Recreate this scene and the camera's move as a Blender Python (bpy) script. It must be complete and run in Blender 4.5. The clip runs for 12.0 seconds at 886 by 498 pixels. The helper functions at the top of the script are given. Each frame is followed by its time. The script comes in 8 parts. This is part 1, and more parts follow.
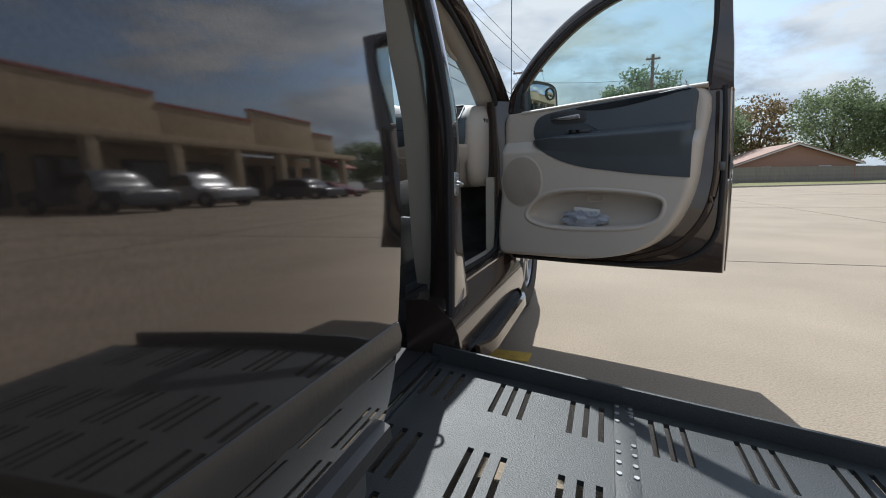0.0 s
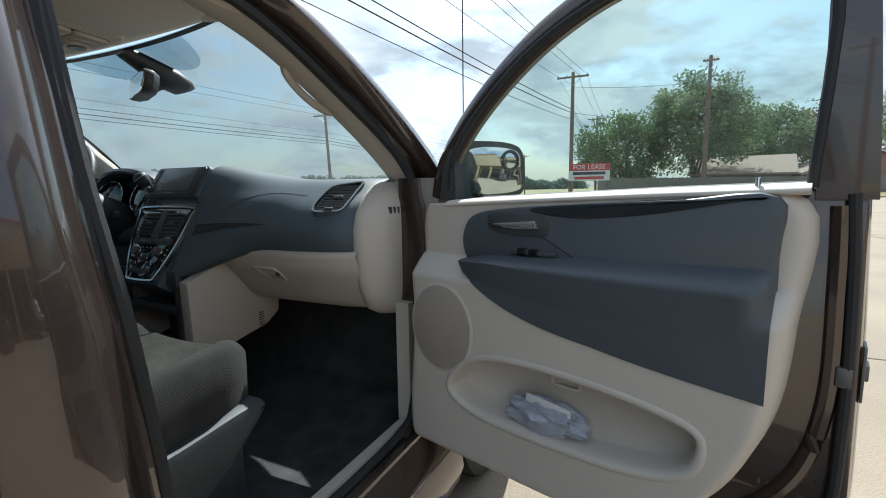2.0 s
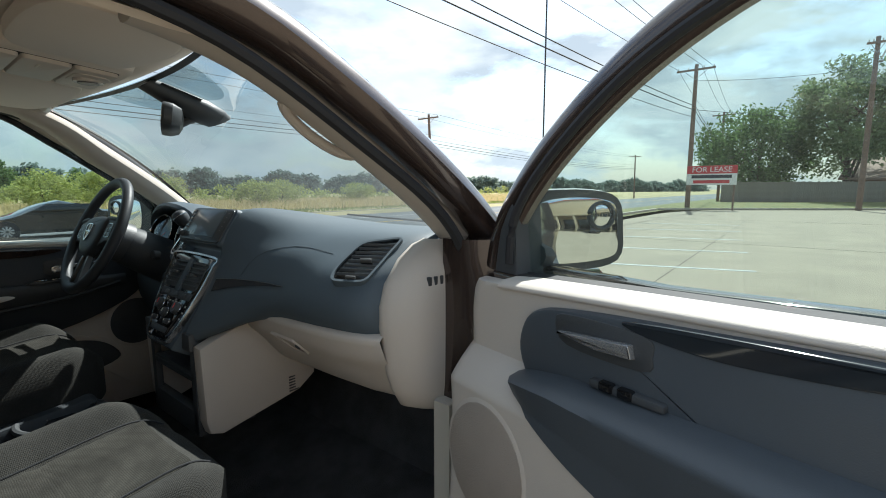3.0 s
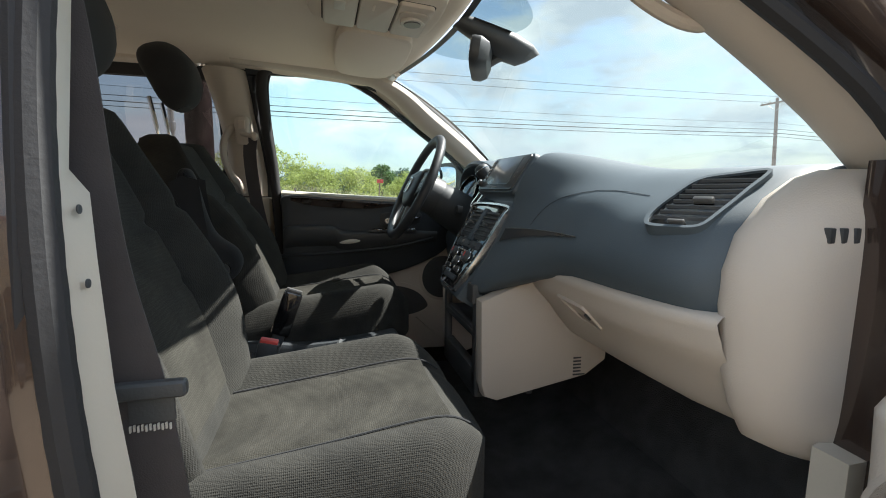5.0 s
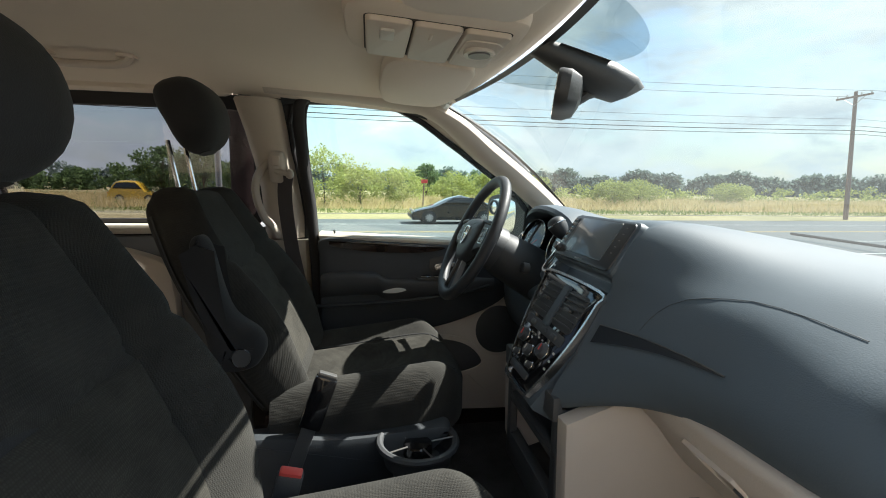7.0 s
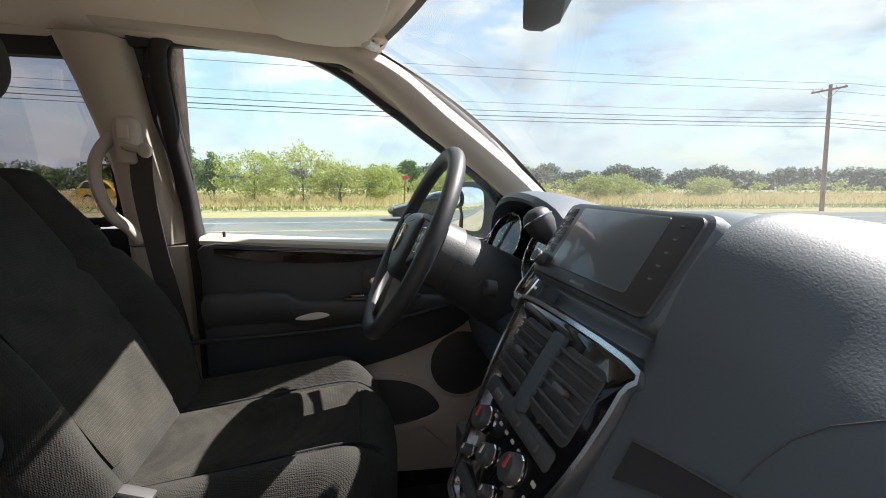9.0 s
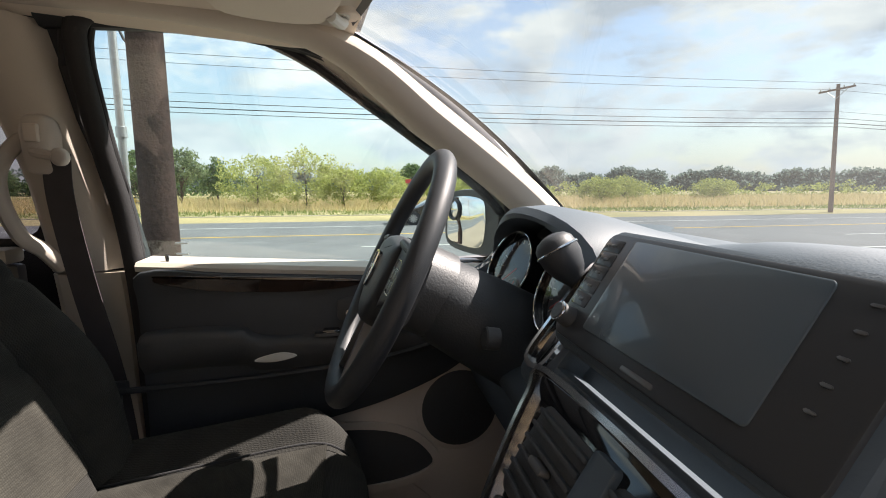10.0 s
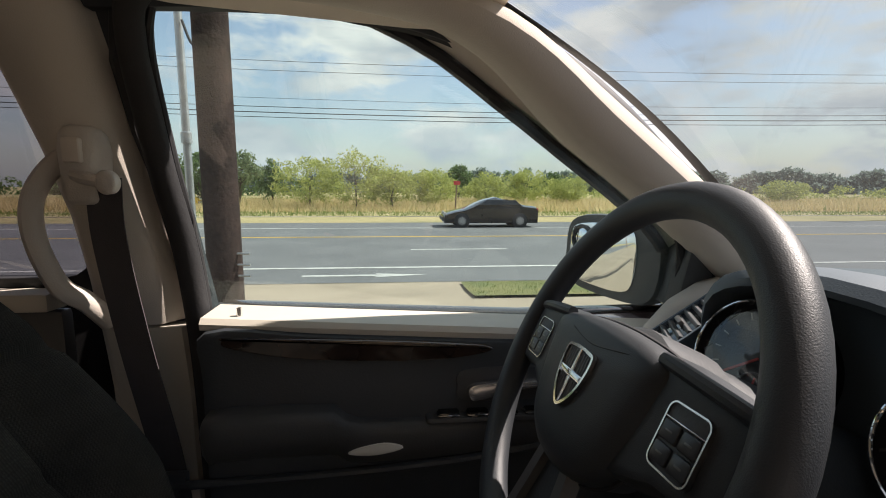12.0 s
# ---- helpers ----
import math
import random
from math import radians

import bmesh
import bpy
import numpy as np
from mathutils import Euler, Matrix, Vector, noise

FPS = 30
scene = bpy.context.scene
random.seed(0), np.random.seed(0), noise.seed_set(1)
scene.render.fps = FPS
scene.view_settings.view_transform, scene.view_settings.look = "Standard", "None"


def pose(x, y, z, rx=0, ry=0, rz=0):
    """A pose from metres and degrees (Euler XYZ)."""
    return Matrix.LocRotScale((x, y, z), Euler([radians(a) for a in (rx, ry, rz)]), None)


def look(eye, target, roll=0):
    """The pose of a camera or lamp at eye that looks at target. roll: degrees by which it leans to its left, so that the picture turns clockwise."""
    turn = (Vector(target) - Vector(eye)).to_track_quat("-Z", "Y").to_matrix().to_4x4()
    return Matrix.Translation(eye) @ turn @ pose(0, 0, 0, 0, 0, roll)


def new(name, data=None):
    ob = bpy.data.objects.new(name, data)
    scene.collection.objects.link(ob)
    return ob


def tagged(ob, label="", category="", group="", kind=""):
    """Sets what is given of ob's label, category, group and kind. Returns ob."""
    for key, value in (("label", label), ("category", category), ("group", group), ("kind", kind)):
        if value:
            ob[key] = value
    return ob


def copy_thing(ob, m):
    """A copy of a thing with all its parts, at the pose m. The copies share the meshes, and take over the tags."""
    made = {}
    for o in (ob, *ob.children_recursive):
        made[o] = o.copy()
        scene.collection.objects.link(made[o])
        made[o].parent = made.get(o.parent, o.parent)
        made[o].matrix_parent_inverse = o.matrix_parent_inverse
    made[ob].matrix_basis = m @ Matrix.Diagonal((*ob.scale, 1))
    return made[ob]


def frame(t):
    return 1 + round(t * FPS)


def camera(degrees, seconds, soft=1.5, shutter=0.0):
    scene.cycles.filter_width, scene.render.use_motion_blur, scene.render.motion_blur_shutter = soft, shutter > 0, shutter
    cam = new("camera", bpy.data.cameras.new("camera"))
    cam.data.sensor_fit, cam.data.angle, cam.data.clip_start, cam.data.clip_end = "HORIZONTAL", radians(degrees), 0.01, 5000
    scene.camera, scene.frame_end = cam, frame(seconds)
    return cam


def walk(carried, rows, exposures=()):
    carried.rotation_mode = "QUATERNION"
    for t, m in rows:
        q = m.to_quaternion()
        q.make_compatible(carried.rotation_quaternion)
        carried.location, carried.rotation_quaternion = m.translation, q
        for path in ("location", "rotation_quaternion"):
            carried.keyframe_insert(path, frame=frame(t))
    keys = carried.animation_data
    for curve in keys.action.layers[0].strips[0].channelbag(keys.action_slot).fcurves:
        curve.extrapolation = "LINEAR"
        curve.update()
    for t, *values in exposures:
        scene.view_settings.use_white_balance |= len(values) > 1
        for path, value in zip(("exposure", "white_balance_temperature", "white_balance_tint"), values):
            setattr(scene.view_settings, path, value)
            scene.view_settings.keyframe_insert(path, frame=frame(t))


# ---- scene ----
cam = camera(89.0, 12.0, 1.0)
PATH = [
    (0, (1.394, -1.331, 0.791), (0.716, 0.529, 0.505), -1.1),
    (0.5, (1.422, -1.056, 0.808), (0.717, 0.794, 0.524), -1.0),
    (1, (1.472, -0.749, 0.854), (0.735, 1.089, 0.575), -1.1),
    (1.5, (1.522, -0.454, 1.023), (0.741, 1.367, 0.75), -1.0),
    (2, (1.524, -0.198, 1.167), (0.666, 1.589, 0.902), -0.8),
    (2.5, (1.512, 0.037, 1.295), (0.503, 1.744, 1.033), -0.4),
    (3, (1.437, 0.191, 1.31), (0.21, 1.75, 1.049), -0.1),
    (3.5, (1.291, 0.342, 1.251), (-0.183, 1.668, 0.988), 0.5),
    (3.7, (1.253, 0.371, 1.238), (-0.325, 1.568, 0.961), 0.3),
    (5.3, (1.211, 0.328, 1.152), (-0.73, 0.736, 0.891), 0.8),
    (5.5, (1.194, 0.326, 1.162), (-0.756, 0.684, 0.897), 0.8),
    (6, (1.117, 0.322, 1.209), (-0.846, 0.597, 0.946), 1.0),
    (6.5, (1.02, 0.324, 1.278), (-0.944, 0.603, 1.02), 1.0),
    (7, (0.935, 0.347, 1.316), (-1.021, 0.665, 1.044), 0.9),
    (7.2, (0.892, 0.357, 1.314), (-1.06, 0.699, 1.046), 0.9),
    (8.8, (0.532, 0.549, 1.281), (-1.414, 0.903, 0.988), 0.3),
    (9, (0.49, 0.543, 1.28), (-1.451, 0.93, 0.994), 0.3),
    (9.5, (0.36, 0.581, 1.286), (-1.591, 0.926, 1.01), 0.0),
    (10, (0.282, 0.612, 1.296), (-1.664, 0.981, 1.024), -0.1),
    (10.5, (0.225, 0.64, 1.299), (-1.719, 1.027, 1.028), -0.2),
    (11, (0.129, 0.624, 1.318), (-1.814, 1.013, 1.049), -0.2),
    (11.5, (0.028, 0.557, 1.327), (-1.928, 0.89, 1.073), 0.1),
    (12, (-0.019, 0.48, 1.346), (-1.994, 0.653, 1.078), 0.2),
]
EXPOSURES = [(0.0, 0.50, 5800, 7), (1.5, 0.86, 5750, 4), (2.5, 1.00, 5900, 3), (3.6, 1.20, 6000, 5), (5.4, 1.82, 6300, 7), (7.2, 1.82, 6350, 7), (9.0, 1.82, 6500, 15), (10.5, 1.54, 6800, 17), (12.0, 1.18, 6800, 18)]
walk(cam, [(t, look(eye, target, roll)) for t, eye, target, roll in PATH], EXPOSURES)
SKY, SUN = 0.10, 4.2
AER_X, AER_Y = 0.842, 1.415

# ---- world and sun ----
SUN_DIR = Vector((-0.185, 0.93, 1.12)).normalized()
world = bpy.data.worlds.new("sky")
scene.world = world
world.use_nodes = True
wn, wl = world.node_tree.nodes, world.node_tree.links
wn.clear()
w_out = wn.new("ShaderNodeOutputWorld")
w_bg = wn.new("ShaderNodeBackground")
w_bg.inputs["Strength"].default_value = SKY
w_sky = wn.new("ShaderNodeTexSky")
w_sky.sky_type = "NISHITA"
w_sky.sun_disc = False
w_sky.sun_elevation = math.asin(SUN_DIR.z)
w_sky.sun_rotation = math.atan2(SUN_DIR.x, SUN_DIR.y)
w_sky.air_density, w_sky.dust_density, w_sky.ozone_density = 1.2, 1.6, 1.2
w_co = wn.new("ShaderNodeTexCoord")
w_sep = wn.new("ShaderNodeSeparateXYZ")
wl.new(w_co.outputs["Generated"], w_sep.inputs[0])


def wmath(op, a, b=None):
    n = wn.new("ShaderNodeMath")
    n.operation = op
    for i, v in enumerate((a, b)):
        if v is None:
            continue
        if isinstance(v, (int, float)):
            n.inputs[i].default_value = v
        else:
            wl.new(v, n.inputs[i])
    return n.outputs[0]


# broken heaped cloud
w_z = wmath("ADD", wmath("MULTIPLY", wmath("MAXIMUM", w_sep.outputs[2], 0.0), 0.6), 0.55)
w_vec = wn.new("ShaderNodeCombineXYZ")
wl.new(wmath("DIVIDE", w_sep.outputs[0], w_z), w_vec.inputs[0])
wl.new(wmath("DIVIDE", w_sep.outputs[1], w_z), w_vec.inputs[1])
wl.new(wmath("MULTIPLY", w_sep.outputs[2], 3.4), w_vec.inputs[2])
w_n1 = wn.new("ShaderNodeTexNoise")
w_n1.inputs["Scale"].default_value, w_n1.inputs["Detail"].default_value = 2.5, 12
w_n1.inputs["Roughness"].default_value = 0.60
w_n2 = wn.new("ShaderNodeTexNoise")
w_n2.inputs["Scale"].default_value, w_n2.inputs["Detail"].default_value = 3.6, 8
wl.new(w_vec.outputs[0], w_n1.inputs["Vector"])
wl.new(w_vec.outputs[0], w_n2.inputs["Vector"])
w_ramp = wn.new("ShaderNodeValToRGB")
w_ramp.color_ramp.elements[0].position, w_ramp.color_ramp.elements[1].position = 0.45, 0.56
w_ramp.color_ramp.elements[0].color = (0.12, 0.12, 0.12, 1)
wl.new(w_n1.outputs["Fac"], w_ramp.inputs[0])
w_shade = wn.new("ShaderNodeValToRGB")
w_shade.color_ramp.elements[0].position, w_shade.color_ramp.elements[1].position = 0.38, 0.62
w_shade.color_ramp.elements[0].color = (3.3, 3.6, 4.0, 1)
w_shade.color_ramp.elements[1].color = (5.7, 5.7, 5.6, 1)
wl.new(w_n2.outputs["Fac"], w_shade.inputs[0])
w_mix = wn.new("ShaderNodeMix")
w_mix.data_type = "RGBA"
wl.new(w_ramp.outputs[0], w_mix.inputs[0])
wl.new(w_sky.outputs[0], w_mix.inputs[6])
wl.new(w_shade.outputs[0], w_mix.inputs[7])
w_low = wmath("MULTIPLY", wmath("POWER", wmath("SUBTRACT", 1.0, wmath("MINIMUM", wmath("MULTIPLY", wmath("MAXIMUM", w_sep.outputs[2], 0.0), 3.2), 1.0)), 1.6), 0.55)
w_haze = wn.new("ShaderNodeMix")
w_haze.data_type = "RGBA"
w_haze.inputs[7].default_value = (3.9, 4.25, 4.6, 1)
wl.new(w_low, w_haze.inputs[0])
wl.new(w_mix.outputs[2], w_haze.inputs[6])
wl.new(w_haze.outputs[2], w_bg.inputs["Color"])
wl.new(w_bg.outputs[0], w_out.inputs[0])

sun_data = bpy.data.lights.new("sun", "SUN")
sun_data.energy, sun_data.angle, sun_data.color = SUN, radians(0.55), (1.0, 0.95, 0.87)
sun = new("sun", sun_data)
sun.matrix_world = look(SUN_DIR * 60, (0, 0, 0))


# ---- materials ----
def mat(name, col, rough=0.6, metal=0.0, var=0.12, scale=6.0, bump=0.1, bscale=90.0, coat=0.0, spec=0.5, col2=None, sheen=0.0, bdist=0.002, detail=5, rvar=0.08, grain=0.0):
    m = bpy.data.materials.new(name)
    m.use_nodes = True
    n, l = m.node_tree.nodes, m.node_tree.links
    p = n["Principled BSDF"]
    co = n.new("ShaderNodeTexCoord")
    t1 = n.new("ShaderNodeTexNoise")
    t1.inputs["Scale"].default_value, t1.inputs["Detail"].default_value = scale, detail
    l.new(co.outputs["Object"], t1.inputs["Vector"])
    info = n.new("ShaderNodeObjectInfo")
    add = n.new("ShaderNodeMath")
    add.operation = "MULTIPLY_ADD"
    l.new(info.outputs["Random"], add.inputs[0])
    add.inputs[1].default_value = 0.12
    l.new(t1.outputs["Fac"], add.inputs[2])
    r = n.new("ShaderNodeValToRGB")
    r.color_ramp.elements[0].position, r.color_ramp.elements[1].position = 0.32, 0.78
    c2 = col2 or tuple(min(1, c * (1 + var)) for c in col)
    c1 = col if col2 else tuple(c * (1 - var) for c in col)
    r.color_ramp.elements[0].color, r.color_ramp.elements[1].color = (*c1, 1), (*c2, 1)
    l.new(add.outputs[0], r.inputs[0])
    l.new(r.outputs[0], p.inputs["Base Color"])
    t2 = n.new("ShaderNodeTexNoise")
    t2.inputs["Scale"].default_value, t2.inputs["Detail"].default_value = bscale, 4
    l.new(co.outputs["Object"], t2.inputs["Vector"])
    if grain:
        gm, gx = n.new("ShaderNodeMapRange"), n.new("ShaderNodeMix")
        gm.inputs[1].default_value, gm.inputs[2].default_value = 0.3, 0.7
        gm.inputs[3].default_value, gm.inputs[4].default_value = 1 - grain, 1 + grain
        l.new(t2.outputs["Fac"], gm.inputs[0])
        gx.data_type, gx.blend_type = "RGBA", "MULTIPLY"
        gx.inputs[0].default_value = 1.0
        l.new(r.outputs[0], gx.inputs[6])
        l.new(gm.outputs[0], gx.inputs[7])
        l.new(gx.outputs[2], p.inputs["Base Color"])
    if bump:
        b = n.new("ShaderNodeBump")
        b.inputs["Strength"].default_value, b.inputs["Distance"].default_value = bump, bdist
        l.new(t2.outputs["Fac"], b.inputs["Height"])
        l.new(b.outputs[0], p.inputs["Normal"])
    mr = n.new("ShaderNodeMapRange")
    mr.inputs[3].default_value, mr.inputs[4].default_value = max(0.02, rough - rvar), min(1, rough + rvar)
    l.new(t1.outputs["Fac"], mr.inputs[0])
    l.new(mr.outputs[0], p.inputs["Roughness"])
    p.inputs["Metallic"].default_value = metal
    p.inputs["Coat Weight"].default_value = coat
    p.inputs["Coat Roughness"].default_value = 0.03
    p.inputs["Specular IOR Level"].default_value = spec
    p.inputs["Sheen Weight"].default_value = sheen
    return m


def glass(name, tint, gloss=1.0, dust=0.0):
    m = bpy.data.materials.new(name)
    m.use_nodes = True
    n, l = m.node_tree.nodes, m.node_tree.links
    n.clear()
    out = n.new("ShaderNodeOutputMaterial")
    tr, gl, mx, fr = (n.new("ShaderNode" + k) for k in ("BsdfTransparent", "BsdfGlossy", "MixShader", "LayerWeight"))
    tr.inputs[0].default_value = (*tint, 1)
    gl.inputs["Roughness"].default_value = 0.015
    fr.inputs[0].default_value = 0.5
    pw, sc = n.new("ShaderNodeMath"), n.new("ShaderNodeMath")
    pw.operation, sc.operation = "POWER", "MULTIPLY_ADD"
    l.new(fr.outputs["Facing"], pw.inputs[0])
    pw.inputs[1].default_value = 4.5
    l.new(pw.outputs[0], sc.inputs[0])
    sc.inputs[1].default_value = 0.8 * gloss
    sc.inputs[2].default_value = 0.05 * gloss
    l.new(sc.outputs[0], mx.inputs[0])
    l.new(tr.outputs[0], mx.inputs[1])
    l.new(gl.outputs[0], mx.inputs[2])
    top = mx
    if dust:
        df, m2, t, co = n.new("ShaderNodeBsdfTranslucent"), n.new("ShaderNodeMixShader"), n.new("ShaderNodeTexNoise"), n.new("ShaderNodeTexCoord")
        df.inputs[0].default_value = (0.7, 0.7, 0.68, 1)
        t.inputs["Scale"].default_value = 3.0
        t.inputs["Detail"].default_value = 8
        l.new(co.outputs["Object"], t.inputs["Vector"])
        k = n.new("ShaderNodeMath")
        k.operation = "MULTIPLY"
        l.new(t.outputs["Fac"], k.inputs[0])
        k.inputs[1].default_value = dust
        l.new(k.outputs[0], m2.inputs[0])
        l.new(mx.outputs[0], m2.inputs[1])
        l.new(df.outputs[0], m2.inputs[2])
        top = m2
    l.new(top.outputs[0], out.inputs[0])
    return m


def fabric(name, col, col2, cell=260.0):
    m = mat(name, col, rough=0.92, var=0.2, scale=14, bump=0, col2=col2, sheen=0.04, spec=0.08)
    n, l = m.node_tree.nodes, m.node_tree.links
    p = n["Principled BSDF"]
    co = n.new("ShaderNodeTexCoord")
    v = n.new("ShaderNodeTexVoronoi")
    v.inputs["Scale"].default_value = cell
    v.inputs["Randomness"].default_value = 0.25
    l.new(co.outputs["Object"], v.inputs["Vector"])
    b = n.new("ShaderNodeBump")
    b.inputs["Strength"].default_value, b.inputs["Distance"].default_value = 0.6, 0.002
    l.new(v.outputs["Distance"], b.inputs["Height"])
    l.new(b.outputs[0], p.inputs["Normal"])
    old = p.inputs["Base Color"].links[0].from_socket
    mx = n.new("ShaderNodeMix")
    mx.data_type, mx.blend_type = "RGBA", "MULTIPLY"
    mx.inputs[0].default_value = 0.45
    r = n.new("ShaderNodeValToRGB")
    r.color_ramp.elements[0].color, r.color_ramp.elements[1].color = (1.25, 1.25, 1.25, 1), (0.45, 0.45, 0.45, 1)
    r.color_ramp.elements[1].position = 0.62
    l.new(v.outputs["Distance"], r.inputs[0])
    l.new(old, mx.inputs[6])
    l.new(r.outputs[0], mx.inputs[7])
    l.new(mx.outputs[2], p.inputs["Base Color"])
    return m


def leaf(name, a, b):
    m = bpy.data.materials.new(name)
    m.use_nodes = True
    n, l = m.node_tree.nodes, m.node_tree.links
    p = n["Principled BSDF"]
    g = n.new("ShaderNodeNewGeometry")
    r = n.new("ShaderNodeValToRGB")
    r.color_ramp.elements[0].color, r.color_ramp.elements[1].color = (*a, 1), (*b, 1)
    l.new(g.outputs["Random Per Island"], r.inputs[0])
    l.new(r.outputs[0], p.inputs["Base Color"])
    p.inputs["Roughness"].default_value = 0.65
    p.inputs["Specular IOR Level"].default_value = 0.25
    t, mx, out = n.new("ShaderNodeBsdfTranslucent"), n.new("ShaderNodeMixShader"), n["Material Output"]
    l.new(r.outputs[0], t.inputs[0])
    mx.inputs[0].default_value = 0.5
    l.new(p.outputs[0], mx.inputs[1])
    l.new(t.outputs[0], mx.inputs[2])
    l.new(mx.outputs[0], out.inputs[0])
    return m


PAINT = mat("van_paint", (0.095, 0.082, 0.076), rough=0.05, metal=0.8, var=0.15, scale=300, bump=0, coat=1.0, rvar=0.03)
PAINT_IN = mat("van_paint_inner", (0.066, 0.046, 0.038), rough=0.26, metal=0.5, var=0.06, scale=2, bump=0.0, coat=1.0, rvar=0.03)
BEIGE = mat("beige_trim", (0.555, 0.500, 0.440), rough=0.62, var=0.05, scale=3, bump=0.25, bscale=420)
CREAM = mat("cream_trim", (0.54, 0.50, 0.425), rough=0.5, var=0.05, scale=3, bump=0.12, bscale=420)
PILT = mat("pillar_trim", (0.57, 0.51, 0.44), rough=0.8, var=0.05, scale=2, bump=0.25, bscale=500)
LINER = mat("headliner_cloth", (0.76, 0.67, 0.565), rough=0.95, var=0.05, scale=2, bump=0.3, bscale=700, sheen=0.2)
DASH = mat("dash_plastic", (0.076, 0.099, 0.119), spec=0.4, rough=0.56, var=0.12, scale=3, bump=0.30, bscale=520, bdist=0.0010)
DARK = mat("dark_plastic", (0.060, 0.064, 0.068), rough=0.5, var=0.2, scale=4, bump=0.25, bscale=300)
GLOSS = mat("gloss_black", (0.008, 0.008, 0.009), rough=0.08, var=0.2, scale=4, bump=0, coat=0.5, rvar=0.03)
WOOD = mat("dark_wood_trim", (0.016, 0.012, 0.011), rough=0.14, var=0.3, scale=9, bump=0, coat=0.6, col2=(0.055, 0.034, 0.024))
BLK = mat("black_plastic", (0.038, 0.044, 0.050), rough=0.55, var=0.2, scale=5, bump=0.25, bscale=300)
RUBBER = mat("rubber", (0.020, 0.020, 0.022), rough=0.72, var=0.2, scale=8, bump=0.3, bscale=150)
SEALF = mat("frame_rubber", (0.034, 0.037, 0.041), rough=0.65, var=0.1, scale=8, bump=0.2, bscale=200, spec=0.3)
CHROME = mat("chrome", (0.72, 0.72, 0.72), rough=0.09, metal=1.0, var=0.03, bump=0, rvar=0.03)
SATIN = mat("satin_chrome", (0.66, 0.66, 0.66), rough=0.2, metal=1.0, var=0.04, bump=0, rvar=0.03)
HANDLE = mat("bright_handle", (0.62, 0.62, 0.62), rough=0.24, metal=0.82, var=0.04, bump=0)
STEEL = mat("zinc_steel", (0.52, 0.52, 0.53), rough=0.33, metal=0.9, var=0.1, scale=30, bump=0.1)
LEATHER = mat("wheel_leather", (0.034, 0.038, 0.043), rough=0.50, var=0.12, scale=8, bump=0.38, bscale=1000, bdist=0.0008)
CLOTH = fabric("seat_cloth", (0.034, 0.034, 0.032), (0.056, 0.055, 0.050), 400.0)
CLOTH_C = fabric("seat_cloth_centre", (0.031, 0.030, 0.026), (0.060, 0.058, 0.050), 300.0)
CLOTH_S = mat("seat_cloth_plain", (0.032, 0.033, 0.035), rough=0.93, var=0.25, scale=7, bump=0.35, bscale=500, sheen=0.08, spec=0.2)
CARPET = mat("carpet", (0.075, 0.075, 0.076), rough=0.98, var=0.35, scale=12, bump=0.9, bscale=420, bdist=0.006, spec=0.1)
WEB = mat("belt_webbing", (0.062, 0.055, 0.056), rough=0.75, var=0.15, scale=20, bump=0.25, bscale=650)
WHITE = mat("white_plastic", (0.72, 0.71, 0.66), rough=0.5, var=0.05, bump=0.05)
PODS = mat("console_plastic", (0.60, 0.53, 0.455), rough=0.5, var=0.05, bump=0.12, bscale=400)
MESHM = mat("speaker_mesh", (0.46, 0.40, 0.34), rough=0.8, bump=1.0, bscale=900, bdist=0.004)
GAP = mat("shadow_gap", (0.05, 0.045, 0.04), rough=0.9, bump=0)
LABEL = mat("white_label", (0.62, 0.60, 0.54), rough=0.6, var=0.04, bump=0)
RED = mat("red_button", (0.62, 0.07, 0.06), rough=0.4, var=0.08, bump=0)
LENS = mat("lamp_lens", (0.62, 0.58, 0.52), rough=0.22, var=0.1, scale=60, bump=0.5, bscale=200)
DECOR = mat("gloss_decor", (0.030, 0.036, 0.043), rough=0.09, var=0.1, scale=3, bump=0, coat=0.4)
DASHG = mat("dash_plastic_satin", (0.060, 0.066, 0.074), rough=0.24, var=0.1, scale=3, bump=0)
BEZEL = mat("satin_black", (0.036, 0.039, 0.042), rough=0.30, var=0.1, scale=6, bump=0)
# grey base carries the glare lying on the blank screen
SCREEN = mat("screen_glass", (0.080, 0.104, 0.120), rough=0.30, var=0.12, scale=4, bump=0, coat=0.5)
MIRROR = mat("mirror_glass", (0.86, 0.88, 0.88), rough=0.02, metal=1.0, var=0.01, bump=0, rvar=0.01)
RAMP = mat("ramp_coating", (0.026, 0.030, 0.032), rough=0.5, var=0.2, scale=5, bump=0.7, bscale=260, col2=(0.037, 0.041, 0.043), grain=0.25)
GREYTRIM = mat("satin_trim", (0.15, 0.148, 0.145), rough=0.38, metal=0.5, var=0.15, scale=20, bump=0.08)
FROSTBAG = mat("thin_plastic_bag", (0.34, 0.36, 0.42), rough=0.3, var=0.25, scale=30, bump=0.5, bscale=60, bdist=0.01)
PAPER = mat("paper", (0.70, 0.70, 0.70), rough=0.8, var=0.06, bump=0.1)
# tint deepened to dim the bright outside; dust film doubles as glare veil
GLASS_W = glass("windshield_glass", (0.405, 0.475, 0.485), 0.8, 0.07)
MOULD = mat("dull_moulding", (0.040, 0.037, 0.035), rough=0.32, var=0.25, scale=14, bump=0.15, bscale=120)
LENSG = glass("dial_lens", (0.8, 0.8, 0.8), 1.6, 0.03)
GLASS_D = glass("door_glass", (0.765, 0.845, 0.83), 0.9, 0.02)
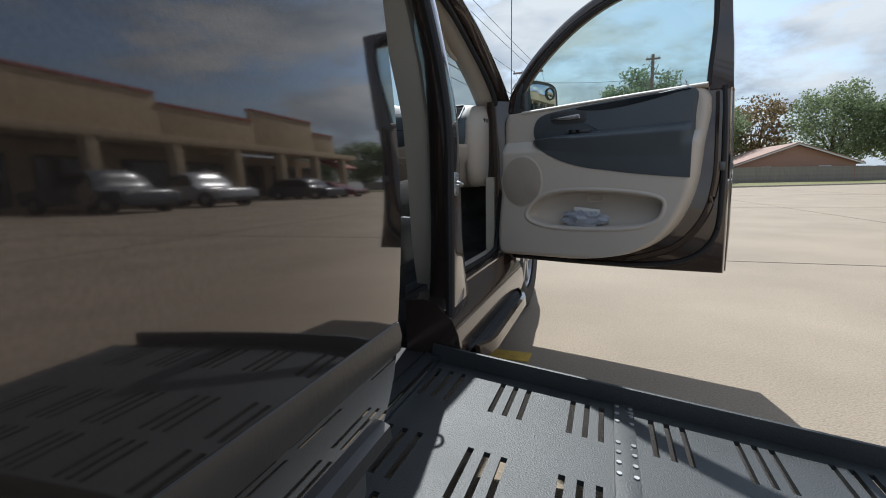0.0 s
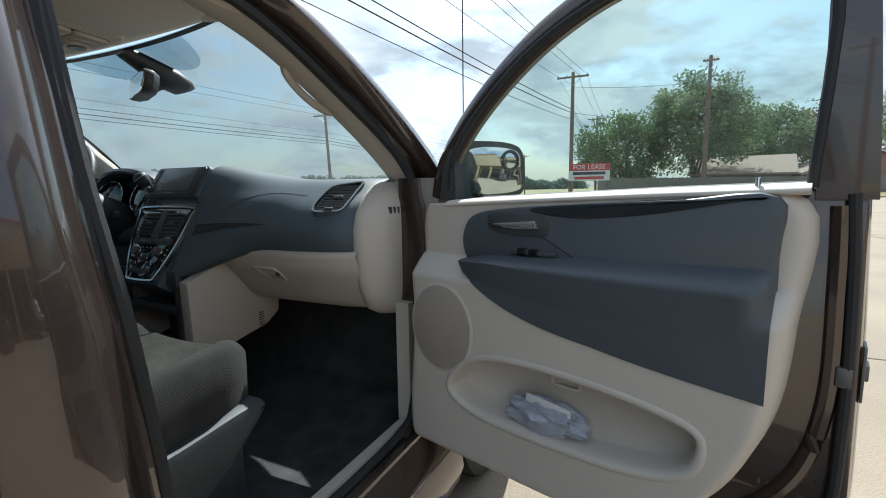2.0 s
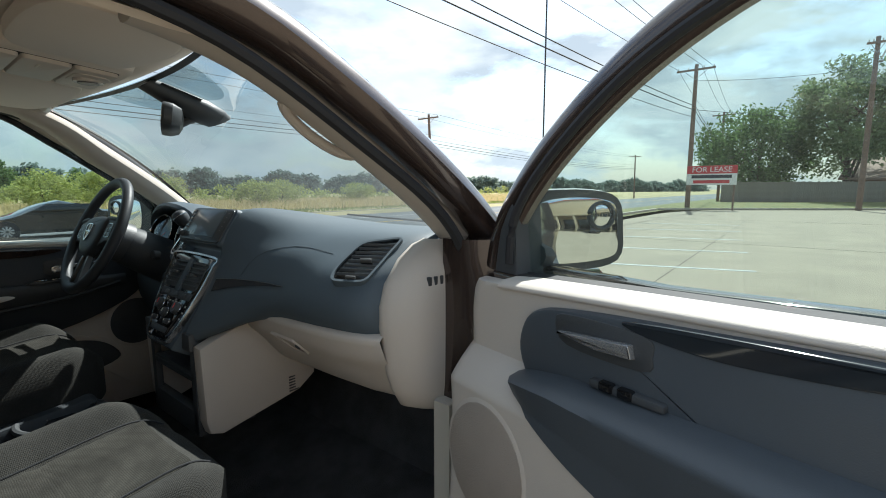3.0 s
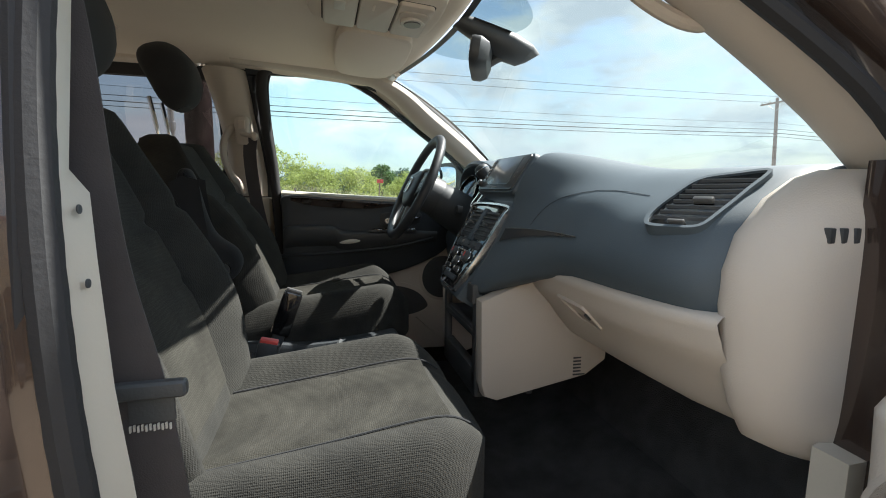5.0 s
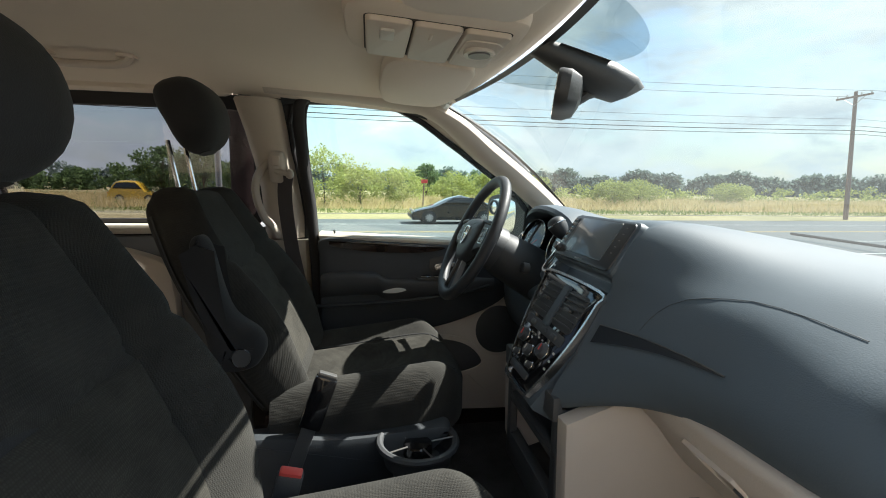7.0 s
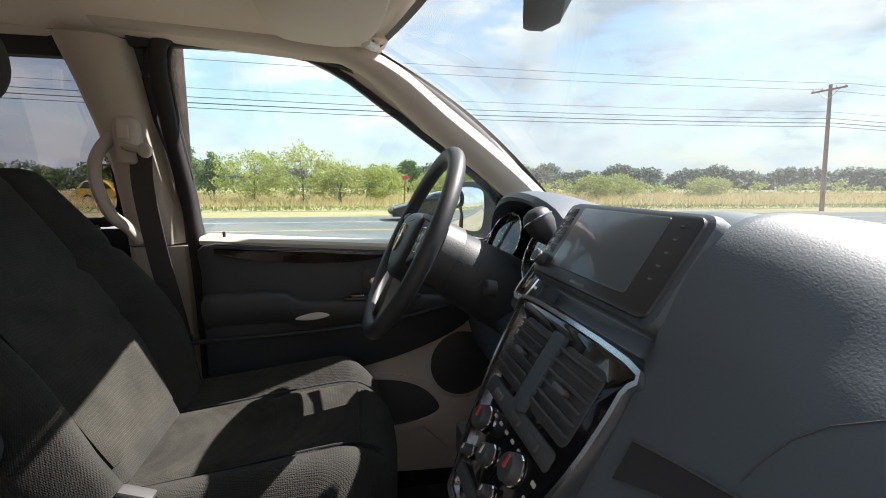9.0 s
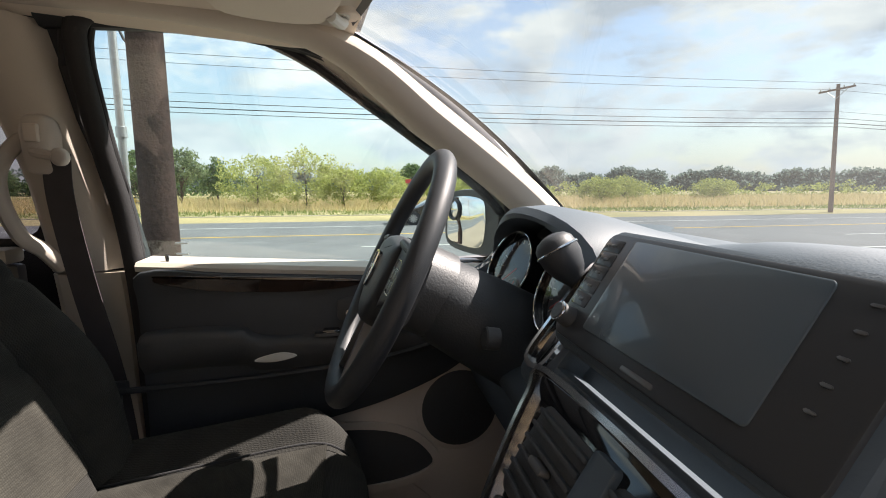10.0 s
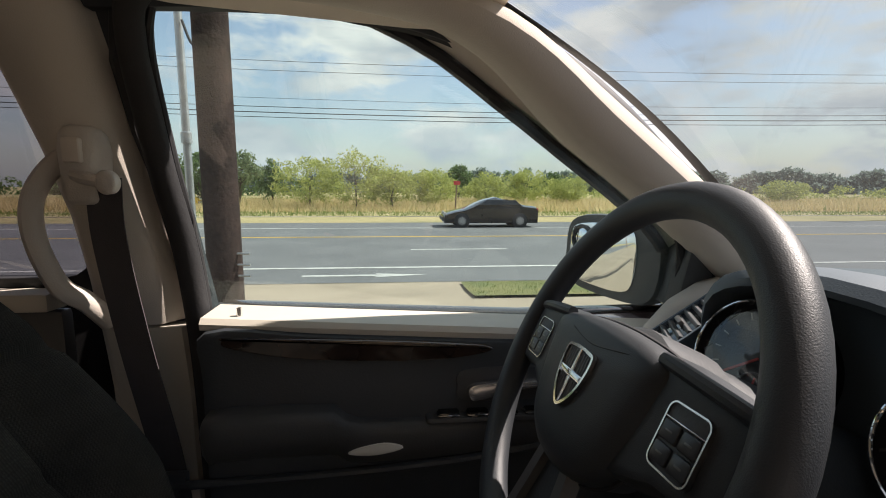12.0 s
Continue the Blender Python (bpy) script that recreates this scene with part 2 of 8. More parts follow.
GLASS_T = glass("privacy_glass", (0.46, 0.46, 0.48), 1.0)


# ---- mesh helpers ----
def shade(me, angle=35):
    me.polygons.foreach_set("use_smooth", [True] * len(me.polygons))
    me.set_sharp_from_angle(angle=radians(angle))


def part(name, bm, material, parent=None, label="", m=None, angle=35):
    bmesh.ops.recalc_face_normals(bm, faces=bm.faces)
    me = bpy.data.meshes.new(name)
    bm.to_mesh(me)
    bm.free()
    shade(me, angle)
    me.materials.append(material)
    ob = new(name, me)
    if parent is not None:
        ob.parent = parent
    if m is not None:
        ob.matrix_basis = m
    if label:
        ob["label"] = label
    return ob


def thing(name, label, category, m=None, group="", kind=""):
    ob = new(name)
    ob.empty_display_size = 0.1
    if m is not None:
        ob.matrix_basis = m
    return tagged(ob, label, category, group, kind)


def box(size, c=(0, 0, 0), bev=0.0, seg=2, m=None, bm=None):
    own = bmesh.new()
    bmesh.ops.create_cube(own, size=1.0)
    for v in own.verts:
        v.co = Vector((v.co.x * size[0], v.co.y * size[1], v.co.z * size[2]))
    if bev:
        bmesh.ops.bevel(own, geom=own.edges[:], offset=bev, segments=seg, profile=0.6, affect="EDGES")
    for v in own.verts:
        v.co = v.co + Vector(c)
    if m is not None:
        own.transform(m)
    if bm is None:
        return own
    me = bpy.data.meshes.new("t")
    own.to_mesh(me)
    own.free()
    bm.from_mesh(me)
    bpy.data.meshes.remove(me)
    return bm


def join(*bms):
    first = bms[0]
    for b in bms[1:]:
        me = bpy.data.meshes.new("t")
        b.to_mesh(me)
        b.free()
        first.from_mesh(me)
        bpy.data.meshes.remove(me)
    return first


def loft(rings, caps=True, closed=True, bm=None):
    bm = bm or bmesh.new()
    vs = [[bm.verts.new(p) for p in r] for r in rings]
    for a, b in zip(vs, vs[1:]):
        n = len(a)
        for i in range(n if closed else n - 1):
            j = (i + 1) % n
            bm.faces.new((a[i], a[j], b[j], b[i]))
    if caps and closed:
        bm.faces.new(vs[0])
        bm.faces.new(list(reversed(vs[-1])))
    return bm


def spline(pts, per=6, closed=False):
    """Catmull-Rom through the points."""
    pts = [Vector(p) for p in pts]
    n = len(pts)
    out = []
    for i in range(n if closed else n - 1):
        if closed:
            p0, p1, p2, p3 = pts[i - 1], pts[i], pts[(i + 1) % n], pts[(i + 2) % n]
        else:
            p0, p1, p2, p3 = pts[max(i - 1, 0)], pts[i], pts[i + 1], pts[min(i + 2, n - 1)]
        for k in range(per):
            t = k / per
            out.append(0.5 * ((2 * p1) + (p2 - p0) * t + (2 * p0 - 5 * p1 + 4 * p2 - p3) * t * t + (3 * p1 - p0 - 3 * p2 + p3) * t ** 3))
    if not closed:
        out.append(pts[-1])
    return out


def tube(pts, r, n=10, closed=False, flat=(1.0, 1.0), up=(0, 0, 1), bm=None, radii=None, caps=True):
    pts = [Vector(p) for p in pts]
    rings = []
    k = len(pts)
    for i, p in enumerate(pts):
        a = pts[i - 1] if (i > 0 or closed) else pts[0]
        b = pts[(i + 1) % k] if (i < k - 1 or closed) else pts[-1]
        d = (b - a).normalized()
        u = Vector(up)
        if abs(d.dot(u)) > 0.98:
            u = Vector((0, 1, 0))
        s = d.cross(u).normalized()
        w = s.cross(d)
        rr = radii[i] if radii else r
        rings.append([p + s * (math.cos(q) * rr * flat[0]) + w * (math.sin(q) * rr * flat[1]) for q in (2 * math.pi * j / n for j in range(n))])
    if closed:
        rings.append(rings[0])
        bm = loft(rings, caps=False, bm=bm)
        bmesh.ops.remove_doubles(bm, verts=bm.verts, dist=1e-6)
        return bm
    return loft(rings, caps=caps, bm=bm)


def inset(poly, d):
    """Move a closed 2D outline inwards by d."""
    n = len(poly)
    area = sum(poly[i][0] * poly[(i + 1) % n][1] - poly[(i + 1) % n][0] * poly[i][1] for i in range(n))
    sgn = 1 if area > 0 else -1
    out = []
    for i in range(n):
        a, p, b = Vector(poly[i - 1][:2]), Vector(poly[i][:2]), Vector(poly[(i + 1) % n][:2])
        t = (b - a)
        if t.length < 1e-9:
            out.append(p)
            continue
        t.normalize()
        out.append(p + Vector((-t.y, t.x)) * d * sgn)
    return out


def plate(poly, v0, v1, bev=0.01, put=lambda u, v, w: Vector((u, v, w)), dome=0.0):
    """A slab with a rounded front rim: the outline (u, w) from depth v0 to v1, mapped by put(u, v, w)."""
    s = 1 if v1 > v0 else -1
    outl = [Vector(p[:2]) for p in poly]
    i1, i2 = inset(outl, bev * 0.3), inset(outl, bev)
    rings = [[put(p.x, v0, p.y) for p in outl], [put(p.x, v1 - s * bev, p.y) for p in outl], [put(p.x, v1 - s * bev * 0.3, p.y) for p in i1], [put(p.x, v1, p.y) for p in i2]]
    if dome:
        i3 = inset(outl, bev * 3)
        rings.append([put(p.x, v1 + s * dome, p.y) for p in i3])
    return loft(rings)


def rect(u0, u1, w0, w1, r=0.01, n=4):
    out = []
    for cx, cy, a0 in ((u1 - r, w1 - r, 0), (u0 + r, w1 - r, 90), (u0 + r, w0 + r, 180), (u1 - r, w0 + r, 270)):
        for k in range(n + 1):
            a = radians(a0 + 90 * k / n)
            out.append((cx + r * math.cos(a), cy + r * math.sin(a)))
    return out


def ell(cx, cy, rx, ry, n=28):
    return [(cx + rx * math.cos(2 * math.pi * k / n), cy + ry * math.sin(2 * math.pi * k / n)) for k in range(n)]


def smooth2(pts, per=5):
    return [(p.x, p.y) for p in spline([(a, b, 0) for a, b in pts], per, closed=True)]


def sheet(fn, nu, nv, thick=0.0, bm=None):
    bm = bm or bmesh.new()
    vs = [[bm.verts.new(fn(i / nu, j / nv)) for j in range(nv + 1)] for i in range(nu + 1)]
    fs = [bm.faces.new((vs[i][j], vs[i + 1][j], vs[i + 1][j + 1], vs[i][j + 1])) for i in range(nu) for j in range(nv)]
    if thick:
        bmesh.ops.recalc_face_normals(bm, faces=bm.faces)
        bmesh.ops.solidify(bm, geom=fs, thickness=thick)
    return bm


def ring_frame(outer, inner, v0, v1, put, bev=0.003):
    """A frame between two outlines with the same count of points."""
    bm = bmesh.new()
    o, i = [Vector(p[:2]) for p in outer], [Vector(p[:2]) for p in inner]
    rings = [[put(p.x, v0, p.y) for p in o], [put(p.x, v1, p.y) for p in o], [put(p.x, v1, p.y) for p in i], [put(p.x, v0, p.y) for p in i]]
    rings.append(rings[0])
    loft(rings, caps=False, bm=bm)
    bmesh.ops.remove_doubles(bm, verts=bm.verts, dist=1e-6)
    return bm


def cyl(r, h, n=20, r2=None, m=None):
    r2 = r if r2 is None else r2
    e = min(r, h) * 0.12
    rings = [[Vector((math.cos(a) * q, math.sin(a) * q, z)) for a in (2 * math.pi * k / n for k in range(n))] for q, z in ((r, 0), (r2, h - e), (r2 - e, h))]
    bm = loft(rings)
    if m is not None:
        bm.transform(m)
    return bm


def bars_text(body, size, material, parent, m, name="lettering", extrude=0.0006):
    cu = bpy.data.curves.new(name, "FONT")
    cu.body, cu.size, cu.extrude, cu.align_x, cu.align_y = body, size, extrude, "CENTER", "CENTER"
    tmp = bpy.data.objects.new(name, cu)
    me = bpy.data.meshes.new_from_object(tmp)
    bpy.data.objects.remove(tmp)
    me.materials.append(material)
    ob = new(name, me)
    ob.parent = parent
    ob.matrix_basis = m
    return ob

# ---- the van's shell ----
van = thing("minivan", "dark metallic minivan with a lowered floor, its passenger side doors open", "minivan")


def mirror_pts(pts, s):
    return [(p[0] * s, p[1], p[2]) for p in pts]


def side_x(z):
    """Half width of the body's side at a height."""
    if z < 0.95:
        return 0.965 - 0.05 * max(0.0, (0.6 - z)) ** 1.2
    return 0.965 - 0.16 * ((z - 0.95) / 0.75) ** 1.35


# floor: cabin floor and raised front foot wells
part("floor_pan", box((1.72, 4.3, 0.05), (0, -0.85, 0.235), 0.01), RUBBER, van, "black rubber cabin floor")
part("firewall", sheet(lambda u, v: Vector((-0.84 + 1.68 * u, 1.18 + 0.22 * math.sin(v * math.pi / 2), 0.26 + 0.85 * v)), 6, 8, 0.02), CARPET, van)
part("foot_well_floor", sheet(lambda u, v: Vector((-0.82 + 1.64 * u, 0.02 + 1.3 * v, 0.335 + 0.10 * max(0, v - 0.72) / 0.28)), 6, 16, 0.03), CARPET, van, "black carpet foot well")
part("cabin_underfloor", box((1.66, 1.0, 0.08), (0, 0.52, 0.28), 0.01), CARPET, van)


def roof_z(x, y):
    base = 1.600 + 0.06 * min(1.0, max(0.0, (0.62 - y) / 0.9))
    return base + 0.035 * (1 - (x / 0.72) ** 2)


def roof_front(x):
    return 0.70 - 0.09 * (x / 0.66) ** 2


part("headliner", sheet(lambda u, v: Vector(((u * 2 - 1) * 0.70, roof_front((u * 2 - 1) * 0.7) * (1 - v) - 2.75 * v, roof_z((u * 2 - 1) * 0.70, roof_front(0) * (1 - v) - 2.75 * v) - (0.05 if u > 0.5 else 0.022) * max(0, abs(u * 2 - 1) - 0.82) / 0.18)), 24, 30, 0.012), LINER, van, "tan cloth headliner")
part("roof_panel", sheet(lambda u, v: Vector(((u * 2 - 1) * (0.80 - 0.075 * (1 - v) ** 8), (roof_front((u * 2 - 1) * 0.7) + 0.03) * (1 - v) - 2.80 * v, roof_z((u * 2 - 1) * 0.62, roof_front(0) * (1 - v) - 2.75 * v) + 0.075 - 0.06 * abs(u * 2 - 1) ** 5)), 20, 24, 0.01), PAINT, van)

# windshield
def ws(u, v):
    x = (u * 2 - 1) * (0.76 - 0.12 * v)
    q = (u * 2 - 1) ** 2
    y = (1.58 - 0.40 * q) * (1 - v) + (0.70 - 0.10 * q) * v
    z = 1.165 * (1 - v) + 1.615 * v + 0.05 * math.sin(v * math.pi) - 0.015 * q * v
    return Vector((x, y, z))


shield = part("windshield", sheet(ws, 24, 14), GLASS_W, van, "slightly dusty tinted windshield")
shield.visible_shadow = False
part("windshield_band", sheet(lambda u, v: ws(0.5 + (u - 0.5) * 0.999, 0.982 + 0.018 * v) + Vector((0, -0.006, -0.006)), 24, 2), DARK, shield)
for u0 in (0.0, 0.991):
    part("windshield_edge", sheet(lambda u, v: ws(u0 + 0.009 * u, v) + Vector((0, -0.006, -0.006)), 3, 14), DARK, shield)
wpz = part("wiper", tube(spline([ws(0.72, 0.015) + Vector((0, 0.012, 0.016)), ws(0.60, 0.012) + Vector((0, 0.012, 0.016)), ws(0.50, 0.015) + Vector((0, 0.012, 0.016)), ws(0.38, 0.03) + Vector((0, 0.012, 0.016))], 5), 0.004, 8), DARK, van, "black wiper blade")
# shaded sensor patch behind the mirror
part("sensor_shade", sheet(lambda u, v: ws(0.5 + (u - 0.5) * (0.12 - 0.03 * v), 0.86 + 0.11 * v) + Vector((0, -0.008, -0.008)), 8, 4), DARK, shield)
SHADEG = glass("dotted_shade_glass", (0.60, 0.68, 0.71), 0.5)
dots = part("shade_band", sheet(lambda u, v: ws(0.28 + 0.44 * u, 0.985 - (0.135 - 0.10 * abs(u * 2 - 1) ** 7 - 0.012 * math.cos(u * math.pi * 4)) * v) + Vector((0, -0.003, -0.004)), 40, 6), SHADEG, shield, "dotted shade band behind the mirror")
dots.visible_shadow = False
part("cowl", sheet(lambda u, v: Vector(((u * 2 - 1) * 0.84, 1.50 + 0.25 * v - 0.38 * (u * 2 - 1) ** 2, 1.115 - 0.06 * v)), 16, 3, 0.03), DARK, van)

for s in (1, -1):
    # pillar beside the windshield: inner trim and outer painted skin
    path = mirror_pts([(0.815, 1.20, 1.10), (0.785, 1.00, 1.285), (0.738, 0.76, 1.455), (0.690, 0.57, 1.565), (0.680, 0.30, 1.605), (0.690, -0.2, 1.625), (0.70, -1.2, 1.635), (0.70, -2.7, 1.62)], s)
    pts = spline(path, 6)
    inner = [p + Vector((-0.030 * s, 0, -0.008 + (0.018 * min(1.0, max(0.0, (k - 12) / 7)) if s < 0 else 0))) for k, p in enumerate(pts)]
    outer = [p + Vector((0.045 * s, 0.015, 0.012 + (0.024 * min(1.0, max(0.0, (0.70 - p.y) / 0.3)) if s < 0 else 0))) for p in pts]
    ap = part("a_pillar_trim", tube(inner[:22] if s > 0 else inner[:29], 0.050, 14, flat=(1.0, 0.62), radii=None if s > 0 else [0.068 - 0.024 * min(1.0, max(0.0, (k - 12) / 7)) - 0.012 * max(0.0, (k - 21) / 7) for k in range(29)]), PILT, van, "tan pillar trim")
    part("a_pillar", tube(outer, 0.052, 12, flat=(1.0, 0.75)), PAINT_IN, van, "dark painted windshield pillar and roof rail")
    if s > 0:
        # grab handle on the pillar: a slim closed loop
        mid, ax = Vector((0.686, 0.762, 1.430)), Vector((0.013, 0.076, -0.045))
        loop = [mid + ax * math.cos(q) + Vector((-0.010 * math.sin(q), -0.010 * math.sin(q), -0.021 * math.sin(q))) for q in (2 * math.pi * k / 28 for k in range(28))]
        part("pillar_grab_handle", tube(loop, 0.0105, 10, closed=True), PILT, ap, "tan grab handle")
    # weather strip round the front door opening
    strip = spline(mirror_pts([(0.86, 0.235, 0.46), (0.87, 0.152, 0.66), (0.87, 0.135, 0.90), (0.85, 0.132, 1.12), (0.79, 0.13, 1.42), (0.745, 0.17, 1.555), (0.735, 0.30, 1.575), (0.745, 0.54, 1.53), (0.79, 0.76, 1.40), (0.835, 0.96, 1.25), (0.855, 1.02, 1.10), (0.865, 1.01, 0.75), (0.86, 0.96, 0.52), (0.862, 0.85, 0.448), (0.862, 0.30, 0.448)], s), 5, closed=True)
    part("door_weather_strip", tube(strip if s > 0 else [p + Vector((0, -0.03 - 0.18 * max(0.0, p.z - 1.12) if p.y < 0.28 and p.z > 0.5 else 0, 0.05 * min(1.0, max(0.0, (p.z - 1.42) / 0.1)) * min(1.0, max(0.0, (0.62 - p.y) / 0.25)))) for p in strip], 0.012, 8, closed=True, up=(1, 0, 0)), RUBBER, van)
    if s < 0:
        # the trim's flange runs down to the weather strip
        lip = [p + Vector((0.006, 0.004, 0.05 * min(1.0, max(0.0, (p.z - 1.42) / 0.1)) * min(1.0, max(0.0, (0.62 - p.y) / 0.25)) + 0.006)) for p in strip if p.z > 1.14 and (0.30 < p.y or p.z > 1.55)]
        part("trim_flange", loft([[p, p.lerp(q, 0.5) + Vector((0.008, -0.004, -0.002)), q + Vector((0.010, 0, 0.022 if q.y > 0.5 else 0.030))] for p, q in ((p, min(inner, key=lambda v: (v - p).length)) for p in lip)], closed=False), PILT, ap, "tan trim flange", angle=60)

# pillar between the front and sliding doors; its front edge leans forward below the belt line
lean_f = lambda z: 0.10 * min(0.41, max(0.0, 1.15 - z))
for s in (1, -1):
    def bp(z, s=s):
        xo = side_x(z) - 0.015
        f = 0.11 * (max(0.0, 0.74 - z) / 0.3) ** 2 + (lean_f(z) if s > 0 else 0)
        return [Vector((s * (xo + dx), (y if s > 0 else 0.55 * y - 0.03) + f * k, z)) for dx, y, k in ((0.0, -0.022, 0), (0.003, 0.030, 0), (-0.012, 0.072, 0.7), (-0.060, 0.112, 1), (-0.072, 0.136, 1), (-0.095, 0.134, 1), (-0.10, 0.035, 0), (-0.03, -0.030, 0))]
    zs = [0.40, 0.45, 0.5, 0.55, 0.6, 0.66, 0.74, 0.85, 1.0, 1.15, 1.3, 1.45, 1.6]
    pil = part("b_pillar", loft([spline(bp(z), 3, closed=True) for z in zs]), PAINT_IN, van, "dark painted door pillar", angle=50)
    def tr(z, s=s):
        xo = side_x(z) - 0.015
        f = 0.06 * (max(0.0, 0.74 - z) / 0.3) ** 2 + (lean_f(z) if s > 0 else 0)
        if s > 0:
            g = -0.004 if z > 1.16 else 0.010
            ys = (0.146, 0.147 + g, 0.124 + g, 0.080 + g, 0.045, 0.023)
        else:
            lean = 0.06 * max(0.0, (z - 1.25) / 0.33) ** 1.5
            fe = 0.140 if z < 1.12 else 0.109 - 0.061 * max(0.0, (z - 1.2) / 0.42)
            ys = (fe, fe - 0.005, fe - 0.03, -0.004 - lean, -0.022 - lean, -0.040 - lean)
        return [Vector((s * (xo + dx), y + f, z)) for dx, y in zip((-0.085, -0.112, -0.158, -0.198, -0.192, -0.088) if s > 0 else (-0.085, -0.112, -0.150, -0.156, -0.138, -0.09), ys)]
    part("b_pillar_trim", loft([tr(z) for z in ((0.435, 0.52, 0.6, 0.7, 0.8, 1.0, 1.10, 1.152, 1.170, 1.3, 1.45, 1.585) if s > 0 else (0.435, 0.6, 0.8, 1.0, 1.08, 1.112, 1.116))]), CREAM, pil, "cream plastic pillar trim")
    if s < 0:
        part("upper_pillar_trim", loft([tr(z) for z in (1.121, 1.125, 1.2, 1.3, 1.4, 1.5, 1.6)]), PILT, pil, "tan upper pillar trim", angle=60)
    if s > 0:
        st = part("door_striker", join(plate(rect(-0.022, 0.022, -0.036, 0.036, 0.012), 0, -0.006, 0.002, lambda u, v, w: Vector((0.951 - v, 0.005 + u, 0.79 + w))), tube(spline([(0.95, -0.012, 0.795), (0.966, -0.011, 0.794), (0.974, 0.006, 0.790), (0.966, 0.023, 0.786), (0.95, 0.024, 0.784)], 4), 0.0045, 8)), STEEL, pil, "zinc door striker")
        for dz in (-0.022, 0.024):
            part("striker_bolt", cyl(0.008, 0.005, 6, m=Matrix.Translation((0.956, -0.002, 0.79 + dz)) @ Matrix.Rotation(radians(90), 4, "Y")), STEEL, st)
        part("sliding_door_seal", tube(spline([(0.94, -0.03, 0.34), (0.945, -0.032, 0.7), (0.94, -0.032, 1.0), (0.885, -0.032, 1.3), (0.80, -0.032, 1.58)], 5), 0.014, 8, up=(0, 1, 0)), RUBBER, pil)
        part("door_seal_bead", tube(spline([(side_x(z) - 0.092, 0.138 + lean_f(z) + 0.11 * (max(0.0, 0.74 - z) / 0.3) ** 2, z) for z in (0.46, 0.55, 0.66, 0.8, 1.0, 1.2, 1.4, 1.56)], 12), 1, 10, radii=[0.0128 if k % 2 else 0.0124 for k in range(85)], up=(0, 1, 0)), RUBBER, pil, "ribbed black door seal")
        for z_, y_ in ((1.140, 0.159), (1.085, 0.1645)):
            part("trim_fastener", cyl(0.0036, 0.0012, 14, m=Matrix.Translation((side_x(z_) - 0.112, y_ - 0.003, z_)) @ Matrix.Rotation(radians(-90), 4, "X")), DARK, pil)

# rockers with the step beside the passenger foot well
for s in (1, -1):
    prof = [(0.80, 0.36), (0.80, 0.425), (0.86, 0.435), (0.905, 0.425), (0.925, 0.395), (0.955, 0.375), (0.975, 0.33), (0.985, 0.27), (0.965, 0.205), (0.90, 0.185), (0.80, 0.20)]
    part("rocker_panel", loft([[Vector((s * x, y, z)) for x, z in prof] for y in (-0.06, 0.1, 0.5, 0.9, 1.06)]), PAINT_IN, van, "glossy dark rocker panel")
    part("sill_plate", plate(rect(0.24, 0.98, 0.846, 0.905, 0.02), 0.425, 0.438, 0.003, lambda u, v, w, s=s: Vector((s * w, u, v))), PAINT_IN, van, "dark painted sill step")
def step_x(y):
    return 1.045 - 0.09 * max(0.0, (y - 0.72) / 0.25) ** 2 - 0.04 * max(0.0, (0.16 - y) / 0.12) ** 2


ys_ = [0.05, 0.10, 0.16, 0.25, 0.45, 0.65, 0.75, 0.85, 0.95]
part("side_step", join(loft([[Vector((0.93, y, 0.252)), Vector((step_x(y) - 0.012, y, 0.248)), Vector((step_x(y) - 0.012, y, 0.235)), Vector((0.93, y, 0.235))] for y in ys_]), *[box((0.008, 0.64, 0.003), (0.955 + 0.016 * k, 0.46, 0.2525)) for k in range(4)]), DARK, van, "ribbed black side step")
part("step_lip", loft([[Vector((step_x(y) - 0.014, y, 0.262)), Vector((step_x(y) + 0.002, y, 0.258)), Vector((step_x(y) + 0.006, y, 0.22)), Vector((step_x(y) - 0.05, y, 0.165)), Vector((step_x(y) - 0.08, y, 0.17))] for y in ys_]), PAINT_IN, van, "curved glossy step edge")

# hinge pillar and inner kick panel
for s in (1, -1):
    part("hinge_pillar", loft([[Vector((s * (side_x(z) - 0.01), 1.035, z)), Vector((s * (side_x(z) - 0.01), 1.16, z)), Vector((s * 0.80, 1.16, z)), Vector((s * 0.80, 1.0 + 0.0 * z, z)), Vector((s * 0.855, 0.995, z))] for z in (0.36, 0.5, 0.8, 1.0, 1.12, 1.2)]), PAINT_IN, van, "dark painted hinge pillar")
    part("kick_panel", loft([[Vector((s * 0.845, 0.965, z)), Vector((s * 0.845, 1.0, z)), Vector((s * 0.79, 1.12, z)), Vector((s * 0.775, 1.08, z)), Vector((s * 0.80, 0.965, z))] for z in (0.44, 0.6, 0.82)]), CREAM, van, "cream kick panel")
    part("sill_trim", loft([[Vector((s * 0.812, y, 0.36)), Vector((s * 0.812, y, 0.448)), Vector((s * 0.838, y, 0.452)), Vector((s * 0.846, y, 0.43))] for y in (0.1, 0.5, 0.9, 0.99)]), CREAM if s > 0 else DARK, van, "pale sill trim")

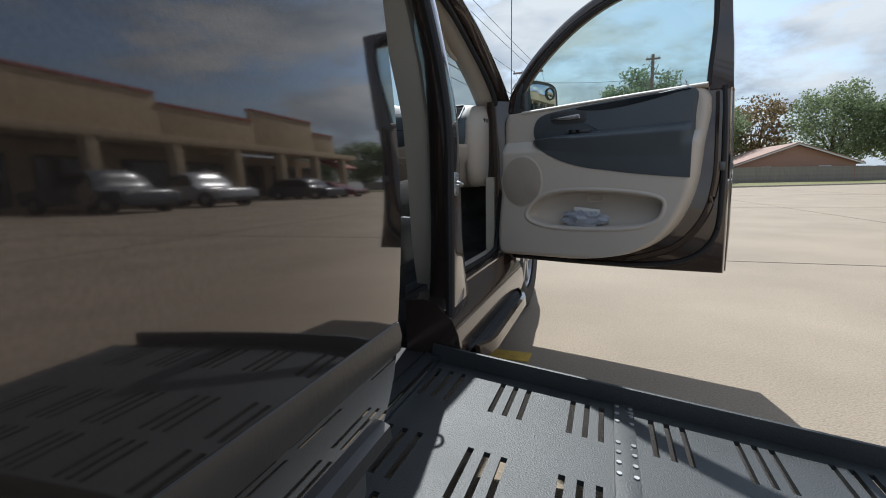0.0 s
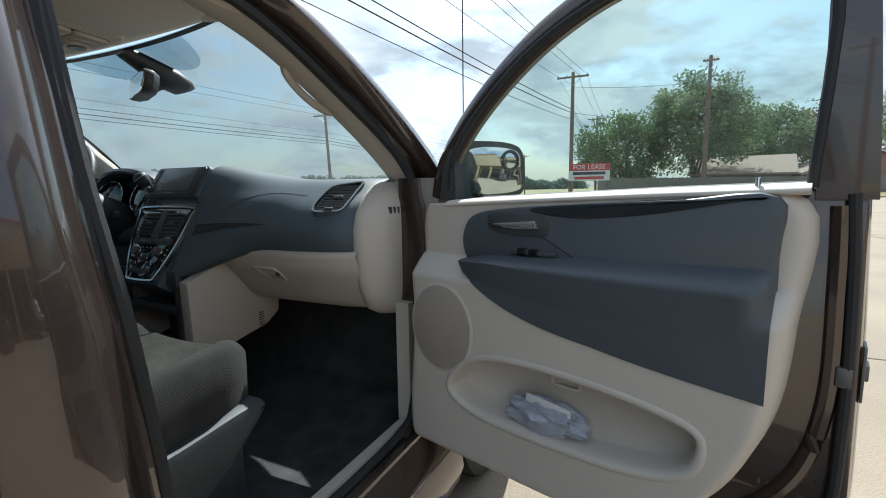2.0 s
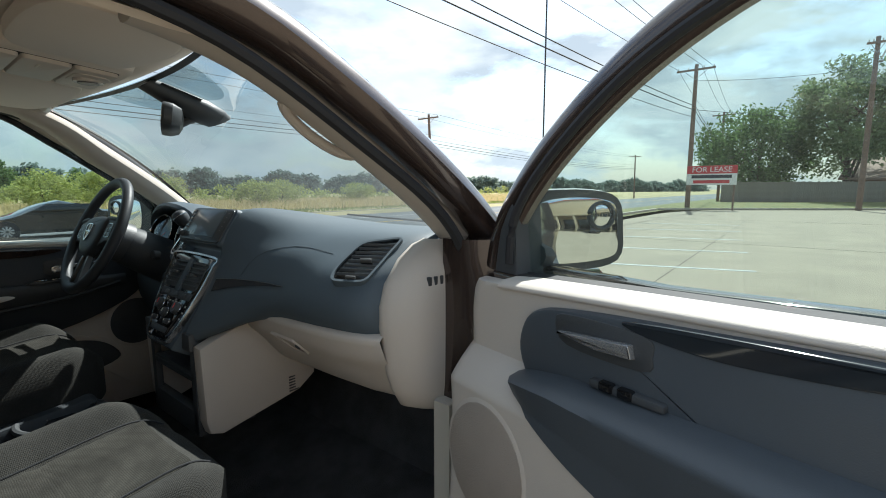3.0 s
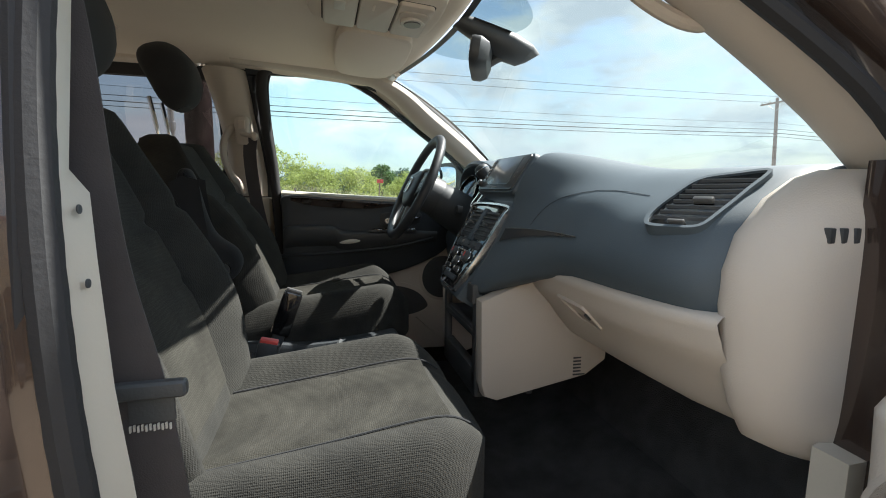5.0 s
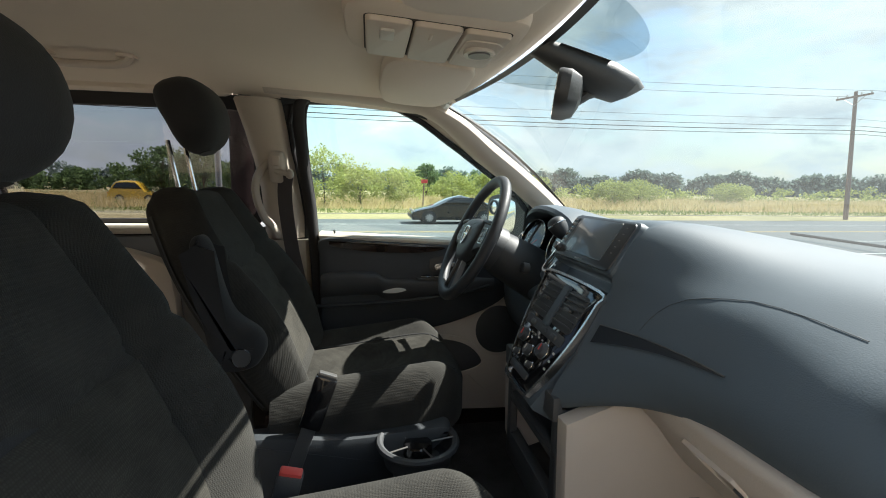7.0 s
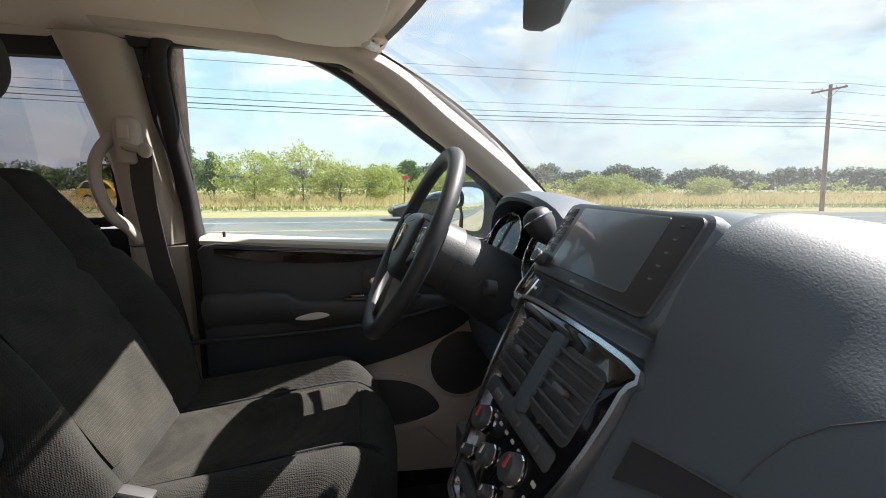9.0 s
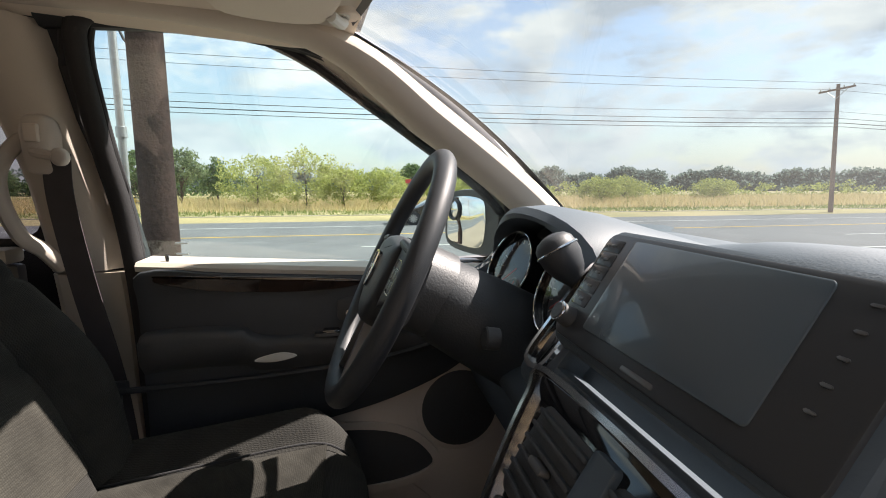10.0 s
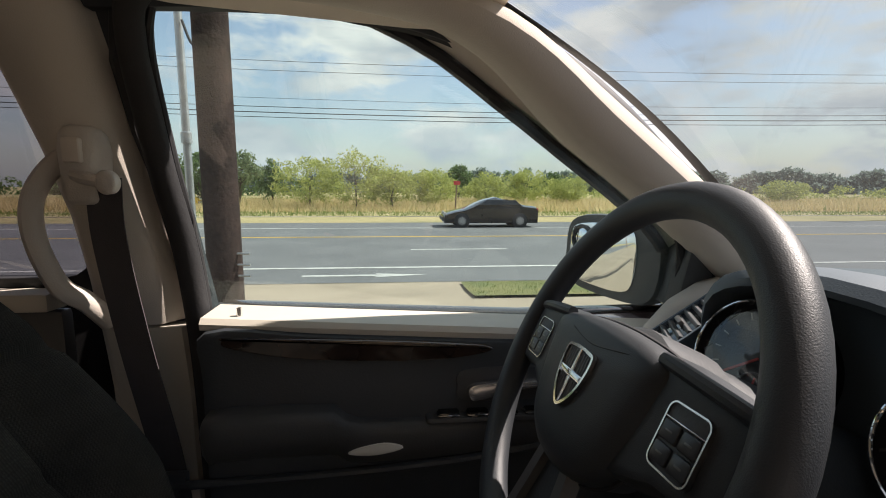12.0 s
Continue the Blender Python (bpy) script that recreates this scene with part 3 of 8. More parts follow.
# front end
def fender(u, v, s):
    y = 1.03 + 1.25 * u
    a = v * math.pi * 0.5
    z = 0.40 + 0.66 * math.sin(a) - 0.10 * u * u
    x = 0.62 + (side_x(0.7) - 0.62 - 0.13 * u * u) * math.cos(a) ** 0.5 if v < 1 else 0.62
    arch = 0.40 * max(0.0, 1 - ((y - 1.50) / 0.41) ** 2) ** 0.5 if abs(y - 1.50) < 0.41 else 0.0
    z = max(z, 0.34 + arch) if v < 0.5 else z
    return Vector((s * x, y, z))


for s in (1, -1):
    part("fender", sheet(lambda u, v, s=s: fender(u, v, s), 22, 14, 0.008), PAINT, van)
part("hood", sheet(lambda u, v: Vector(((u * 2 - 1) * 0.64, 1.62 + 0.75 * v - 0.10 * (u * 2 - 1) ** 2, 1.03 - 0.05 * v - 0.12 * v * v)), 12, 8, 0.01), PAINT, van)
part("front_bumper", sheet(lambda u, v: Vector(((u * 2 - 1) * 0.86, 2.42 - 0.18 * (u * 2 - 1) ** 4, 0.28 + 0.62 * v)), 16, 6, 0.03), PAINT, van)


def wheel(parent, c, s):
    r = 0.345
    prof = [(0.215, -0.10), (0.30, -0.112), (0.338, -0.095), (r, -0.05), (r, 0.05), (0.338, 0.095), (0.30, 0.112), (0.215, 0.10)]
    n = 40
    bm = loft([[Vector((s * w, q * math.cos(a), q * math.sin(a))) for a in (2 * math.pi * k / n for k in range(n))] for q, w in prof + prof[:1]], caps=False)
    for k in range(60):
        a = 2 * math.pi * k / 60
        box((0.15, 0.012, 0.008), (0, 0, r), m=Matrix.Rotation(a, 4, "X"), bm=bm)
    ty = part("wheel", bm, RUBBER, parent, "road wheel with black tyre", Matrix.Translation(c))
    rim = bmesh.new()
    loft([[Vector((s * w, q * math.cos(a), q * math.sin(a))) for a in (2 * math.pi * k / n for k in range(n))] for q, w in ((0.22, -0.09), (0.225, 0.085), (0.205, 0.09), (0.195, 0.06), (0.20, -0.09), (0.22, -0.09))], caps=False, bm=rim)
    for k in range(7):
        a = 2 * math.pi * k / 7
        box((0.03, 0.038, 0.17), (s * 0.07, 0, 0.125), 0.008, m=Matrix.Rotation(a, 4, "X"), bm=rim)
    join(rim, cyl(0.05, 0.10, 16, m=Matrix.Rotation(radians(90 * s), 4, "Y")))
    part("rim", rim, STEEL, ty, "silver alloy rim")


for s in (1, -1):
    wheel(van, (s * 0.84, 1.50, 0.345), s)
    wheel(van, (s * 0.84, -1.60, 0.345), s)

# rear sides, tailgate


def rear_side(s, y_front):
    """Side wall behind the front door with window openings, as strips round them."""
    bm = bmesh.new()
    zs = [0.22, 0.4, 0.7, 0.95, 1.15]
    for a, b in zip(zs, zs[1:]):
        sheet(lambda u, v, a=a, b=b: Vector((s * side_x(a + (b - a) * v), y_front + (-2.75 - y_front) * u, a + (b - a) * v)), 12, 2, bm=bm)
    zt = [1.58, 1.66]
    sheet(lambda u, v: Vector((s * side_x(zt[0] + 0.08 * v), y_front + (-2.75 - y_front) * u, zt[0] + 0.08 * v)), 12, 1, bm=bm)
    for y0, y1 in ((min(y_front, -0.03), -0.06), (-0.93, -1.12), (-2.3, -2.75)):
        if y0 > y1:
            sheet(lambda u, v, y0=y0, y1=y1: Vector((s * side_x(1.15 + 0.43 * v), y0 + (y1 - y0) * u, 1.15 + 0.43 * v)), 1, 6, bm=bm)
    bmesh.ops.recalc_face_normals(bm, faces=bm.faces)
    return bm


ls = part("rear_side_left", rear_side(-1, -0.03), PAINT, van)
part("rear_side_right", rear_side(1, -0.95), PAINT, van)
# inner lining of the rear left side: dark below the glass, tan rail above
part("rear_lining", join(box((0.03, 2.6, 0.86), (-0.86, -1.42, 0.70), 0.01), ), DARK, van, "dark lower side lining")
part("rear_armrest_panel", plate(smooth2([(-0.40, 0.62), (-0.36, 0.95), (-0.45, 1.06), (-0.75, 1.08), (-0.80, 0.7)]), -0.842, -0.80, 0.015, lambda u, v, w: Vector((v, u, w))), BEIGE, van, "tan rear side trim")
part("rear_sill_rail", box((0.06, 2.6, 0.035), (-0.845, -1.42, 1.15), 0.012), CREAM, van, "cream window sill rail")
part("rear_upper_rail", box((0.10, 2.6, 0.06), (-0.755, -1.42, 1.642), 0.02), LINER, van)
wy0, wy1 = -0.055, -0.95
frame_o = rect(-0.955, -0.035, 1.160, 1.618, 0.07)
frame_i = rect(-0.925, -0.070, 1.185, 1.572, 0.055)
lean = lambda u, v, w: Vector((-(side_x(w) - 0.035) + v, u, w))
wf = part("rear_window_frame", ring_frame(frame_o, frame_i, 0.0, 0.03, lean), RUBBER, van, "black window seal")
gl = part("rear_window_glass", plate(inset(frame_i, -0.01), 0.008, 0.012, 0.001, lean), GLASS_T, wf, "dark privacy glass")
gl.visible_shadow = False
wf2 = part("quarter_window_frame", ring_frame(rect(-2.30, -1.10, 1.16, 1.605, 0.07), rect(-2.27, -1.13, 1.185, 1.58, 0.055), 0.0, 0.03, lean), RUBBER, van)
g2 = part("quarter_window_glass", plate(rect(-2.28, -1.12, 1.175, 1.59, 0.05), 0.008, 0.012, 0.001, lean), GLASS_T, wf2)
g2.visible_shadow = False
part("c_pillar_trim", box((0.07, 0.20, 0.46), (-0.80, -1.02, 1.38), 0.02), LINER, van)
part("tailgate", join(box((1.7, 0.06, 0.95), (0, -2.78, 0.70), 0.02), box((1.5, 0.06, 0.10), (0, -2.78, 1.63), 0.02), box((0.12, 0.06, 0.5), (0.72, -2.78, 1.38), 0.02), box((0.12, 0.06, 0.5), (-0.72, -2.78, 1.38), 0.02)), DARK, van)
tg = part("tailgate_glass", box((1.34, 0.008, 0.44), (0, -2.78, 1.38)), GLASS_T, van)
# inner lining of the right rear side
part("rear_lining_right", box((0.03, 1.8, 0.86), (0.86, -1.85, 0.70), 0.01), DARK, van)
part("rear_upper_rail_right", box((0.08, 2.6, 0.06), (0.765, -1.42, 1.60), 0.02), LINER, van)
part("quarter_glass_right", plate(rect(-2.28, -1.12, 1.175, 1.59, 0.05), 0.008, 0.012, 0.001, lambda u, v, w: Vector((side_x(w) - 0.02 - v, u, w))), GLASS_T, van)

# sliding door, slid back along the outside of the body
sd = thing("sliding_door", "glossy dark sliding door, slid back fully open", "car door", Matrix.Translation((1.112, -0.785, 0)) @ Matrix.Rotation(radians(1.7), 4, "Z") @ Matrix.Translation((-1.112, 0.785, 0)))


def sd_x(z):
    if z < 0.58:
        return 1.112 - 0.10 * ((0.58 - z) / 0.3) ** 1.6
    if z < 0.98:
        return 1.112 + 0.012 * math.sin((z - 0.58) / 0.4 * math.pi)
    return 1.112 - 0.15 * ((z - 0.98) / 0.72) ** 1.3


zs = [0.30, 0.34, 0.40, 0.46, 0.52, 0.57, 0.60, 0.66, 0.74, 0.82, 0.9, 0.98, 1.06, 1.14]
part("door_skin", sheet(lambda u, v: Vector((sd_x(0.30 + 0.85 * v), -0.785 - 1.02 * u, 0.30 + 0.85 * v)), 10, 26, -0.012), PAINT, sd, "mirror-glossy dark door skin")
part("door_body", box((0.06, 0.98, 0.80), (1.05, -1.295, 0.74), 0.012), DARK, sd)
part("door_edge_seal", tube([(sd_x(z) - 0.035, -0.79, z) for z in (0.32, 0.45, 0.6, 0.8, 1.0, 1.15, 1.4, 1.62)], 0.018, 8, up=(0, 1, 0)), RUBBER, sd)
part("door_moulding", loft([[Vector((sd_x(0.585) - 0.002, y, 0.555)), Vector((sd_x(0.585) + 0.017, y, 0.562)), Vector((sd_x(0.585) + 0.020, y, 0.585)), Vector((sd_x(0.585) + 0.016, y, 0.603)), Vector((sd_x(0.585) - 0.002, y, 0.61))] for y in (-0.787, -0.80, -1.3, -1.79, -1.80)]), MOULD, sd, "scuffed grey side moulding")
part("door_chrome_strip", loft([[Vector((1.085, y, 0.425)), Vector((1.114, y, 0.430)), Vector((1.112, y, 0.450)), Vector((1.085, y, 0.462))] for y in (-0.792, -0.82, -1.3, -1.78)]), MOULD, sd, "dull metal lower strip")
fo, fi = rect(-1.80, -0.79, 1.14, 1.66, 0.06), rect(-1.74, -0.85, 1.18, 1.61, 0.05)
sdp = lambda u, v, w: Vector((sd_x(w) - 0.03 + v, u, w))
part("door_window_frame", ring_frame(fo, fi, 0.0, 0.03, sdp), PAINT, sd)
part("door_window_glass", plate(inset(fi, -0.01), 0.012, 0.018, 0.001, sdp), GLASS_T, sd, "dark privacy glass")

# whip aerial on the front wing
part("aerial", tube([(AER_X, AER_Y, 1.05), (AER_X, AER_Y, 1.95)], 0.0025, 6), DARK, van, "thin black whip aerial")
part("aerial_base", cyl(0.014, 0.04, 12, 0.008, m=Matrix.Translation((AER_X, AER_Y, 1.03))), DARK, van)

# ---- folding wheelchair ramp ----
ramp = thing("wheelchair_ramp", "dark grit-coated wheelchair ramp with slots, folded out", "ramp", Matrix.Translation((0.90, 0, 0.243)) @ Matrix.Rotation(radians(6.7), 4, "Y"))
xs, hole = [0.0], []
for k in range(8):
    for j in range(3):
        a = 0.03 + 0.195 * k + 0.037 * j
        xs += [a, a + 0.014]
xs.append(1.58)
ys = [-0.85, -0.80, -0.66, -0.62, -0.45, -0.285, -0.115, -0.075]
bm = bmesh.new()
gv = [[bm.verts.new((x, y, 0)) for y in ys] for x in xs]
cells = []
for i in range(len(xs) - 1):
    for j in range(len(ys) - 1):
        if i % 2 == 1 and j in (1, 3, 5):
            continue
        cells.append(bm.faces.new((gv[i][j], gv[i + 1][j], gv[i + 1][j + 1], gv[i][j + 1])))
bmesh.ops.recalc_face_normals(bm, faces=bm.faces)
bmesh.ops.solidify(bm, geom=cells, thickness=0.012)
part("deck", bm, RAMP, ramp, "dark slotted ramp deck")
for y in (-0.070, -0.856):
    part("side_rail", box((1.60, 0.012, 0.062), (0.79, y, 0.022), 0.003), RAMP, ramp, "raised side rail")
part("fold_hinge", box((0.05, 0.77, 0.006), (0.555, -0.46, 0.004), 0.001), RAMP, ramp)
for k in range(7):
    for dx in (-0.017, 0.017):
        part("rivet", cyl(0.006, 0.004, 10, m=Matrix.Translation((0.555 + dx, -0.10 - 0.04 * k - (0.06 if k > 2 else 0), 0.006))), STEEL, ramp)
part("toe_flap", box((0.14, 0.77, 0.006), (1.64, -0.46, -0.012), 0.001, m=Matrix.Rotation(0.0, 4, "Y")), RAMP, ramp)
part("threshold_plate", box((0.045, 0.80, 0.008), (-0.012, -0.46, 0.012), 0.002), RAMP, ramp)
part("threshold_edge", box((0.012, 0.78, 0.02), (0.015, -0.46, 0.014), 0.003), CHROME, ramp)

# ---- dashboard ----
dash = thing("dashboard", "charcoal dashboard over tan lower panels with a centre stack", "dashboard")


def dash_prof(x):
    """Section of the upper pad, from its lower lip to the windshield."""
    ax = abs(x)
    f = 0.06 * (ax / 0.74) ** 4 + 0.05 * min(1.0, max(0.0, (ax - 0.66) / 0.075)) ** 3
    hump = 0.046 * math.exp(-((x + 0.015) / 0.21) ** 2)
    lip = 0.990 - 0.026 * ax
    pts = [(0.90, lip), (0.835, lip - 0.004), (0.808, lip + 0.022), (0.803, lip + 0.055), (0.822, lip + 0.095), (0.858, 1.128 + 0.01 * ax), (0.905, 1.165 + 0.006 * ax), (0.965, 1.193 + hump), (1.04, 1.204 + hump * 0.9), (1.15, 1.202 + hump * 0.6), (1.30, 1.192 + hump * 0.2), (1.46 - 0.30 * (ax / 0.74) ** 2, 1.170)]
    if x < -0.14:
        c_ = max(0.0, 1 - ((x + 0.40) / 0.23) ** 4)
        pts = [(y + c_ * s_, z - c_ * d_) for (y, z), s_, d_ in zip(pts, (0, 0, 0.01, 0.03, 0.055, 0.085, 0.085, 0.05, 0, 0, 0, 0), (0, 0, 0, 0.01, 0.03, 0.045, 0.03, 0.01, 0, 0, 0, 0))]
    if x > 0.14:
        flank = [(0.76, 0.892), (0.695, 0.893), (0.697, 0.935), (0.733, 0.995), (0.770, 1.062), (0.798, 1.122), (0.811, 1.166), (0.857, 1.235), (0.930, 1.256), (1.12, 1.232), (1.30, 1.200), (1.43, 1.170)]
        k = max(0.0, min(1.0, (0.47 - x) / 0.32))
        k = k ** 2.6 * (1.0 - 0.35 * k) / 0.65
        pts = [(p[0] + (q[0] - p[0]) * k, p[1] + (q[1] - p[1]) * k) for p, q in zip(pts, flank)]
    # the pad fills out below the end vents
    q = min(1.0, max(0.0, (x - 0.42) / 0.14 if x > 0 else (ax - 0.62) / 0.05))
    q = q * q * (3 - 2 * q)
    pts = [(y - q * e, z - q * g) for (y, z), e, g in zip(pts, (0, 0, 0.005, 0.014, 0.026, 0.026, 0.004, 0, 0, 0, 0, 0), (0, 0, 0, 0, 0.002, 0.019, 0.008, 0, 0, 0, 0, 0))]
    return [Vector((x, y + f, z)) for y, z in pts]


xs = [-0.775, -0.74, -0.66, -0.63, -0.59, -0.55, -0.45, -0.35, -0.25, -0.21, -0.17, -0.14, -0.08, 0.0, 0.08, 0.150, 0.158, 0.168, 0.18, 0.195, 0.21, 0.23, 0.25, 0.275, 0.30, 0.33, 0.37, 0.41, 0.45, 0.54, 0.62, 0.66, 0.69, 0.71, 0.725, 0.735]
bm = bmesh.new()
rows = [spline(dash_prof(x), 4) for x in xs]
loft(rows, closed=False, bm=bm)
part("dash_pad", bm, DASH, dash, "grained charcoal dash pad", angle=60)

# end caps by the doors: smooth tan panels with a row of small slots
CAPZ = [(0.775, 0.985), (0.80, 0.935), (0.85, 0.905), (0.90, 0.888), (0.965, 0.878), (1.00, 0.872), (1.05, 0.872), (1.10, 0.89), (1.15, 0.935), (1.18, 0.985), (1.192, 1.03)]
for s in (1, -1):
    rows_ = []
    for z, y in CAPZ:
        rows_.append(spline([(s * 0.706, y + 0.012, z), (s * 0.726, y - 0.004, z), (s * 0.755, y + 0.004, z), (s * 0.785, y + 0.035, z), (s * 0.803, y + 0.08, z), (s * 0.812, max(y + 0.12, 1.05), z), (s * 0.815, 1.12, z)], 3))
    cap = part("dash_end_cap", loft(rows_, closed=False), BEIGE, dash, "tan end panel", angle=70)
    for k in range(4):
        part("demister_slot", box((0.010, 0.010, 0.020), (s * (0.796 + 0.003 * k), 0.955 + 0.017 * k, 1.105), 0.002), DARK, cap)

# glovebox and lower tan panel
gl_prof = [(0.93, 0.985), (0.822, 0.985), (0.824, 0.95), (0.838, 0.92), (0.874, 0.88), (0.908, 0.835), (0.955, 0.79), (1.05, 0.77)]
bm = bmesh.new()
xs2 = [0.185, 0.21, 0.30, 0.45, 0.60, 0.68, 0.72, 0.735]
loft([spline([Vector((x, y + 0.05 * (max(0, x - 0.45) / 0.3) ** 3 + (0.03 if x < 0.2 else 0), z)) for y, z in gl_prof], 3) for x in xs2], closed=False, bm=bm)
gb = part("glovebox", bm, BEIGE, dash, "tan glovebox door", angle=60)
gfp = lambda u, v, w: Vector((u, 0.836 + (0.92 - w) * 0.92 - v * 0.74, w - v * 0.67))
gl_o = [(0.346, 0.930), (0.440, 0.926), (0.452, 0.914), (0.455, 0.884), (0.446, 0.876), (0.392, 0.884), (0.372, 0.900)]
part("glovebox_latch", ring_frame(gl_o, inset(gl_o, 0.003), -0.004, 0.0035, gfp), BEIGE, gb, "recessed latch surround")
# darker tan plate paints the shade inside the latch recess
part("glovebox_pull", plate([(0.385, 0.898), (0.448, 0.893), (0.450, 0.886), (0.444, 0.880), (0.395, 0.887)], -0.004, 0.0012, 0.001, gfp), MESHM, gb)
part("glovebox_lock", cyl(0.0085, 0.005, 16, m=Matrix.Translation(gfp(0.440, 0.001, 0.907)) @ Matrix.Rotation(radians(132), 4, "X")), DARK, gb)
part("glovebox_seam", tube([(0.70, 0.886, 0.985), (0.706, 0.895, 0.93), (0.712, 0.93, 0.86), (0.71, 0.97, 0.80)], 0.0022, 6), DARK, gb)

# end vents: a raked, pointed opening let into the pad's slope
VB, VU, VN = Vector((0.606, 0.832, 1.101)), Vector((0.928, 0.373, 0.006)), Vector((0.212, -0.536, 0.817))
VW = VN.cross(VU)
for s in (1, -1):
    def vp(u, v, w, s=s):
        p = VB + VU * u + VW * w + VN * (v + 0.004)
        return Vector((s * p.x, p.y, p.z))

    vo = smooth2([(0.004, -0.002), (0.045, -0.006), (0.086, 0.000), (0.103, 0.040), (0.119, 0.095), (0.131, 0.146), (0.085, 0.142), (0.034, 0.126), (0.010, 0.080), (-0.004, 0.030)], 4)
    vfr = part("air_vent", ring_frame(vo, inset(vo, 0.006), -0.030, 0.006, vp), DASH, dash, "raked slatted air vent")
    part("vent_well", plate(inset(vo, 0.005), -0.030, 0.0015, 0.001, vp), GLOSS, vfr)
    for k in range(8):
        w_ = 0.020 + 0.0145 * k
        ul, ur = 0.004 + 0.26 * max(0.0, w_ - 0.02), 0.088 + 0.30 * w_
        part("vent_slat", loft([[vp(u, 0.001, w_ - 0.004), vp(u, 0.0055, w_ - 0.001), vp(u, 0.0060, w_ + 0.001), vp(u, 0.001, w_ + 0.006)] for u in (ul + 0.004, (ul + ur) / 2, ur - 0.004)]), DARK, vfr)
    part("vent_tab", plate(rect(0.052, 0.082, 0.058, 0.066, 0.002), 0.003, 0.012, 0.002, vp), GREYTRIM, vfr, "grey vent tab")
    part("vent_wheel", plate(rect(0.036, 0.062, 0.004, 0.010, 0.002), 0.003, 0.010, 0.002, vp), GREYTRIM, vfr, "grey vent wheel")
# centre stack: a leaning face, wide at the top, with a screen above
def face(u, w, out=0.0):
    """u across, w up the leaning face from its foot; out towards the seats."""
    ang = math.atan2(0.125, 0.205)
    return Vector((0.012 + u, 0.672 + w * math.sin(ang) - out * math.cos(ang), 0.905 + w * math.cos(ang) + out * math.sin(ang)))


fp = lambda u, v, w: face(u, w, v)
body = [(-0.062, -0.03), (-0.098, 0.06), (-0.132, 0.16), (-0.144, 0.235), (-0.140, 0.252), (0.134, 0.252), (0.140, 0.225), (0.140, 0.15), (0.124, 0.06), (0.104, -0.03)]
part("stack_body", plate(body, -0.17, -0.004, 0.012, fp), DASH, dash, "charcoal centre stack")
def pad_at(x, s):
    """A point of the pad's skin, s counting along its section."""
    pts = spline(dash_prof(x), 8)
    k = min(len(pts) - 1.001, s * 8)
    return Vector(pts[int(k)]).lerp(Vector(pts[int(k) + 1]), k - int(k))


part("airbag_seam", tube([pad_at(x, s) + Vector((0, -0.0005, 0.0005)) for x, s in ((0.25, 4.1), (0.255, 4.4), (0.262, 4.7), (0.275, 5.0), (0.295, 5.3), (0.32, 5.5), (0.345, 5.625), (0.38, 5.75), (0.42, 5.75), (0.47, 5.75), (0.53, 5.75))], 0.0005, 6), DARK, dash)

part("decor_wing", sheet(lambda u, v: pad_at(0.170 + 0.25 * u, 3.45 + 0.32 * u + (0.50 - 0.46 * u) * v) + Vector((0, -0.0020, 0.0014)), 24, 4), DECOR, dash, "gloss charcoal decor wing")
part("decor_edge", tube([pad_at(0.170 + 0.25 * u / 12, 3.96 - 0.15 * u / 12) + Vector((0, -0.0015, 0.0015)) for u in range(13)], 0.0012, 6), GREYTRIM, dash)


bez = smooth2([(-0.047, 0.0), (-0.082, 0.06), (-0.116, 0.14), (-0.134, 0.215), (-0.124, 0.240), (0.118, 0.240), (0.130, 0.215), (0.128, 0.14), (0.112, 0.06), (0.092, 0.0), (0.075, -0.014), (-0.03, -0.014)], 4)
bzo = inset(bez, -0.006)
stack = part("control_panel", plate(bez, -0.01, 0.006, 0.003, fp), GLOSS, dash, "gloss black control panel")
part("chrome_bezel", ring_frame(bzo, bez, -0.006, 0.010, fp), SATIN, stack, "thin chrome surround")
for cx in (-0.056, 0.060):
    vo = rect(cx - 0.045, cx + 0.045, 0.135, 0.222, 0.012)
    part("stack_vent_well", plate(vo, 0.0, 0.0075, 0.001, fp), DARK, stack)
    for k in range(6):
        z = 0.146 + 0.0132 * k
        part("stack_vent_slat", plate(rect(cx - 0.042, cx + 0.042, z, z + 0.004, 0.001, 1), 0.006, 0.013, 0.0005, fp), DARK, stack)
    part("stack_vent_tab", plate(rect(cx - 0.012, cx + 0.012, 0.176, 0.183, 0.003), 0.008, 0.018, 0.001, fp), GREYTRIM, stack, "grey vent tab")
part("stack_divider", plate(rect(-0.012, 0.016, 0.125, 0.228, 0.004), 0.0, 0.014, 0.003, fp), DASH, stack)
part("switch_panel", plate(rect(-0.095, 0.10, 0.105, 0.128, 0.006), 0.0, 0.009, 0.002, fp), DARK, stack)
for k, cx in enumerate((-0.05, 0.012, 0.062)):
    part("toggle_switch", plate(rect(cx - 0.012, cx + 0.012, 0.110, 0.122, 0.003), 0.006, 0.013, 0.002, fp), GREYTRIM if k == 0 else DARK, stack)
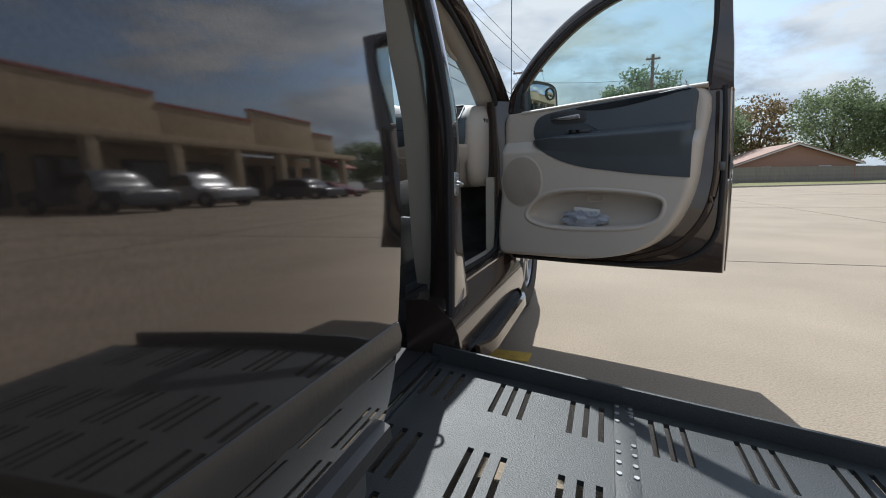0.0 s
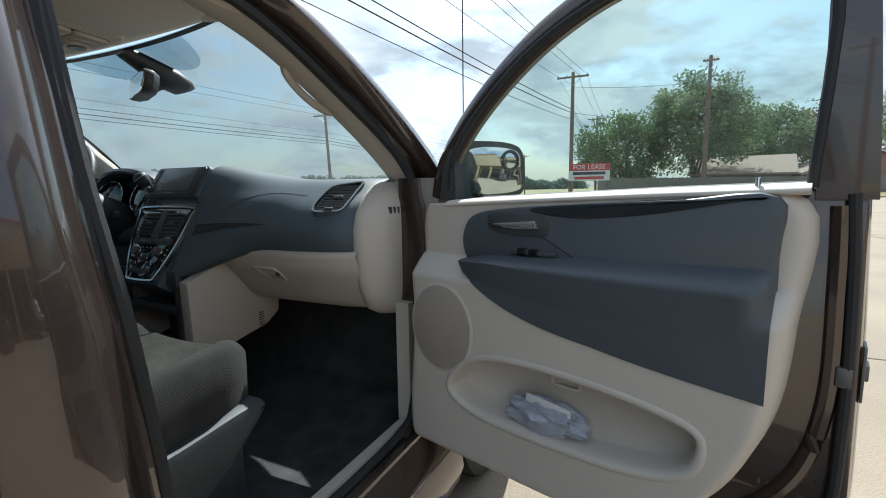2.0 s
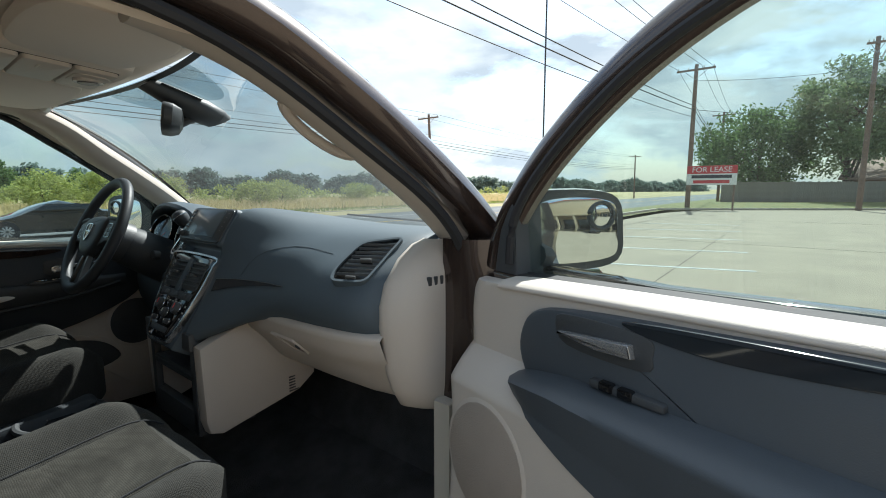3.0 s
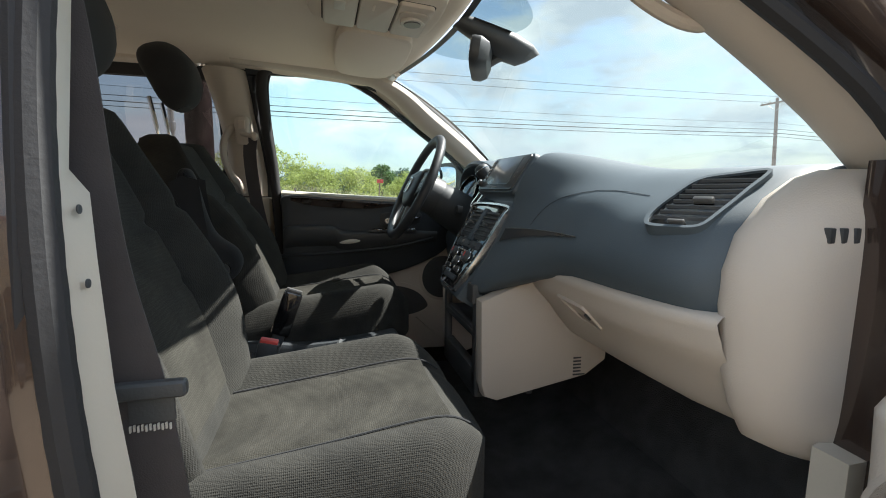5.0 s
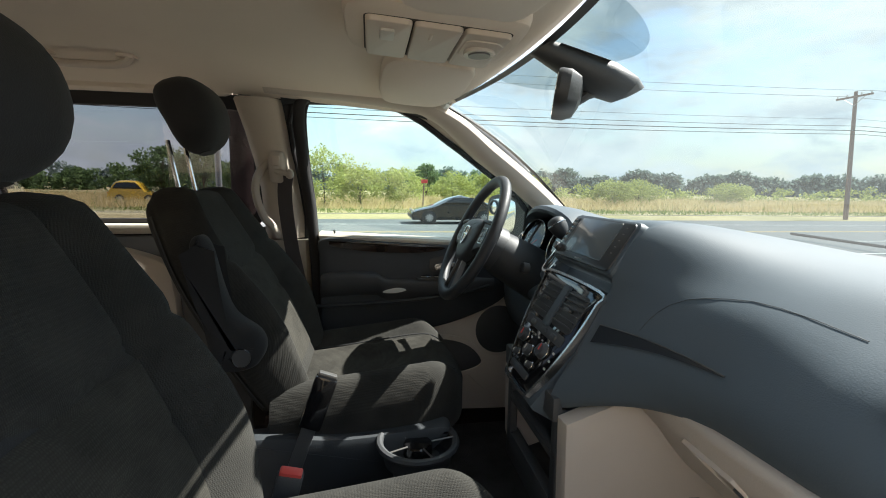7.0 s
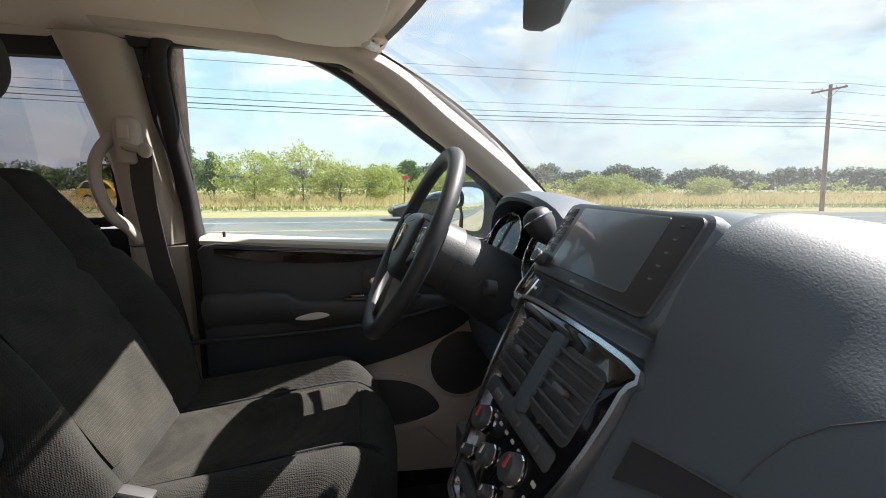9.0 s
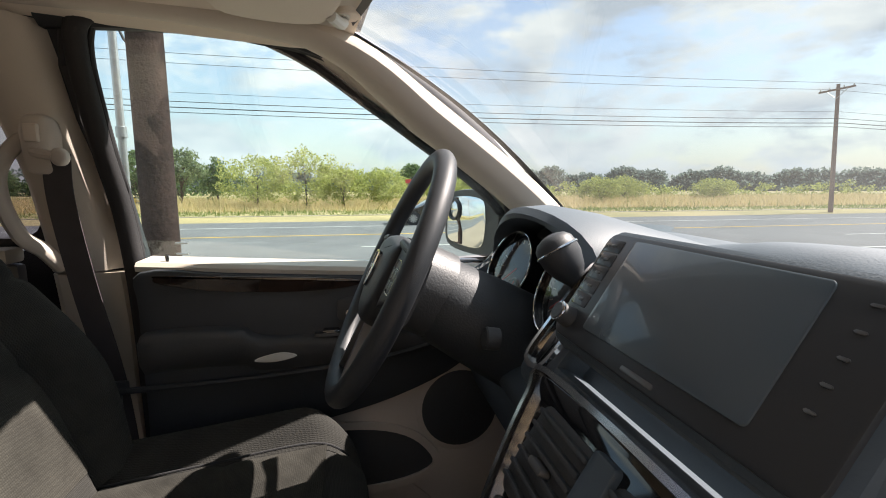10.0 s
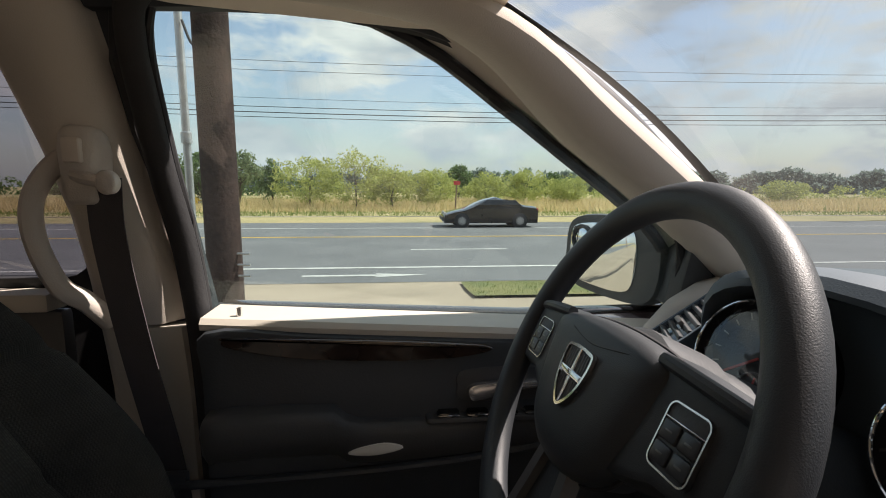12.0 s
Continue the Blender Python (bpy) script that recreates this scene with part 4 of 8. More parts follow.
for cx, cz, r in ((-0.055, 0.078, 0.017), (0.0, 0.058, 0.014), (0.055, 0.078, 0.018), (-0.042, 0.036, 0.008), (0.04, 0.036, 0.008)):
    rot = face(0, 0, 1) - face(0, 0, 0)
    mm = Matrix.Translation(face(cx, cz, 0.004)) @ rot.to_track_quat("Z", "Y").to_matrix().to_4x4()
    kn = part("climate_knob", cyl(r, 0.016, 24, r * 0.86, m=mm), DARK, stack, "black rotary knob")
    part("knob_ring", tube([mm @ Vector((r * 0.98 * math.cos(a), r * 0.98 * math.sin(a), 0.004)) for a in (2 * math.pi * k / 24 for k in range(24))], 0.0016, 6, closed=True), CHROME, kn)
    part("knob_mark", box((r * 0.22, r * 0.8, 0.002), (0, r * 0.3, 0.0165), m=mm), RED if r > 0.015 else LABEL, kn)
for k in range(5):
    part("panel_mark", plate(rect(-0.04 + 0.02 * k, -0.032 + 0.02 * k, 0.092, 0.096, 0.001, 1), 0.005, 0.0068, 0.0003, fp), LABEL, stack)
for k in range(3):
    part("panel_mark", plate(rect(0.088, 0.097, 0.05 + 0.018 * k, 0.055 + 0.018 * k, 0.001, 1), 0.005, 0.0068, 0.0003, fp), LABEL, stack)
part("lower_switch_strip", plate(rect(-0.045, 0.055, 0.004, 0.02, 0.004), 0.0, 0.011, 0.002, fp), DARK, stack)

# screen head above
def sface(u, w, out=0.0):
    ang = radians(33)
    return Vector((0.016 + u, 0.804 + w * math.sin(ang) - out * math.cos(ang), 1.149 + w * math.cos(ang) + out * math.sin(ang)))


sp = lambda u, v, w: sface(u, w, v)
head = part("screen_head", plate(rect(-0.139, 0.136, -0.004, 0.122, 0.018), -0.035, 0.011, 0.010, sp), DASH, dash, "charcoal screen housing")
part("screen_surround", plate(rect(-0.130, 0.127, 0.004, 0.114, 0.012), 0.0, 0.0145, 0.002, sp), BEZEL, head, "satin black screen surround")
part("touch_screen", plate(rect(-0.086, 0.084, 0.020, 0.109, 0.004), 0.010, 0.0158, 0.0008, sp), SCREEN, head, "blank grey touch screen")
for k in range(5):
    part("screen_button", plate(rect(-0.126, -0.100, 0.036 + 0.0145 * k, 0.0490 + 0.0145 * k, 0.001, 1), 0.013, 0.0149, 0.0002, sp), DASHG, head)
    part("button_mark", plate(rect(-0.117, -0.109, 0.0415 + 0.0145 * k, 0.044 + 0.0145 * k, 0.0008, 1), 0.0145, 0.0155, 0.0002, sp), GREYTRIM, head)
    part("button_mark", plate(rect(0.102, 0.108, 0.0415 + 0.0145 * k, 0.0435 + 0.0145 * k, 0.0008, 1), 0.0145, 0.0154, 0.0002, sp), GREYTRIM, head)
for u in (-0.113,):
    rot = (sface(0, 0, 1) - sface(0, 0, 0)).to_track_quat("Z", "Y").to_matrix().to_4x4()
    kb = part("screen_knob", cyl(0.0105, 0.016, 20, 0.009, m=Matrix.Translation(sface(u, 0.022, 0.014)) @ rot), DARK, head)
    part("knob_ring", tube([Matrix.Translation(sface(u, 0.022, 0.028)) @ rot @ Vector((0.009 * math.cos(a), 0.009 * math.sin(a), 0)) for a in (2 * math.pi * k / 20 for k in range(20))], 0.0012, 6, closed=True), CHROME, kb)
part("maker_mark", plate(rect(-0.018, 0.018, 0.0085, 0.0125, 0.001, 1), 0.0142, 0.0152, 0.0003, sp), GREYTRIM, head)

# lower console under the stack: dark bins between tan sides
bm = bmesh.new()
side = [(0.70, 0.885), (0.86, 0.952), (1.06, 0.952), (1.04, 0.72), (0.985, 0.678), (0.75, 0.622), (0.715, 0.635), (0.705, 0.67)]
for s, x0, x1 in ((1, 0.168, 0.205), (-1, -0.145, -0.182)):
    part("console_side", plate(side, x0, x1, 0.012, lambda u, v, w: Vector((v + (0.03 if v > 0 else -0.03) * max(0, (u - 0.72)) / 0.3, u, w))), BEIGE, dash, "tan console side panel")
part("console_front", join(box((0.31, 0.02, 0.05), (0.012, 0.70, 0.895), 0.006), box((0.31, 0.02, 0.03), (0.012, 0.712, 0.79), 0.006), box((0.31, 0.03, 0.075), (0.012, 0.715, 0.655), 0.01), box((0.03, 0.02, 0.27), (-0.128, 0.71, 0.76), 0.006), box((0.03, 0.02, 0.27), (0.152, 0.71, 0.76), 0.006)), DARK, dash, "dark storage bins")
part("console_bin_back", box((0.30, 0.02, 0.30), (0.012, 0.86, 0.76), 0.004), DARK, dash)
part("console_bin_shelf", box((0.30, 0.16, 0.012), (0.012, 0.78, 0.79), 0.003), DARK, dash)
part("side_grille", join(*[box((0.004, 0.034, 0.004), (0.228, 0.965, 0.685 + 0.009 * k)) for k in range(6)]), DARK, dash)

# driver's side: knee panel, cluster pod with two dials, column, shifter
part("knee_panel", loft([spline([Vector((x, y, z)) for y, z in ((0.93, 0.985), (0.86, 0.975), (0.86, 0.90), (0.90, 0.80), (1.0, 0.74), (1.1, 0.70))], 3) for x in (-0.17, -0.4, -0.6, -0.765)], closed=False), DASH, dash)
pod = bmesh.new()
rings = []
for k, (y, sx, sz) in enumerate(((0.868, 0.190, 0.082), (0.878, 0.198, 0.092), (0.92, 0.20, 0.095), (0.98, 0.19, 0.084), (1.10, 0.16, 0.05), (1.22, 0.13, 0.015))):
    rings.append([Vector((-0.40 + sx * math.cos(a), y + 0.02 * math.cos(a) ** 2, 1.172 + (sz if math.sin(a) > 0 else 0.10) * math.copysign(abs(math.sin(a)) ** 0.75, math.sin(a)))) for a in (2 * math.pi * j / 28 for j in range(28))])
inner = [[Vector((-0.40 + (sx - 0.012) * math.cos(a), y, 1.172 + ((sz - 0.012) if math.sin(a) > 0 else 0.09) * math.copysign(abs(math.sin(a)) ** 0.75, math.sin(a)))) for a in (2 * math.pi * j / 28 for j in range(28))] for y, sx, sz in ((0.96, 0.175, 0.075), (0.875, 0.182, 0.086))]
loft(inner + rings, caps=False, bm=pod)
part("cluster_hood", pod, DASH, dash, "charcoal instrument hood")
part("cluster_face", plate(rect(-0.575, -0.228, 1.075, 1.222, 0.04), 0.958, 0.945, 0.001, lambda u, v, w: Vector((u, v + 0.25 * (w - 1.15), w))), DASH, dash)
for cx, cz, r, yw in ((-0.500, 1.141, 0.068, 9), (-0.285, 1.143, 0.060, 0)):
    mm = Matrix.Translation((cx, 0.905, cz)) @ Matrix.Rotation(radians(yw), 4, "Z") @ Matrix.Rotation(radians(68), 4, "X")
    circle = lambda q, h, n=40: [mm @ Vector((q * math.cos(a), q * math.sin(a), h)) for a in (2 * math.pi * k / n for k in range(n))]
    ga = part("dial", cyl(r * 0.97, 0.006, 36, m=mm), DARK, dash, "round instrument dial")
    part("dial_bowl", loft([circle(r * 0.96, 0.004), circle(r * 1.0, 0.026), circle(r * 1.05, 0.026), circle(r * 1.06, -0.04)], caps=False), GLOSS, ga)
    part("dial_ring", tube(circle(r * 1.02, 0.027), 0.0017, 8, closed=True), CHROME, ga, "chrome dial ring")
    ln = part("dial_lens", loft([circle(r * 1.0, 0.020), circle(r * 0.7, 0.023), circle(r * 0.3, 0.0245), circle(r * 0.05, 0.025)], caps=False), LENSG, ga, "clear dial lens", None, 60)
    ln.visible_shadow = False
    part("dial_needle", box((0.003, r * 0.8, 0.0015), (0, -r * 0.35, 0.010), m=mm @ Matrix.Rotation(radians(-50), 4, "Z")), RED, ga)
    part("dial_scale", join(*[box((0.0016, r * 0.13, 0.001), (0, r * 0.82, 0.0068), m=mm @ Matrix.Rotation(radians(a), 4, "Z")) for a in range(-130, 131, 20)]), LABEL, ga)
    part("small_gauge", tube([mm @ Vector((r * 0.1 + r * 0.3 * math.cos(a), -r * 0.52 + r * 0.3 * math.sin(a), 0.008)) for a in (2 * math.pi * k / 24 for k in range(24))], 0.0014, 6, closed=True), GREYTRIM, ga)
    part("gauge_needle", box((0.002, r * 0.3, 0.001), (r * 0.1, -r * 0.45, 0.009), m=mm), RED, ga)
# shift lever in its gate beside the screen
GO, GD, GN = Vector((-0.160, 0.836, 1.158)), Vector((0, 0.61, 0.79)), Vector((0, -0.79, 0.61))
gp = lambda u, v, w: GO + Vector((u, 0, 0)) + GD * w + GN * v
hs = part("shifter_housing", plate(smooth2([(-0.030, -0.080), (-0.034, 0.0), (-0.030, 0.075), (0.030, 0.075), (0.034, 0.0), (0.028, -0.080)], 4), -0.09, -0.002, 0.010, gp), DASH, dash, "charcoal shifter housing")
go = smooth2([(-0.020, -0.066), (-0.026, -0.02), (-0.022, 0.062), (0.022, 0.062), (0.026, -0.02), (0.018, -0.066)], 4)
part("shifter_gate", ring_frame(go, inset(go, 0.0055), -0.006, 0.004, gp), CHROME, hs, "chrome shift gate")
part("gate_well", plate(inset(go, 0.005), -0.008, -0.001, 0.001, gp), GLOSS, hs)
KC, KA = Vector((-0.208, 0.846, 1.215)), Vector((-0.36, -0.42, 0.83)).normalized()
sh = part("shifter_stalk", tube(spline([(-0.152, 0.868, 1.168), (-0.170, 0.866, 1.176), tuple(KC - KA * 0.034), tuple(KC - KA * 0.01)], 5), 0.0075, 12), STEEL, dash, "dash-mounted shift lever")
km = Matrix.Translation(KC) @ KA.to_track_quat("Z", "Y").to_matrix().to_4x4()
kring = lambda q, h: [km @ Vector((0.94 * q * math.cos(a), 0.9 * q * math.sin(a), 0.94 * h)) for a in (2 * math.pi * k / 28 for k in range(28))]
part("shifter_knob", loft([kring(0.010, -0.040), kring(0.013, -0.034), kring(0.021, -0.022), kring(0.0272, -0.004), kring(0.028, 0.008)]), LEATHER, sh, "grained black shift knob")
part("shifter_cap", loft([kring(0.0275, 0.009), kring(0.026, 0.018), kring(0.020, 0.025), kring(0.010, 0.029), kring(0.002, 0.030)]), LEATHER, sh, "rounded knob cap", None, 60)
part("cap_ring", tube(kring(0.0278, 0.0085), 0.0016, 8, closed=True), CHROME, sh, "chrome ring round the knob")

# ---- steering wheel and column ----
sw = thing("steering_wheel", "black leather steering wheel with airbag hub and chrome badge", "steering wheel")
WM = Matrix.Translation((-0.405, 0.655, 1.165)) @ Matrix.Rotation(radians(64), 4, "X") @ Matrix.Rotation(radians(4), 4, "Z")
R = 0.190
wp = lambda u, v, w: WM @ Vector((u, w, v))
part("rim", tube([WM @ Vector((R * math.cos(a), R * math.sin(a), 0)) for a in (2 * math.pi * k / 72 for k in range(72))], 0.0175, 16, closed=True, flat=(1.0, 0.9), up=(0, -0.9, 0.43)), LEATHER, sw, "grained black leather rim")
hub = smooth2([(-0.100, 0.047), (-0.07, 0.057), (-0.03, 0.061), (0.0, 0.062), (0.03, 0.061), (0.07, 0.057), (0.100, 0.047), (0.099, 0.026), (0.090, -0.012), (0.070, -0.056), (0.035, -0.078), (0.0, -0.083), (-0.035, -0.078), (-0.070, -0.056), (-0.090, -0.012), (-0.099, 0.026)], 4)
hb = part("hub", loft([[wp(u * q, v, w * q) for u, w in hub] for v, q in ((-0.034, 0.95), (-0.014, 1.0), (0.000, 0.99), (0.008, 0.965), (0.014, 0.91), (0.018, 0.80), (0.0205, 0.62), (0.022, 0.35), (0.0225, 0.08))]), LEATHER, sw, "grained black airbag hub", None, 70)
part("hub_seam", tube([wp(u * 1.0, -0.010, w * 1.0) for u, w in hub], 0.0022, 6, closed=True), RUBBER, hb)
part("hub_crease", tube(spline([wp(-0.045, 0.0196, 0.040), wp(0.0, 0.0206, 0.034), wp(0.045, 0.0196, 0.040), wp(0.075, 0.0150, 0.046)], 6), 0.0006, 6), RUBBER, hb)
part("hub_back", cyl(0.07, 0.07, 24, m=WM @ Matrix.Translation((0, 0, -0.09))), DARK, sw)
for sx in (-1, 1):
    # a broad rounded spoke: brow above, switch pad let into its face
    sec = lambda t_, b_, d_: [(t_, -0.018), (t_ + 0.004, -0.006), (t_ - 0.003, d_), (t_ - 0.012, d_ + 0.002), (b_ + 0.010, d_), (b_ + 0.002, d_ - 0.004), (b_ - 0.002, -0.010), (b_ + 0.006, -0.020)]
    part("spoke", loft([spline([WM @ Vector((sx * x, y0, z)) for y0, z in sec(t_, b_, d_)], 3, closed=True) for x, t_, b_, d_ in ((0.060, 0.050, -0.050, 0.006), (0.095, 0.051, -0.040, 0.007), (0.120, 0.050, -0.030, 0.0065), (0.150, 0.047, -0.028, 0.005), (0.170, 0.044, -0.030, 0.003), (0.184, 0.042, -0.034, 0.0))]), LEATHER, sw, "rounded black spoke", None, 60)
    part("spoke_brow", tube(spline([wp(sx * 0.085, 0.008, 0.052), wp(sx * 0.115, 0.009, 0.050), wp(sx * 0.150, 0.007, 0.047), wp(sx * 0.176, 0.002, 0.044)], 5), 0.006, 10), LEATHER, sw)
    po_ = [(sx * 0.131 + a_, 0.008 + b_) for a_, b_ in rect(-0.0205, 0.0205, -0.0235, 0.0235, 0.007, 5)]
    pad = part("switch_pad", plate(po_, 0.0, 0.0085, 0.002, wp), DARK, sw, "switch pad with satin edge")
    part("pad_edge", ring_frame(po_, inset(po_, 0.0013), 0.004, 0.0100, wp), SATIN, pad, "satin chrome edge")
    part("pad_divider", plate(rect(sx * 0.131 - 0.0195, sx * 0.131 + 0.0195, 0.0185, 0.0196, 0.0003, 1), 0.008, 0.0098, 0.0002, wp), SATIN, pad)
    for cx in (-0.0098, 0.0098):
        for cz in (-0.0055, 0.0100):
            u0, w0 = sx * 0.131 + cx, 0.0008 + cz
            part("wheel_button", plate(rect(u0 - 0.0086, u0 + 0.0086, w0 - 0.0068, w0 + 0.0068, 0.0022), 0.006, 0.0105, 0.0012, wp), BEZEL, pad)
            part("button_mark", plate(rect(u0 - 0.0035, u0 + 0.0035, w0 - 0.0008, w0 + 0.0008, 0.0003, 1), 0.0100, 0.0108, 0.0001, wp), GREYTRIM, pad)
    part("lower_spoke", loft([[WM @ Vector((sx * x + dx, y, z)) for dx, z in ((-0.008, -0.010), (-0.0065, 0.004), (0.0065, 0.004), (0.008, -0.010))] for x, y in ((0.024, -0.07), (0.032, -0.12), (0.044, -0.180))]), GREYTRIM, sw, "satin lower spoke")
part("spoke_web", loft([[WM @ Vector((x * q, y, z)) for x, z in ((-0.030, -0.014), (-0.030, -0.004), (0.030, -0.004), (0.030, -0.014))] for y, q in ((-0.07, 0.9), (-0.12, 1.15), (-0.180, 1.5))]), BLK, sw)
shield_o = smooth2([(-0.026, 0.024), (-0.014, 0.0275), (0.0, 0.0285), (0.014, 0.0275), (0.026, 0.024), (0.026, 0.006), (0.020, -0.012), (0.010, -0.025), (0.0, -0.031), (-0.010, -0.025), (-0.020, -0.012), (-0.026, 0.006)], 3)
bd = part("badge", plate(shield_o, 0.016, 0.0245, 0.002, wp), DARK, hb, "dark shield badge")
part("badge_rim", ring_frame(shield_o, inset(shield_o, 0.0030), 0.018, 0.0265, wp), CHROME, bd, "chrome shield outline")
part("badge_cross", join(plate([(-0.0012, -0.027), (0.0012, -0.027), (0.0032, -0.002), (0.0012, 0.026), (-0.0012, 0.026), (-0.0032, -0.002)], 0.022, 0.0262, 0.0008, wp), plate(rect(-0.024, 0.024, -0.003, 0.0045, 0.001, 1), 0.022, 0.0262, 0.0008, wp)), CHROME, bd, "chrome cross")
part("badge_mesh", join(*[plate(rect(-0.021 + 0.0042 * k, -0.0202 + 0.0042 * k, -0.010 - 0.012 * (1 - abs(k - 5) / 5), 0.023, 0.0002, 1), 0.0235, 0.0250, 0.0001, wp) for k in range(11)]), GREYTRIM, bd)
part("column_shroud", loft([[WM @ Vector((sx * math.cos(a), sy * math.sin(a) - dy, z)) for a in (2 * math.pi * k / 20 for k in range(20))] for z, sx, sy, dy in ((-0.06, 0.055, 0.052, 0.0), (-0.09, 0.075, 0.068, 0.005), (-0.16, 0.082, 0.075, 0.01), (-0.30, 0.085, 0.085, 0.02))]), BLK, sw, "dark column shroud")
for sx in (-1,):
    part("column_stalk", tube([WM @ Vector((sx * 0.05, 0.02, -0.09)), WM @ Vector((sx * 0.12, 0.04, -0.085)), WM @ Vector((sx * 0.165, 0.05, -0.075))], 0.008, 8, radii=[0.007, 0.007, 0.010]), DARK, sw)
part("ignition_switch", cyl(0.016, 0.02, 18, m=Matrix.Translation((-0.30, 0.80, 1.085)) @ Matrix.Rotation(radians(80), 4, "X")), DARK, sw)


# ---- seats ----
LINEY_T = mat("yellow_tag", (0.60, 0.42, 0.12), rough=0.7, var=0.1, bump=0)
def cushion_top(x, y, L):
    """Height of the cushion's upper face over its base: bolsters, channels, nose."""
    ax = abs(x)
    z = 0.040 * math.exp(-((ax - 0.205) / 0.05) ** 2)
    z -= 0.008 * math.exp(-((ax - 0.135) / 0.012) ** 2)
    z -= 0.010 * (1 - (x / 0.14) ** 2) if ax < 0.14 else 0
    z -= 0.005 * math.exp(-((y - 0.27) / 0.012) ** 2) if ax < 0.14 else 0
    return z


def make_seat(cx, dy, dz, inner, label, recline=20):
    s = thing("front_seat", label, "car seat", Matrix.Translation((cx, dy, dz)), "front seats")
    L = 0.52
    # cushion: a padded slab, its top shaped by cushion_top
    bm = bmesh.new()
    nx, ny = 44, 40
    def top(i, j):
        x = (i / nx * 2 - 1) * 0.262
        y = j / ny * L
        r = max(0.0, abs(x) - 0.225) / 0.037
        f = max(0.0, y - (L - 0.10)) / 0.10
        w = 1 - 0.10 * max(0, (y / L - 0.75) / 0.25) ** 2
        z = 0.79 + cushion_top(x, y, L) - 0.055 * r * r - 0.060 * f * f - 0.055 * (1 - y / L) + 0.010
        return Vector((x * w, y + 0.060 - 0.085 * (abs(x) / 0.26) ** 3 * (y / L) ** 2, z))
    vt = [[bm.verts.new(top(i, j)) for j in range(ny + 1)] for i in range(nx + 1)]
    for i in range(nx):
        for j in range(ny):
            bm.faces.new((vt[i][j], vt[i + 1][j], vt[i + 1][j + 1], vt[i][j + 1]))
    edge = [vt[i][0] for i in range(nx + 1)] + [vt[nx][j] for j in range(1, ny + 1)] + [vt[i][ny] for i in range(nx - 1, -1, -1)] + [vt[0][j] for j in range(ny - 1, 0, -1)]
    low = [bm.verts.new(Vector((v.co.x * 0.99, v.co.y, 0.640))) for v in edge]
    for k in range(len(edge)):
        q = (k + 1) % len(edge)
        bm.faces.new((edge[k], edge[q], low[q], low[k]))
    bm.faces.new(low)
    cu = part("seat_cushion", bm, CLOTH, s, "worn dark cloth seat cushion", angle=60)
    part("cushion_insert", sheet(lambda u, v: Vector(((u * 2 - 1) * 0.130, 0.065 + 0.44 * v, 0.8045 - 0.055 * (1 - (0.01 + 0.44 * v) / L) + cushion_top((u * 2 - 1) * 0.130, 0.01 + 0.44 * v, L) + 0.004 * min(1, 6 * (1 - abs(u * 2 - 1))))), 20, 24, 0), CLOTH_C, cu, "greyed centre insert", angle=60)
    for sx in (-1, 1):
        part("cushion_seam", tube(spline([(sx * 0.133, 0.07, 0.748), (sx * 0.133, 0.30, 0.776), (sx * 0.130, 0.48, 0.797), (sx * 0.120, 0.545, 0.772)], 6), 0.0022, 6), CLOTH_S, cu)
    # plastic side shields and base
    for sx in (-1, 1):
        part("side_shield", plate(smooth2([(0.0, 0.52), (0.0, 0.67), (0.06, 0.69), (0.25, 0.675), (0.44, 0.690), (0.505, 0.685), (0.485, 0.64), (0.30, 0.52)], 4), sx * 0.235, sx * 0.285, 0.02, lambda u, v, w: Vector((v, u, w))), BLK, s, "charcoal plastic side shield")
    part("seat_base", join(box((0.44, 0.46, 0.22), (0, 0.26, 0.55), 0.02), box((0.38, 0.52, 0.20), (0, 0.24, 0.40), 0.02)), BLK, s, "black seat base")
    for sx in (-1, 1):
        part("seat_rail", box((0.03, 0.58, 0.03), (sx * 0.19, 0.24, 0.36 - dz), 0.004), DARK, s)
    # backrest
    bk = bmesh.new()
    nz = 36
    tilt = radians(recline)
    def bpt(u, v, front):
        """u -1..1 across, v 0..1 up."""
        hw = 0.268 - 0.105 * max(0, (v - 0.58) / 0.42) ** 1.6 - 0.045 * max(0, (0.3 - v) / 0.3) ** 1.5
        x = u * hw
        ax = abs(u)
        depth = 0.0
        if front:
            depth = 0.062 * math.exp(-((ax - 0.84) / 0.20) ** 2) * (0.35 + 0.65 * math.exp(-((v - 0.34) / 0.30) ** 2))
            depth -= 0.013 * math.exp(-((ax - 0.56) / 0.04) ** 2)
            depth += 0.018 * math.exp(-((v - 0.30) / 0.22) ** 2) * (1 - ax)
            depth -= 0.011 * math.exp(-((v - 0.66 + 0.10 * (1 - ax)) / 0.02) ** 2) + 0.006 * math.exp(-((v - 0.40) / 0.016) ** 2) * (1 if ax < 0.56 else 0)
            depth -= 0.052 * max(max(0, ax - 0.88) / 0.12, max(0, (v - 0.93) / 0.07) ** 2)
            off = 0.055 + depth
        else:
            off = -0.050 + 0.042 * max(max(0, ax - 0.85) / 0.15, max(0, (v - 0.93) / 0.07) ** 2)
        h = 0.60 * v
        return Vector((x, 0.075 + off * math.cos(tilt) - h * math.sin(tilt), 0.735 + off * math.sin(tilt) + h * math.cos(tilt)))
    fr = sheet(lambda u, v: bpt(u * 2 - 1, v, True), 40, nz)
    bkb = sheet(lambda u, v: bpt(u * 2 - 1, v, False), 40, nz)
    fv = join(fr, bkb)
    bmesh.ops.bridge_loops(fv, edges=[e for e in fv.edges if e.is_boundary])
